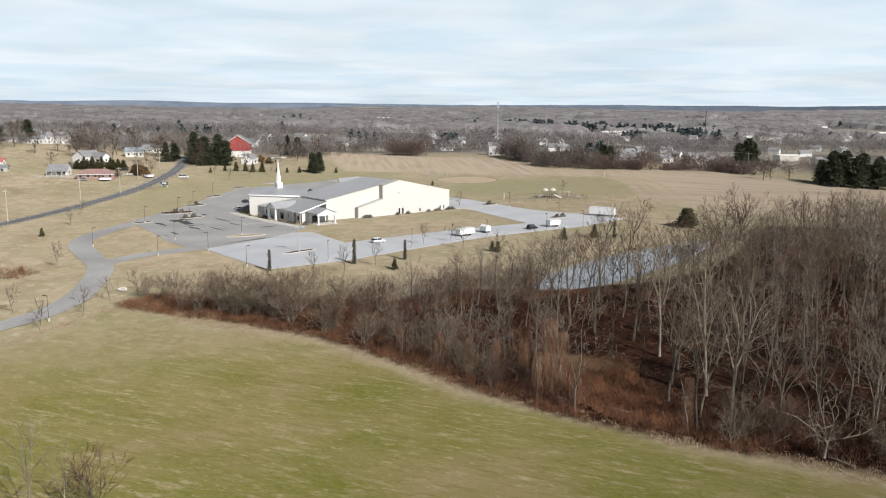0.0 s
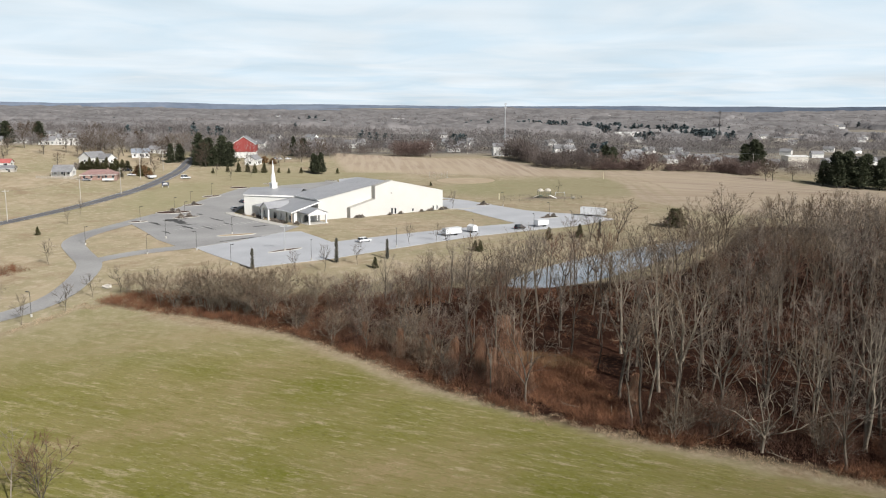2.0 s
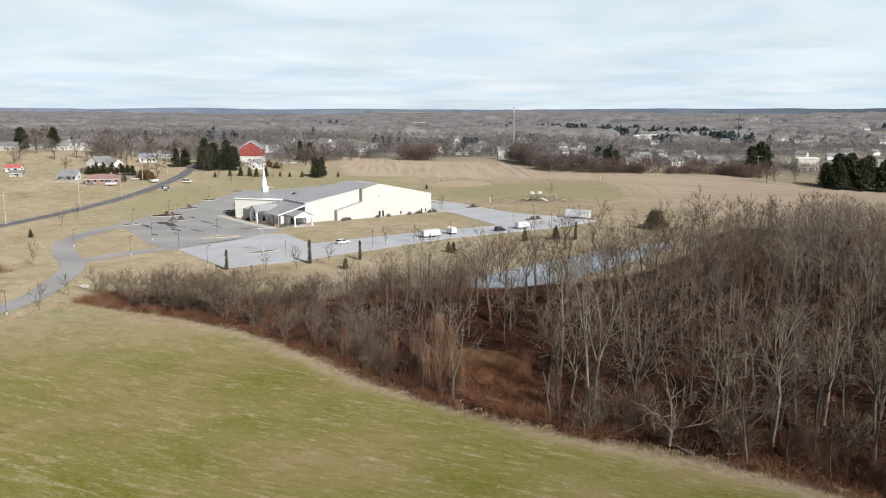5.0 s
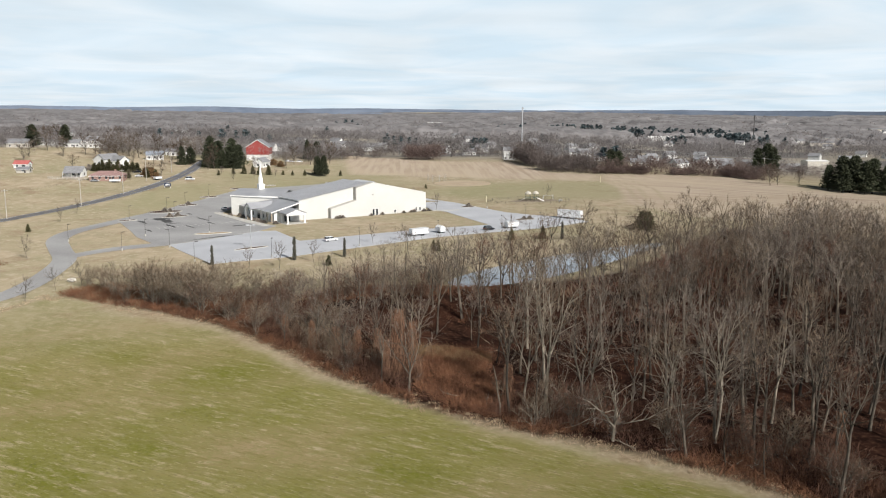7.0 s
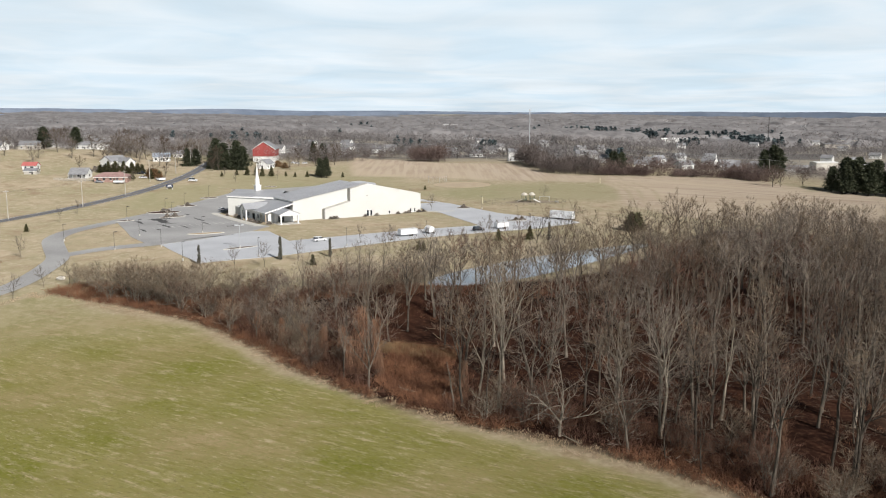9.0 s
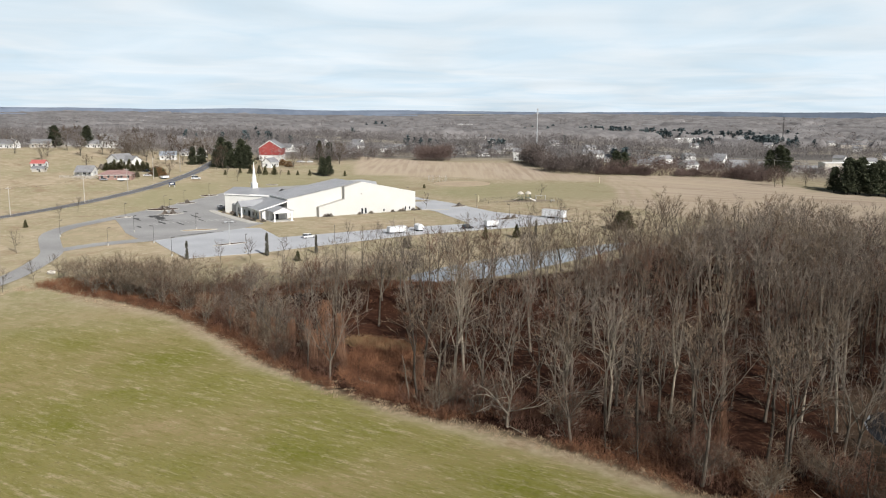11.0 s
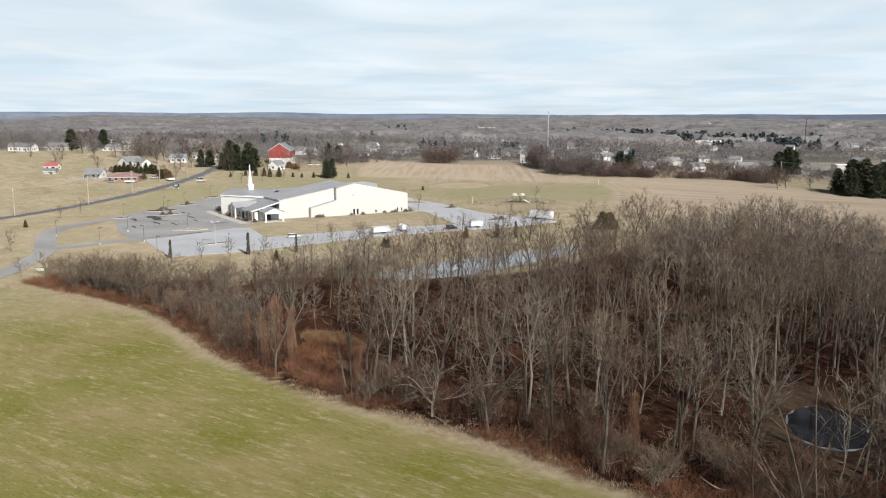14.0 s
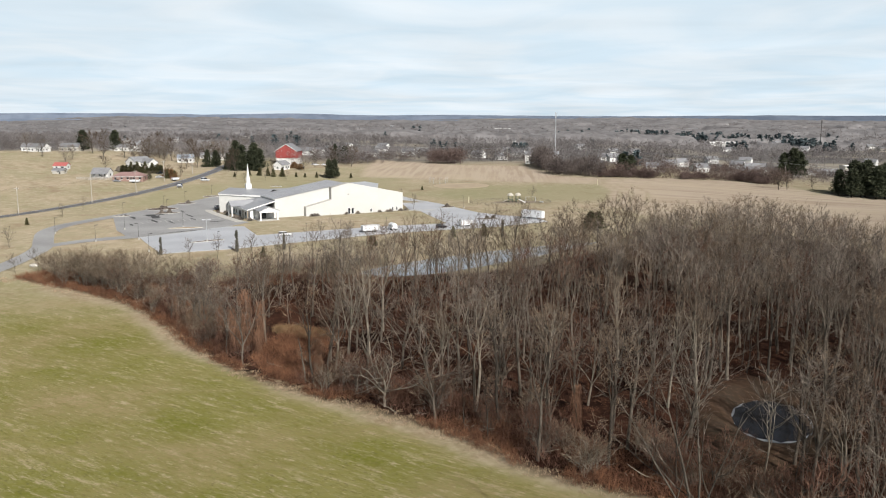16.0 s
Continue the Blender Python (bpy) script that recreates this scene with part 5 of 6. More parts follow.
            out = a * math.cos(turn) + e.cross(a) * math.sin(turn)
            tilt = radians(rnd.uniform(30, 58))
            bough(q, e * math.cos(tilt) + out * math.sin(tilt), length * (0.55 - 0.24 * f) * rnd.uniform(0.75, 1.2), max(0.055, r * (0.6 - 0.28 * f)))
        q, e = along(pts, 1)
        for _ in range(2):
            bough(q, (e + jitter(0.6)).normalized(), 0.2 * length, 0.035)

    az = rnd.uniform(0, 6.28)
    for s in range(stems):
        az += 6.283 / stems + rnd.uniform(-0.3, 0.3)
        up = spread_dir(rnd, radians(90 - lean * rnd.uniform(0.6, 1.3)), az)
        zf = h * bole * rnd.uniform(0.9, 1.1)
        axis = limb_line(rnd, Vector((0, 0, -0.6)), up, zf + 0.6, 5, 0.04, gnarl * 0.55)
        ra = r0 * (1 if stems == 1 else rnd.uniform(0.72, 0.95))
        tr.tube([q[:] for q in axis], [ra * k for k in (1.35, 1.0, 0.93, 0.87, 0.82, 0.78)], 5 if lite else 7, False)
        turn = rnd.uniform(0, 6.28)
        for i in range(leaders):
            q, e = along(axis, 1 - 0.22 * i / leaders if i else 1)
            turn += 6.283 / max(1, leaders - 1) + rnd.uniform(-0.4, 0.4)
            tilt = radians(rnd.uniform(2, 10) if i == 0 else fan * rnd.uniform(0.9, 1.6))
            d = (spread_dir(rnd, radians(90) - tilt, turn) + e * 0.25).normalized()
            leader(q, d, (h - q.z) * 0.84 / max(0.5, d.z) * (1 if i == 0 else rnd.uniform(0.72, 0.95)), ra * (0.7 if i == 0 else rnd.uniform(0.42, 0.6)))
        for _ in range(low):
            q, e = along(axis, rnd.uniform(0.35, 0.98))
            d = spread_dir(rnd, radians(rnd.uniform(-5, 45)), rnd.uniform(0, 6.28))
            bough(q, d, 0.11 * h * rnd.uniform(0.6, 1.4), 0.035)
    return tr, cr


def tree_kind(name, label, category, group, args, bark, twig):
    tr, cr = bare_tree(**args)
    ob = thing(name, label, category, pose(0, 0, -200), group)
    part("trunk", tr, bark, ob, smooth_shade=True)
    part("crown", cr, twig, ob, "bare twigs")
    return ob


WOOD = "trees of the wood"
KINDS = []
for i, (h, r0, bole, fan, leaders, low, bark, twig, lab) in enumerate([
    (22, 0.30, 0.40, 22, 4, 3, BARK_MID, TWIG_GREY, "tall bare grey-brown tree in the wood"),
    (24, 0.32, 0.48, 18, 3, 4, BARK_MID, TWIG_BROWN, "tall bare tree with a high narrow crown"),
    (20, 0.22, 0.38, 20, 3, 5, BARK_MID, TWIG_RUST, "slender bare tree with reddish-brown twigs"),
    (24, 0.30, 0.44, 24, 4, 2, BARK_PALE, TWIG_TAN, "tall bare tree with pale trunk and fanned limbs"),
    (17, 0.16, 0.36, 19, 2, 4, BARK, TWIG_BROWN, "thin young bare tree in the wood"),
    (20, 0.28, 0.28, 34, 4, 3, BARK_MID, TWIG_GREY, "bare spreading tree with grey limbs"),
    (22, 0.27, 0.46, 20, 3, 6, BARK, TWIG_TAN, "tall bare tree with a dark trunk and tan twigs"),
    (21, 0.25, 0.34, 26, 3, 3, BARK_MID, TWIG_RUST, "bare tree with a rounded reddish-brown crown"),
]):
    KINDS.append(tree_kind("bare_tree", lab, "tree", WOOD, dict(seed=40 + i, h=h, r0=r0, bole=bole, fan=fan, leaders=leaders, low=low), bark, twig))
FORK = tree_kind("bare_tree", "forked bare tree with two long pale stems", "tree", WOOD, dict(seed=71, h=22, r0=0.30, bole=0.34, fan=20, leaders=2, stems=2, lean=13, low=2), BARK_PALE, TWIG_GREY)
TWIN = tree_kind("bare_tree", "bare tree with two upright pale stems", "tree", WOOD, dict(seed=74, h=18, r0=0.24, bole=0.5, fan=22, leaders=3, side=4, stems=2, lean=3, low=4), BARK_PALE, TWIG_TAN)
PALE = tree_kind("bare_tree", "leaning bare tree with a pale stem and rounded crown", "tree", WOOD, dict(seed=47, h=21, r0=0.25, bole=0.4, fan=26, leaders=3, low=3, lean=8), BARK_PALE, TWIG_TAN)
GNARLED = tree_kind("gnarled_tree", "low gnarled tree with crooked pale branches", "tree", WOOD, dict(seed=77, h=12.5, r0=0.27, bole=0.24, fan=52, leaders=6, side=3, twigs=3, gnarl=0.34, low=7), BARK_PALE, TWIG_GREY)
SMALL = [tree_kind("small_bare_tree", "small many-stemmed bare tree at the wood edge", "tree", "small trees", dict(seed=80 + i, h=9, r0=0.10, bole=0.16, fan=26, leaders=3, side=3, twigs=4, stems=4 - i, lean=20, low=1, gnarl=0.16, twig_l=1.0, twig_w=0.04), (BARK_PALE, BARK_MID)[i], (TWIG_TAN, TWIG_RUST)[i]) for i in range(2)]
YARD = tree_kind("young_tree", "young leafless tree on the lawn", "tree", "lawn trees", dict(seed=91, h=6, r0=0.06, bole=0.3, fan=28, leaders=4, side=2, twigs=3, twig_l=0.6, twig_w=0.016, low=0), BARK_MID, TWIG_GREY)
SPARSE = tree_kind("bare_tree", "thin open bare tree with pale grey twigs", "tree", WOOD, dict(seed=95, h=17, r0=0.15, bole=0.3, fan=24, leaders=3, side=3, twigs=2, twig_w=0.035, twig_l=1.2, gnarl=0.15), BARK_PALE, TWIG_GREY)
VILLAGE = [tree_kind("bare_tree", "broad bare brown tree among the village houses", "tree", "village trees", dict(seed=101 + i, h=17, r0=0.3, bole=0.2, fan=30, leaders=5, side=4, twigs=4, twig_w=0.12, twig_l=1.8, low=2), BARK_MID, (TWIG_BROWN, TWIG_GREY)[i]) for i in range(2)]
SHORE = tree_kind("bare_tree", "dark spreading bare tree on the pond shore", "tree", WOOD, dict(seed=111, h=18, r0=0.24, bole=0.2, fan=30, leaders=5, side=4, twigs=4, twig_w=0.06, gnarl=0.17, low=2), BARK, TWIG_BROWN)
POLLARD = tree_kind("bare_tree", "open bare tree with broken pale grey limbs", "tree", WOOD, dict(seed=98, h=30, r0=0.26, bole=0.42, fan=15, leaders=4, side=1, twigs=2, twig_w=0.04, twig_l=1.3, gnarl=0.10, low=5), BARK_MID, TWIG_GREY)
placed = {}


def plant(ob, x, y, s=1.0, rz=0.0, sink=0.0, wide=1.0):
    m = pose(x, y, ground_z(x, y) - sink, 0, 0, rz)
    if ob.name in placed:
        ob = copy_thing(ob, m)
    else:
        placed[ob.name] = True
        ob.matrix_world = m
    ob.scale = (s * wide, s * wide, s)
    return ob


GAP = (-29, 191)
OPENING = [(16, 141), (22, 134), (31, 127.5), (33, 134), (30, 150), (31, 164), (18, 166), (16, 155)]
rnd = random.Random(5)
spots = []


def clear(x, y, gap):
    return all((x - a) ** 2 + (y - b) ** 2 > gap * gap for a, b in spots)


# trees that stand out along the field edge
for k, x, y, s, a in [(KINDS[3], 40.5, 131.7, 1.08, 20), (PALE, 36.8, 135.9, 0.92, 200), (KINDS[3], 41.5, 146.2, 1.05, 140), (GNARLED, 51, 120.2, 1.0, 30), (TWIN, 60.9, 124.5, 1.0, 70), (FORK, 67.6, 121, 1.05, 60), (KINDS[4], 71.6, 123.7, 0.9, 0), (KINDS[1], 75.1, 130.8, 1.0, 90), (KINDS[6], 80.3, 114.5, 1.0, 10), (KINDS[1], 81.3, 115.2, 0.9, 70), (KINDS[2], 85.6, 117.2, 0.9, 50), (KINDS[6], 91.2, 110.6, 1.0, 80), (KINDS[0], 93.8, 109, 0.95, 300), (PALE, 15.5, 152.2, 0.85, 10), (KINDS[4], 13.2, 153, 1.0, 100), (KINDS[5], 104.6, 116.1, 0.95, 200), (KINDS[5], 1, 153, 0.7, 10), (KINDS[5], -8, 163, 0.65, 150)]:
    plant(k, x, y, s, a)
    spots.append((x, y))
count = 0
stand = []
for _ in range(22000):
    x, y = rnd.uniform(-60, 262), rnd.uniform(60, 322)
    d = rim(x, y, WOODS)
    if d < 1.0 or pond_r(x, y) < 1.25 or pond2_r(x, y) < 1.8:
        continue
    # trees right of x 119 and below y 80 are unseen, added for shade
    if y < 64 + 0.12 * abs(x - 116) or x < 112 and y < 88:
        continue
    if 78 < y < 124 and abs((x - 114) - 0.2 * (y - 112)) < 5.5:
        continue
    # thin belt before the pond and the scrubby left end
    dens = 1.0
    if y > 190 + 0.2 * max(0, x) and x < 66:
        dens = 0.3 if x > 38 else 0.6
    if x < -20:
        dens = 0.16
    if math.hypot((x - GAP[0]) / 1.4, y - GAP[1]) < 8:
        continue
    gap = 6.4 if y < 190 else 5.6
    if y > 262 or (x > 120 and y > 200):
        gap = 4.8
    if rim(x, y, OPENING) > -0.5:
        continue
    # closer-set, darker kinds here to deepen the shade on the right
    dark = x > 108 and y < 215
    if dark:
        gap = 4.4
    gap *= 1 + 0.45 * noise.noise((x * 0.05, y * 0.05, 9))
    if rnd.random() > dens or not clear(x, y, gap):
        continue
    spots.append((x, y))
    if x < -30:
        plant(SMALL[0], x, y, rnd.uniform(0.6, 1.3), rnd.uniform(0, 360))
    else:
        ki = rnd.choice((1, 4, 6, 1, 2, 4, 0)) if dark else rnd.choice((0, 0, 1, 1, 2, 3, 4, 6, 2, 5, 6, 7, 7, 4))
        s = rnd.uniform(0.72, 1.02) * (0.52 + 0.48 * smooth(-30, 40, x)) * (1.0 - 0.26 * smooth(185, 290, y))
        s *= 1 - 0.35 * smooth(150, 185, x) * smooth(190, 240, y)
        s *= 1 - 0.5 * (1 - smooth(92, 145, x)) * smooth(210, 262, y)
        if y > 165 + 0.1 * x or x > 150:
            stand.append((ki, x, y, s))
        else:
            plant(KINDS[ki], x, y, s, rnd.uniform(0, 360))
    count += 1
    if count > 1000:
        break
print("trees", count, "stand", len(stand))


def merged(name, kinds, meshes, material, label):
    """One mesh of many copies of a few trees' trunks or crowns."""
    vs, fs, k0 = [], [], 0
    rr = random.Random(8)
    for kind, x, y, s in kinds:
        b = meshes[kind]
        co = np.array(b.v) * s
        a = rr.uniform(0, 6.28)
        c, q = math.cos(a), math.sin(a)
        vs.append(np.stack([co[:, 0] * c - co[:, 1] * q + x, co[:, 0] * q + co[:, 1] * c + y, co[:, 2] + ground_z(x, y)], 1))
        fs.extend([tuple(v + k0 for v in f) for f in b.f])
        k0 += len(co)
    me = bpy.data.meshes.new(name)
    me.from_pydata(np.concatenate(vs).tolist(), [], fs)
    me.materials.append(material)
    return tagged(new(name, me), label, "woodland", kind="stuff")


LITE = [bare_tree(60 + i, h, r0, bole, fan, n, 4, 4, twig_w=0.06, twig_l=1.45, lite=True, low=1) for i, (h, r0, bole, fan, n) in enumerate(((22, 0.30, 0.38, 24, 4), (24, 0.32, 0.46, 20, 3), (20, 0.22, 0.36, 24, 3), (23, 0.28, 0.42, 26, 4), (17, 0.17, 0.34, 22, 3), (20, 0.28, 0.28, 34, 4), (22, 0.27, 0.44, 20, 3), (21, 0.25, 0.34, 26, 3)))]
for kinds, bark, twig, tone in (((0, 5), BARK_MID, TWIG_GREY, "grey"), ((1, 4), BARK_MID, TWIG_GREY, "slender grey-brown"), ((2,), BARK_MID, TWIG_RUST, "reddish-brown"), ((3, 6, 7), BARK_MID, TWIG_TAN, "tan")):
    some = [q for q in stand if q[0] in kinds]
    merged("deep_wood_trunks", some, [t[0] for t in LITE], bark, "bare trunks of the %s trees deep in the wood" % tone)
    merged("deep_wood_crowns", some, [t[1] for t in LITE], twig, "%s twiggy crowns deep in the wood" % tone)
# broad crowns standing out of the wood
CROWN = [tree_kind("bare_tree", "tall bare tree with a broad rounded %s crown" % tone, "tree", WOOD, dict(seed=131 + i, h=22, r0=0.34, bole=0.24, fan=32, leaders=6, side=4, twigs=5, twig_w=0.075, twig_l=1.5, gnarl=0.13, low=2), BARK_MID, twig) for i, (tone, twig) in enumerate((("tan", TWIG_TAN), ("grey", TWIG_GREY)))]
for i, (x, y, s) in enumerate([(98, 222, 1.1), (110, 212, 0.92), (121, 224, 1.0), (133, 214, 0.95), (146, 222, 1.0), (158, 213, 0.95), (84, 206, 0.8), (96, 198, 0.85), (122, 200, 0.85), (146, 202, 0.85), (110, 234, 0.95), (136, 234, 0.9), (70, 200, 0.72), (168, 226, 0.85)]):
    plant(CROWN[(0, 1, 0, 0, 1)[i % 5]], x, y, s, 67 * i)
# dead snag and fallen pale limbs
b = Build()
b.tube([(0, 0, -0.4), (-0.1, 0.1, 2), (-0.55, 0.3, 4.2), (-0.8, 0.2, 6.5), (-1.4, 0.5, 9)], [0.2, 0.17, 0.15, 0.11, 0.05], 6)
for z0, dx, dz in ((3.5, 0.9, 0.7), (5.4, -1.1, 0.8), (6.8, 0.6, 1.0)):
    b.tube([(-0.12 * z0, 0.05 * z0, z0), (-0.12 * z0 + dx, 0, z0 + dz)], [0.06, 0.02], 4)
single("dead_snag", b, BARK_MID, "leaning dead snag with bleached wood", "dead tree", m=pose(32.6, 129.4, ground_z(32.6, 129.4)))
rl = random.Random(66)
for x, y, L in [(43.5, 124, 5), (54, 116.5, 4), (66, 115, 6), (72, 112.5, 4), (83, 106, 5), (88, 103, 4), (30, 133, 4), (25, 137, 3.5), (97, 98, 5), (104, 101, 6), (77, 111, 3.5), (-30, 187, 5)]:
    b = Build()
    b.tube([w[:] for w in limb_line(rl, Vector((0, 0, 0.1)), Vector((1, 0, 0.12)), L, 4, 0.03, 0.2)], [0.1, 0.09, 0.07, 0.05, 0.02], 5)
    for f in (0.35, 0.6, 0.8):
        b.tube([(L * f, 0, 0.2), (L * f + 0.7, rl.choice((-1, 1)) * 0.8, rl.uniform(0.4, 1.2))], [0.045, 0.015], 4)
    single("fallen_limb", b, BARK_PALE, "bleached fallen limb lying in the brambles", "fallen limb", group="fallen limbs", m=pose(x, y, ground_z(x, y) + 0.3, 0, -6, rl.uniform(0, 360)))
# understorey saplings near the edge
for _ in range(640):
    x, y = rnd.uniform(-55, 125), rnd.uniform(80, 205)
    d = rim(x, y, WOODS)
    if 0.5 < d < 13 and pond2_r(x, y) > 1.6 and rim(x, y, OPENING) < -3:
        plant(SMALL[rnd.choice((0, 1, 1))], x, y, rnd.uniform(0.4, 0.95), rnd.uniform(0, 360))
# scrub west of the wood
for x, y, s in [(-72, 204, 0.9), (-66, 198, 1.1), (-60, 197, 1.15), (-56, 194, 1.2), (-78, 211, 0.8), (-50, 193, 1.1), (-46, 196, 1.2), (-84, 214, 0.7), (-41, 196, 1.2), (-64, 207, 0.9)]:
    plant(SMALL[0], x, y, s, rnd.uniform(0, 360))
# lone trees
plant(SPARSE, -62, 102, 0.85, 40)
plant(SPARSE, -57, 101, 0.65, 190)
plant(SMALL[1], -54, 103, 0.9, 90)
for k, x, y, s, a in [(POLLARD, 99.5, 62.5, 1.0, 40), (SMALL[0], 108, 60, 1.7, 0), (SMALL[1], 113, 64, 1.7, 80), (SPARSE, 118, 72, 1.1, 30), (SPARSE, 113, 101, 1.1, 10), (SPARSE, 134, 98, 1.2, 160), (SMALL[1], 104, 57, 1.4, 200), (KINDS[6], 128, 84, 1.0, 0)]:
    plant(k, x, y, s, a)
for x, y, s in [(27, 226, 0.75), (34, 218, 0.8), (41, 221, 0.78), (44, 224, 0.7), (52, 280, 0.72), (62, 282, 0.8), (28, 246, 0.55), (84, 265, 0.85), (92, 266, 0.9), (70, 236, 0.9), (76, 244, 0.9), (58, 229, 0.85), (84, 255, 0.9), (100, 283, 0.9), (106, 298, 0.9), (20, 216, 0.7), (12, 214, 0.65), (64, 233, 0.8)]:
    plant(SHORE, x, y, s, rnd.uniform(0, 360))
for x, y, s in [(-42.5, 231, 1.0), (-34, 234, 1.1), (-25.3, 243.5, 1.0), (-10.7, 275, 1.0), (-1.7, 280, 0.9), (-121, 247, 1.1), (-112.7, 202, 1.0), (-100.5, 189, 1.0), (-95, 200, 1.0), (-92.7, 212, 0.9), (2, 268, 1.0), (-74, 210, 1.2), (-86, 214, 1.1), (-146, 315, 0.9), (-152, 340, 0.9), (5, 371, 1.1), (60, 420, 1.0), (-118, 455, 0.9), (-110, 470, 0.9), (-130, 470, 0.9), (-100, 480, 0.8)]:
    plant(YARD, x, y, s * 1.15, rnd.uniform(0, 360))
for x, y, s in [(-205, 560, 0.85), (-222, 600, 0.8), (-182, 545, 0.7), (-240, 560, 0.8), (-168, 455, 0.45), (-98, 570, 0.85), (-88, 590, 0.9), (211, 530, 0.75), (217, 534, 0.6), (236, 548, 0.5), (-276, 520, 0.55)]:
    plant(VILLAGE[0], x, y, s * 1.05, rnd.uniform(0, 360))


# ---- evergreens ----
def conifer_mesh(seed, h, w, dens, blade=0.55, droop=-0.15, low=0.06, ragged=0.35, power=0.75):
    rnd = random.Random(seed)
    tr, cr = Build(), Build()
    tr.tube([(0, 0, -0.5), (0, 0, h * 0.95)], [h * 0.02, 0.02], 6)
    n = int(dens * h)
    for _ in range(n):
        t = low + (1 - low) * rnd.random() ** 1.25
        az = rnd.uniform(0, 6.283)
        rad = w * (1 - t) ** power * (1 - ragged * rnd.random()) * (1 + 0.25 * math.sin(3 * az + seed + 9 * t))
        a, b = rad * rnd.uniform(0.25, 0.6), rad
        o = Vector((math.cos(az), math.sin(az), 0))
        p0, p1 = o * a + Vector((0, 0, t * h)), o * b + Vector((0, 0, t * h + droop * b))
        for _ in range(7):
            f = rnd.random()
            p = p0.lerp(p1, f) + Vector((rnd.uniform(-1, 1), rnd.uniform(-1, 1), rnd.uniform(-1, 1))) * blade * 0.35
            d = (o * 0.8 + Vector((rnd.uniform(-1, 1), rnd.uniform(-1, 1), rnd.uniform(-0.6, 0.8)))).normalized()
            cr.sliver(p, d, blade * rnd.uniform(0.7, 1.4), blade * rnd.uniform(0.35, 0.7), rnd)
    return tr, cr


def evergreen(name, label, category, args, foliage, group="evergreens"):
    tr, cr = conifer_mesh(**args)
    ob = thing(name, label, category, pose(0, 0, -200), group)
    part("trunk", tr, BARK, ob)
    part("crown", cr, foliage, ob, "dense evergreen needles")
    return ob


PINE = [evergreen("pine_tree", "tall dark green pine with ragged crown", "tree", dict(seed=3 + i, h=16, w=4.6, dens=34, blade=0.9, low=0.10, ragged=0.6, droop=0.08, power=0.42), NEEDLE) for i in range(2)]
SPRUCE = evergreen("spruce_tree", "dark conical spruce tree", "tree", dict(seed=9, h=16, w=4.2, dens=30, blade=0.85, low=0.03, power=0.6, ragged=0.5), NEEDLE)
CEDAR_T = evergreen("cedar_tree", "olive-green cedar on the slope", "tree", dict(seed=12, h=6, w=1.9, dens=40, blade=0.5, low=0.02, droop=0.1), CEDAR)
ARBOR = evergreen("columnar_evergreen", "narrow columnar grey-green evergreen on the lawn", "tree", dict(seed=14, h=6.5, w=0.36, dens=36, blade=0.4, low=0.02, droop=0.6, ragged=0.2), NEEDLE_GREY)
BUSH = evergreen("clipped_bush", "low rounded dark shrub in a bed", "bush", dict(seed=15, h=1.6, w=1.2, dens=90, blade=0.35, low=0.0, droop=0.2, ragged=0.2), DORMANT, "shrubs")
for x, y, s in [(250.1, 515, 1.1), (256.7, 519, 1.3), (264.2, 515, 1.25), (270.8, 520, 1.35), (277.4, 515, 1.15), (244.5, 522, 1.0), (253.9, 525, 1.35), (283, 523, 1.25), (261.4, 525, 1.4), (288.7, 517, 1.2), (249, 654, 1.42), (255, 659, 1.25), (243, 657, 1.15)]:
    plant(PINE[rnd.randrange(2)], x, y, s, rnd.uniform(0, 360), wide=1.25)
for x, y, s in [(-154, 512, 0.7), (-149, 516, 0.85), (-143, 512, 0.72), (-147, 509, 0.7), (-139, 516, 0.85), (-134, 515, 0.7), (-150, 526, 1.0), (-142, 530, 1.1), (-136, 524, 0.9), (-152, 520, 0.9), (-168, 524, 0.7), (-172, 519, 0.75), (-116, 640, 0.95), (-109, 645, 0.85), (-315, 594, 1.05), (-310, 633, 1.1), (-160, 540, 1.1), (115, 575, 0.8), (121, 580, 0.75)]:
    plant(SPRUCE if rnd.random() < 0.25 else PINE[rnd.randrange(2)], x, y, s, rnd.uniform(0, 360), wide=1.1 + 0.6 * rnd.random())
for x, y, s in [(-77, 499, 0.72), (-74, 501, 0.8), (-79, 503, 0.75)]:
    plant(PINE[1], x, y, s, rnd.uniform(0, 360))
for x, y, s in [(-64.6, 506, 0.55), (-93, 496, 0.5), (-86, 499, 0.6), (-99, 496, 0.5), (-112, 489, 0.9), (-117, 492, 0.85), (-107, 492, 1.0), (-122, 490, 0.9), (-128, 488, 0.6), (-134, 478, 0.5), (-19.5, 238.5, 0.55), (11.4, 264, 0.55), (49.7, 288, 0.8), (38.2, 284.5, 0.7), (13, 262.4, 0.6), (-145.3, 290, 0.5), (-176, 447, 0.8), (-196, 478, 1.0), (-201, 477, 1.0), (-206, 478, 0.95), (-191, 478, 0.95), (-186, 476, 0.9), (-167, 452, 0.9), (-163, 454, 0.8), (-6, 452, 0.4)]:
    plant(CEDAR_T, x, y, s, rnd.uniform(0, 360), wide=1.1)
RUST = evergreen("rust_bush", "large rust-brown bush by the road", "bush", dict(seed=18, h=4.2, w=3.4, dens=60, blade=0.6, low=0.0, droop=0.2, power=0.45), RUSTY, "shrubs")
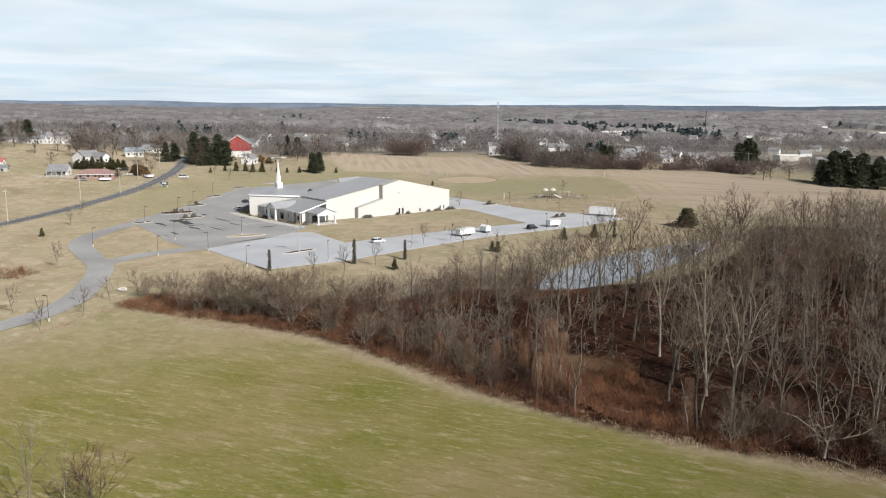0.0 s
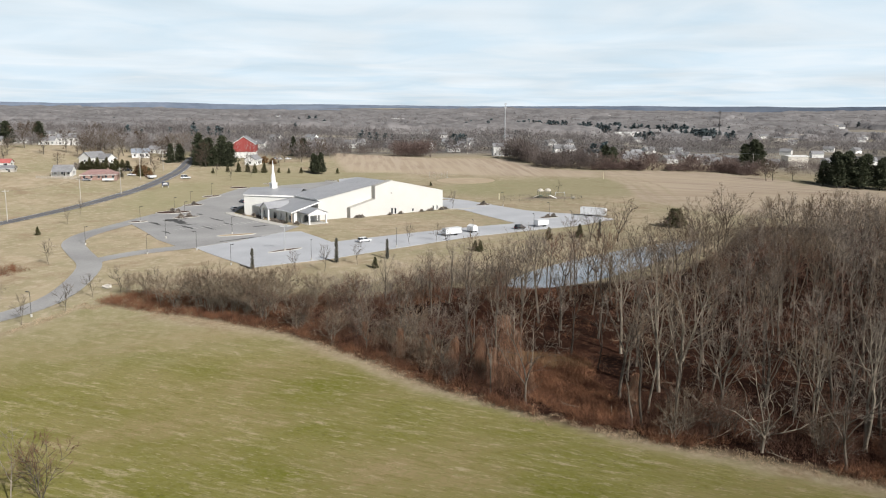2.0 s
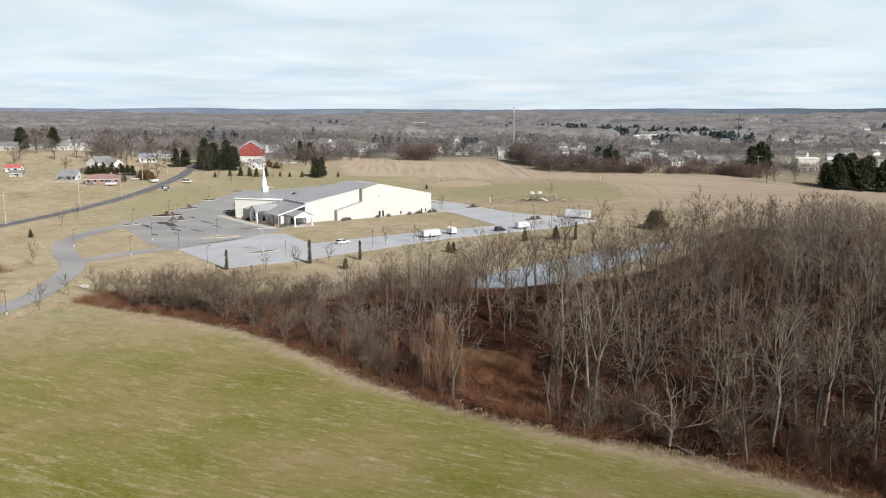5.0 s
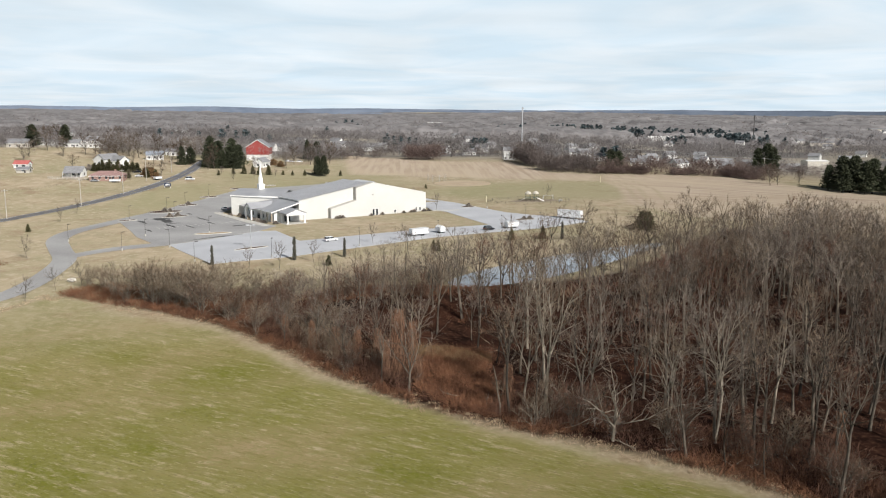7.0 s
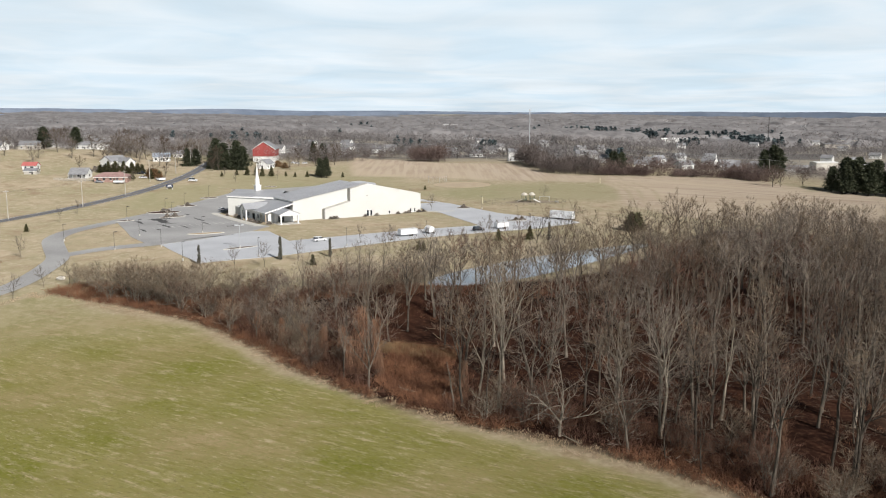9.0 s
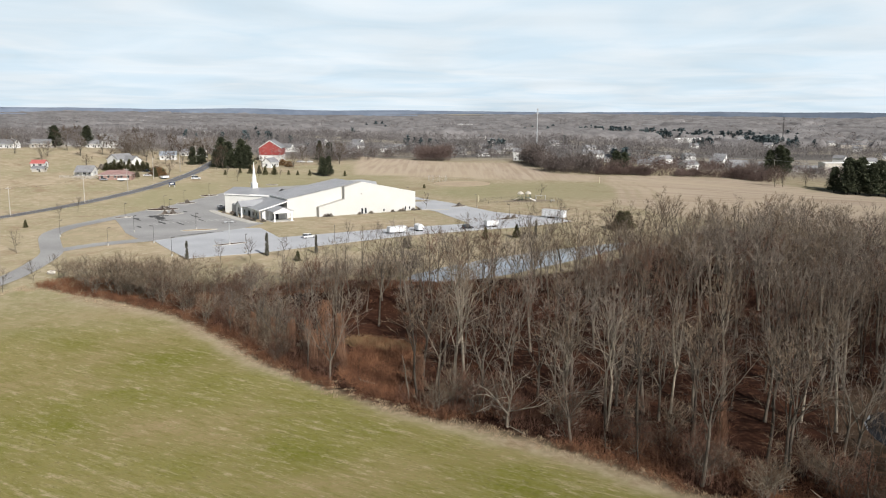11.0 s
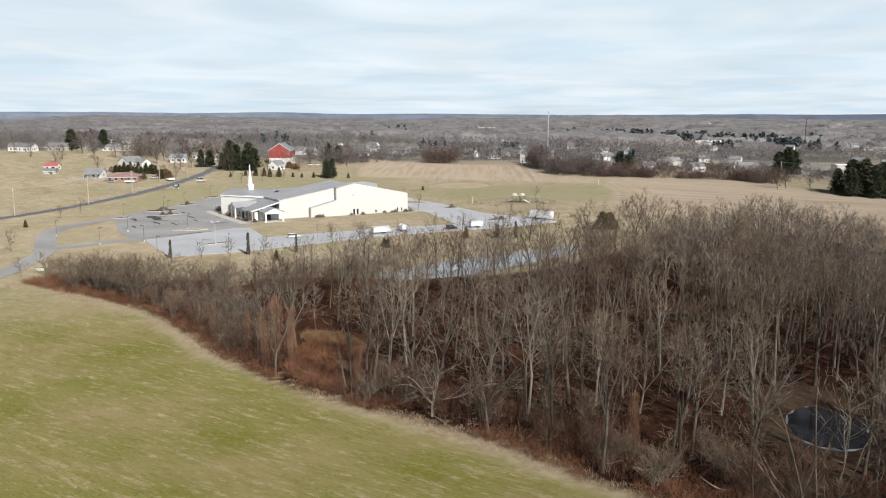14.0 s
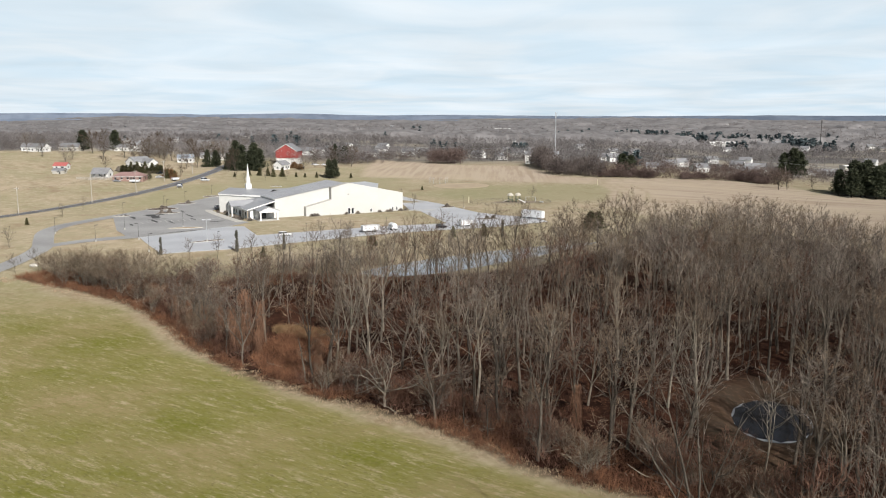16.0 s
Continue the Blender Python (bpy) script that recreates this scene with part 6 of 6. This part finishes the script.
for x, y, s in [(-166, 455, 1.25), (-170, 458, 1.15), (-162, 452, 0.8), (-119, 548, 1.0), (-112, 541, 0.9), (-160, 448, 0.6), (-190, 452, 0.5)]:
    plant(RUST, x, y, s, rnd.uniform(0, 360))
for i in range(10):
    plant(CEDAR_T, -205 + 2.6 * i + rnd.uniform(-0.5, 0.5), 466 + 0.4 * i + rnd.uniform(-1, 1), rnd.uniform(0.7, 0.95), rnd.uniform(0, 360), wide=1.7)
for x, y, s in [(-146, 506, 0.8), (-176, 540, 0.85), (-176, 512, 0.75), (-186, 548, 0.8), (-212, 545, 0.9), (-222, 552, 0.85), (-228, 520, 0.75), (-252, 600, 0.95), (-285, 560, 0.9), (-250, 545, 0.8), (-178, 560, 0.8), (-148, 500, 0.45)]:
    plant(VILLAGE[rnd.randrange(2)], x, y, s * 1.1, rnd.uniform(0, 360))
for x, y, s in [(-206, 522, 0.8), (-216, 514, 0.7), (-188, 512, 0.65), (-178, 500, 0.6), (-240, 540, 0.85), (-230, 560, 0.8), (-186, 562, 0.85), (-174, 545, 0.7), (-108, 562, 0.8), (-106, 532, 0.65), (-120, 508, 0.55), (-226, 480, 0.5), (-172, 440, 0.35), (-163, 462, 0.4), (-258, 530, 0.8)]:
    plant(VILLAGE[rnd.randrange(2)], x, y, s * 0.95, rnd.uniform(0, 360))
for x, y, s, k in [(-218, 522, 0.95, 5), (-268, 500, 0.7, 7), (-300, 520, 0.65, 5), (-180, 588, 0.9, 5), (-168, 600, 0.85, 5), (-330, 545, 0.8, 5), (-300, 600, 0.95, 0)]:
    plant(VILLAGE[k % 2], x, y, s * 1.05, rnd.uniform(0, 360), wide=1.1)
for x, y, s in [(-198, 474, 0.8), (-203, 476, 0.85), (-193, 474, 0.85), (-188, 472, 0.8), (-208, 470, 0.75), (-212, 473, 0.7)]:
    plant(BUSH, x, y, s * 2.6, rnd.uniform(0, 360))
plant(CEDAR_T, 90, 313, 1.2, 10, wide=1.9)
plant(CEDAR_T, 93, 317, 1.1, 100, wide=1.9)
for x, y, s in [(-55.8, 237, 0.95), (-31.9, 245.5, 1.15), (-16.7, 251, 0.95), (56.7, 287.5, 1.0)]:
    plant(ARBOR, x, y, s, rnd.uniform(0, 360))


def church_xy(s, d):
    p = CH @ Vector((s, d, 0))
    return p.x, p.y


for s, d in [(2.2, -1.2), (3.6, -1.2), (5.0, -1.2), (19.4, -1.2), (25.2, -1.2), (36.5, -1.2), (40.5, -1.2), (42.2, -1.2), (47.8, -1.2), (50.5, -1), (-29, 30), (-29, 26), (-29, 22), (-29.5, 12), (-29.5, 9), (-29.5, 6), (-29.5, 3), (-27, -3), (-31.5, 34)]:
    x, y = church_xy(s, d)
    plant(BUSH, x, y, rnd.uniform(0.55, 0.8), rnd.uniform(0, 360), wide=1.4)
for x, y in [(-117, 352), (-113.5, 349), (-105, 336.5), (-108, 335), (45, 341), (47.5, 342), (20, 383), (-114, 373)]:
    plant(BUSH, x, y, rnd.uniform(0.8, 1.1), rnd.uniform(0, 360), 0, 1.2)
x, y = church_xy(-28.8, 1.5)
plant(ARBOR, x, y, 0.7, 0)


# ---- brush, dry grass, far woods ----
def scatter(n, box, test, fn, seed):
    rnd = random.Random(seed)
    b = Build()
    made = 0
    for _ in range(n * 40):
        x, y = rnd.uniform(box[0], box[1]), rnd.uniform(box[2], box[3])
        if test(x, y, rnd):
            fn(b, x, y, rnd)
            made += 1
            if made >= n:
                break
    return b


def brush_clump(b, x, y, rnd):
    z = ground_z(x, y)
    h = rnd.uniform(0.8, 2.0)
    for _ in range(34):
        az, up = rnd.uniform(0, 6.28), radians(rnd.uniform(10, 85))
        p = Vector((x + rnd.gauss(0, 0.6), y + rnd.gauss(0, 0.6), z + rnd.uniform(-0.1, 0.6 * h)))
        b.sliver(p, spread_dir(rnd, up, az), h * rnd.uniform(0.4, 0.9), rnd.uniform(0.03, 0.07), rnd)


def thicket_clump(b, x, y, rnd):
    z = ground_z(x, y)
    h = rnd.uniform(2.2, 5.0)
    for _ in range(46):
        p = Vector((x + rnd.gauss(0, 0.9), y + rnd.gauss(0, 0.9), z + rnd.uniform(-0.1, 0.62 * h)))
        b.sliver(p, spread_dir(rnd, radians(rnd.uniform(35, 88)), rnd.uniform(0, 6.28)), h * rnd.uniform(0.25, 0.5), rnd.uniform(0.03, 0.075), rnd)


def straw_clump(b, x, y, rnd):
    z = ground_z(x, y)
    for _ in range(14):
        p = Vector((x + rnd.gauss(0, 0.35), y + rnd.gauss(0, 0.35), z - 0.05))
        b.sliver(p, spread_dir(rnd, radians(rnd.uniform(50, 88)), rnd.uniform(0, 6.28)), rnd.uniform(0.2, 0.6), rnd.uniform(0.04, 0.09), rnd)


def tall_clump(b, x, y, rnd):
    z = ground_z(x, y)
    for _ in range(16):
        p = Vector((x + rnd.gauss(0, 0.4), y + rnd.gauss(0, 0.4), z - 0.05))
        b.sliver(p, spread_dir(rnd, radians(rnd.uniform(62, 88)), rnd.uniform(0, 6.28)), rnd.uniform(1.0, 2.0), rnd.uniform(0.05, 0.10), rnd)


def vine_veil(b, x, y, rnd, h):
    z = ground_z(x, y)
    for _ in range(int(120 * h)):
        t = rnd.random()
        r = 0.15 * h * (1 - 0.3 * t) * rnd.uniform(0.2, 1)
        az = rnd.uniform(0, 6.28)
        p = Vector((x + r * math.cos(az), y + r * math.sin(az), z + h * t))
        b.sliver(p, Vector((rnd.uniform(-0.3, 0.3), rnd.uniform(-0.3, 0.3), -1)).normalized(), rnd.uniform(0.8, 2.2), rnd.uniform(0.03, 0.07), rnd)


def edge_test(depth, power):
    def f(x, y, rnd):
        d = rim(x, y, WOODS)
        return -1.5 < d < depth and y < 215 and rnd.random() < (1 - max(0, d) / depth) ** power and noise.noise((x * 0.08, y * 0.08, 2)) > -0.25
    return f


single("brambles", scatter(3300, (-75, 125, 85, 212), edge_test(16, 0.8), brush_clump, 21), BRUSH, "reddish-brown bramble thicket along the wood edge", "undergrowth", "stuff")
single("opening_brambles", scatter(1000, (8, 40, 122, 172), lambda x, y, r: rim(x, y, OPENING) > 0, brush_clump, 29), BRUSH, "rust-red brambles in an opening of the wood", "undergrowth", "stuff")
single("tall_grass", scatter(420, (8, 36, 148, 172), lambda x, y, r: rim(x, y, blob(22, 161, 9, 3.5, -0.3)) > 0, tall_clump, 30), GOLD_GRASS, "tall tan dry grass in an opening of the wood", "grass", "stuff")
single("scrub", scatter(900, (-96, -40, 190, 222), lambda x, y, r: rim(x, y, [(-90, 207), (-60, 192), (-45, 190), (-40, 200), (-60, 210), (-80, 217)]) > 0, brush_clump, 22), BRUSH, "dark red-brown scrub by the drive", "undergrowth", "stuff")
single("meadow_scrub", scatter(250, (-165, -118, 218, 250), lambda x, y, r: rim(x, y, blob(-142, 234, 20, 9, 0.2)) > 0, brush_clump, 27), BRUSH, "dark red-brown scrub in a damp hollow", "undergrowth", "stuff")
single("edge_grass", scatter(1200, (-100, 100, 85, 212), lambda x, y, r: -3.4 < rim(x, y, CROP) + 2.2 * noise.noise((x * 0.2, y * 0.2, 1)) < 0.6, straw_clump, 23), STRAW, "pale dry grass along the field edge", "grass", "stuff")
single("wood_floor_scrub", scatter(700, (-20, 200, 90, 240), lambda x, y, r: rim(x, y, WOODS) > 8 and pond2_r(x, y) > 1.4 and r.random() < 0.6, brush_clump, 24), BRUSH, "brown scrub under the trees", "undergrowth", "stuff")
single("thicket", scatter(650, (-60, 140, 85, 212), lambda x, y, r: 1.0 < rim(x, y, WOODS) < 13 and y < 205 and noise.noise((x * 0.06, y * 0.06, 12)) > -0.1 and pond2_r(x, y) > 1.5 and rim(x, y, OPENING) < 0, thicket_clump, 28), TWIG_RUST, "brown thicket of saplings and briars under the edge trees", "undergrowth", "stuff")
PONDSIDE = [(-40, 208), (-22, 214), (-2, 226), (16, 234), (36, 240), (46, 236), (40, 224), (20, 214), (-6, 208), (-25, 202)]


def shrub_clump(b, x, y, rnd):
    z, h = ground_z(x, y), rnd.uniform(3.5, 7.5)
    for _ in range(90):
        t = rnd.random() ** 0.7
        p = Vector((x + rnd.gauss(0, 0.16 * h * (0.4 + t)), y + rnd.gauss(0, 0.16 * h * (0.4 + t)), z + 0.8 * h * t))
        b.sliver(p, spread_dir(rnd, radians(rnd.uniform(30, 88)), rnd.uniform(0, 6.28)), h * rnd.uniform(0.12, 0.28), rnd.uniform(0.03, 0.06), rnd)


single("pond_brush", scatter(230, (-45, 50, 195, 245), lambda x, y, r: rim(x, y, PONDSIDE) > 0 and pond_r(x, y) > 1.1, shrub_clump, 41), TWIG_GREY, "soft grey-brown brush of bare shrubs beside the pond", "undergrowth", "stuff")
single("edge_brush", scatter(110, (-62, 20, 150, 212), lambda x, y, r: 1 < rim(x, y, WOODS) < 14 and math.hypot(x - GAP[0], y - GAP[1]) > 9 and noise.noise((x * 0.07, y * 0.07, 31)) > 0, shrub_clump, 42), TWIG_TAN, "tan-brown bare shrubs at the end of the wood", "undergrowth", "stuff")
single("reeds", scatter(160, (-40, -5, 190, 212), lambda x, y, r: math.hypot((x + 24.5) / 2, y - 203) < 3.5, straw_clump, 43), STRAW, "patch of pale dry reeds at the wood end", "grass", "stuff")
b = Build()
r24 = random.Random(24)
for x, y, h in [(12.4, 148, 14), (15, 150, 11), (10, 147, 8), (3, 155, 8), (-8, 162, 7), (17, 144, 6), (8, 151, 9), (-16, 170, 6), (85.6, 116.6, 8), (-2, 158, 7), (34, 134, 8)]:
    vine_veil(b, x, y, r24, h)
single("dry_vines", b, VINE, "dry brown vines hanging over edge trees", "vines", "stuff")


def far_tree(b, x, y, h, n, w, rnd):
    """A distant bare tree: a stem and a dome of short upswept blades."""
    z = ground_z(x, y)
    b.tube([(x, y, z - 0.5), (x + rnd.uniform(-0.5, 0.5), y, z + h * 0.75)], [0.008 * h, 0.03], 3, False)
    wide = rnd.uniform(0.28, 0.44)
    for _ in range(n):
        u = spread_dir(rnd, math.asin(rnd.uniform(-0.75, 1)), rnd.uniform(0, 6.28)) * rnd.uniform(0.35, 1) ** 0.6
        p = Vector((x + u.x * wide * h * 0.8, y + u.y * wide * h * 0.8, z + h * (0.46 + 0.4 * u.z)))
        d = (Vector((u.x, u.y, u.z + 0.35)) + Vector((rnd.uniform(-0.5, 0.5), rnd.uniform(-0.5, 0.5), rnd.uniform(-0.3, 0.3)))).normalized()
        b.sliver(p, d, h * rnd.uniform(0.08, 0.19), w * rnd.uniform(0.7, 1.3), rnd)


rh = random.Random(77)
FAR_SPOTS = []
for i in range(150):
    y = 740 + 2300 * rh.random() ** 1.5
    FAR_SPOTS.append((rh.uniform(-0.62, 0.68) * y, y, rh.uniform(-40, 40)))
FAR_SHEDS = [(560, 1350, 5), (900, 1900, 0), (380, 2300, 5), (-300, 2500, 8), (120, 2700, 0), (700, 2300, 10), (640, 1500, 10), (-520, 1800, 4), (240, 1750, -6), (815, 1480, 12), (730, 1260, -4), (1010, 1760, 6), (1120, 2300, 0), (330, 1480, 8), (150, 2080, 0), (-120, 2150, 5), (520, 2680, 0), (860, 2650, 8), (-760, 2250, 4)]
HOUSE_SPOTS = [(x, y) for x, y, d in FAR_SPOTS if y < 1400] + [(-157, 608), (-147, 608), (-137, 608), (-130, 575), (-294, 648), (-197, 530), (-200, 588), (-270, 590), (-300, 780), (97, 588), (141, 606), (177, 640), (220, 664), (260, 700), (302, 765), (-122, 785), (-90, 890), (44, 660), (54, 660), (64, 660), (322, 748), (-323, 590), (-338, 572), (-352, 580), (-304, 634)]


def hides(x, y):
    """True just in front of a house, where the gardens are open."""
    return any(abs(x - cx - (y - cy) * cx / cy) < 10 and -52 < y - cy < 8 for cx, cy in HOUSE_SPOTS)


def hedge(name, lines, n, hmin, hmax, depth, seed, material, label):
    rnd = random.Random(seed)
    b = Build()
    for _ in range(n):
        (ax, ay), (bx, by) = rnd.choice(lines)
        t = rnd.random()
        x, y = ax + (bx - ax) * t + rnd.gauss(0, 2), ay + (by - ay) * t + rnd.uniform(0, depth)
        v = noise.noise((x * 0.045, y * 0.045, seed))
        if (v < -0.22 and rnd.random() < 0.75) or (hides(x, y) and rnd.random() < (0.85 if x < 0 else 0.35)):
            continue
        far_tree(b, x, y, rnd.uniform(hmin, hmax) * (0.85 + 0.5 * v), 90, 0.25, rnd)
        if rnd.random() < 0.6:
            far_tree(b, x + rnd.uniform(-3, 3), y - rnd.uniform(0, 3), rnd.uniform(2.2, 4.5), 26, 0.2, rnd)
    return single(name, b, material, label, "trees", "stuff")


hedge("hedgerow", [((48, 622), (68, 542)), ((68, 540), (100, 527))], 430, 6, 18, 38, 31, HEDGE_TWIG, "bare brown hedgerow trees beyond the stubble field")
hedge("field_hedge", [((98, 527), (133, 541)), ((133, 541), (193, 567)), ((193, 567), (214, 550))], 560, 3, 8, 10, 36, HEDGE_RED, "low brown hedge of briars along the stubble field")
hedge("hedge_trees", [((100, 545), (150, 570)), ((150, 575), (215, 590)), ((205, 575), (225, 560)), ((120, 620), (240, 640))], 330, 6, 12, 30, 37, HEDGE_RED, "bare trees between the hedge and the houses")
hedge("field_copse", [((-38, 632), (-9, 627)), ((-36, 640), (-14, 636))], 110, 10, 16, 30, 32, HEDGE_RED, "copse of bare brown trees at the field corner")
hedge("far_hedgerow", [((-90, 720), (40, 690)), ((240, 640), (420, 600)), ((-420, 620), (-220, 640)), ((-110, 600), (-60, 660))], 260, 8, 14, 40, 33, HEDGE_TWIG, "bare trees along far field edges")
hedge("roadside_trees", [((212, 592), (335, 600)), ((230, 640), (345, 640)), ((240, 690), (360, 690))], 190, 7, 13, 30, 35, HEDGE_TWIG, "bare trees between the houses beyond the pines")
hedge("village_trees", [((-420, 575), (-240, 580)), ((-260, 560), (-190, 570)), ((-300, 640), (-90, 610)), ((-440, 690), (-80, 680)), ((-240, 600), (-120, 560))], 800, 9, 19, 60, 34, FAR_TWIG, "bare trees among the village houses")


def far_woods(name, y0, y1, n, h, blades, w, seed, material):
    rnd = random.Random(seed)
    b = Build()
    for _ in range(n):
        y = y0 + (y1 - y0) * rnd.random() ** 1.3
        x = rnd.uniform(-0.85, 0.85) * y
        if noise.noise((x * 0.004, y * 0.003, 7)) > (0.3 if y < 2000 else 0.42) or (y < 1400 and hides(x, y)):
            continue
        far_tree(b, x, y, h * rnd.uniform(0.7, 1.2), blades, w * (0.6 + 0.4 * y / y1), rnd)
    return single(name, b, material, "bare winter woodland, hazed grey-brown, stretching to the horizon", "woodland", "stuff")


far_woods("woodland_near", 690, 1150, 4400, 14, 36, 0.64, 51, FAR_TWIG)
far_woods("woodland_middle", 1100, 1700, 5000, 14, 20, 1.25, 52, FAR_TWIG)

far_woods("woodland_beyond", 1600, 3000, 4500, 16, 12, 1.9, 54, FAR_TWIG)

CLEARINGS = [(x, y, 16 + y * 0.016) for x, y, d in FAR_SPOTS if y > 1300] + [(x, y, 45 + y * 0.02) for x, y, d in FAR_SHEDS]


def canopy():
    """Tops of the far woods as one rolling, bumpy sheet with clearings."""
    rnd = random.Random(53)
    b = Build()
    rows, cols, y = 104, 300, 1350.0
    for j in range(rows):
        for i in range(cols + 1):
            x = (-0.85 + 1.7 * i / cols) * y + rnd.uniform(-3, 3)
            yy = y + rnd.uniform(-0.004, 0.004) * y
            open_land = noise.noise((x * 0.004, yy * 0.003, 7)) > 0.36 or any(abs(x - cx) < r * 0.55 and -1.6 * r < yy - cy < 0.5 * r for cx, cy, r in CLEARINGS)
            top = -4 if open_land or j == 0 else 10 + 4 * noise.noise((x / 60, yy / 60, 1)) + 5 * noise.noise((x / 300, yy / 420, 4)) + rnd.uniform(-3.2, 3.2)
            b.v.append((x, yy, ground_z(x, yy) + top))
        y *= 1.0095
    for j in range(rows - 1):
        for i in range(cols):
            k = j * (cols + 1) + i
            b.f.append((k, k + 1, k + cols + 2, k + cols + 1))
    return single("woodland_far", b, CANOPY, "bare winter woodland, hazed grey-brown, stretching to the horizon", "woodland", "stuff", smooth_shade=True)


canopy()
b = Build()
for row, (rad, top) in enumerate(((3900, 35), (4250, 48), (4600, 56))):
    k0, n = len(b.v), 240
    for i in range(n + 1):
        a = -1.1 + 2.2 * i / n
        x, yy = rad * math.sin(a), rad * math.cos(a)
        z = top + 6 * noise.noise((x / 420, row * 3.1, 0)) + 2.5 * noise.noise((x / 90, row, 5)) + (6 + 3 * row) * smooth(100, 2400, -x) - 5
        b.v.extend([(x, yy, -40), (x, yy, z), (x * 1.03, yy * 1.03, z - 8)])
    for i in range(n):
        a = k0 + 3 * i
        b.f.append((a, a + 3, a + 4, a + 1))
        b.f.append((a + 1, a + 4, a + 5, a + 2))
single("far_hills", b, FAR_HILL, "low wooded hills tinted haze-blue on the horizon", "backdrop", "structure")


def far_evergreens():
    rnd = random.Random(61)
    b = Build()
    groves = [(442, 1385, 24, 14, 34), (470, 1335, 18, 12, 12), (434, 1570, 45, 20, 24), (330, 1540, 45, 20, 22), (328, 1350, 9, 8, 6), (175, 1720, 30, 20, 14), (228, 1730, 30, 20, 12), (285, 1650, 30, 20, 10), (350, 1700, 60, 30, 18), (-260, 931, 24, 14, 8), (-309, 1929, 12, 10, 4), (-152, 735, 5, 5, 2), (128, 655, 4, 3, 4), (20, 900, 16, 10, 7), (-90, 1000, 18, 12, 6)]
    picks = [(gx + 0.7 * rnd.gauss(0, sx), gy + 0.7 * rnd.gauss(0, sy)) for gx, gy, sx, sy, k in groves for _ in range(k)]
    for _ in range(70):
        y = rnd.uniform(900, 1900)
        x = rnd.uniform(-0.6, 0.75) * y
        if noise.noise((x * 0.006, y * 0.004, 3)) > 0.1:
            picks.append((x, y))
    for x, y in picks:
        z, h = ground_z(x, y), rnd.uniform(9, 14) + (4 if y > 1350 else 0)
        for _ in range(40):
            t = rnd.uniform(0.1, 1)
            p = Vector((x, y, z + h * t))
            r = 0.48 * h * (1 - t * 0.7)
            d = spread_dir(rnd, radians(rnd.uniform(-20, 40)), rnd.uniform(0, 6.28))
            b.sliver(p, d, r * 1.2 + 0.6, 0.26 * h, rnd)
    return single("far_evergreens", b, NEEDLE_FAR, "scattered dark, haze-tinted evergreens in the far woods", "woodland", "stuff")


far_evergreens()
FAR_HOUSE = house("house", "small white house far off among bare trees", 13, 9, 4.5, 3, SIDING, SHINGLE, at(-430, 900, 10), 3, detail=False)
for x, y, d in FAR_SPOTS:
    copy_thing(FAR_HOUSE, at(x, y, d))
FAR_SHED = house("warehouse", "long tan low building far off", 40, 18, 5, 2, SIDING_TAN, SHINGLE, at(*FAR_SHEDS[0]), 3, detail=False)
for x, y, d in FAR_SHEDS[1:9]:
    copy_thing(FAR_SHED, at(x, y, d))
FAR_HALL = house("warehouse", "long white low building with a pale roof far off", 46, 20, 6, 2, SIDING, TRIM, at(*FAR_SHEDS[9]), 3, detail=False)
for x, y, d in FAR_SHEDS[10:]:
    copy_thing(FAR_HALL, at(x, y, d))
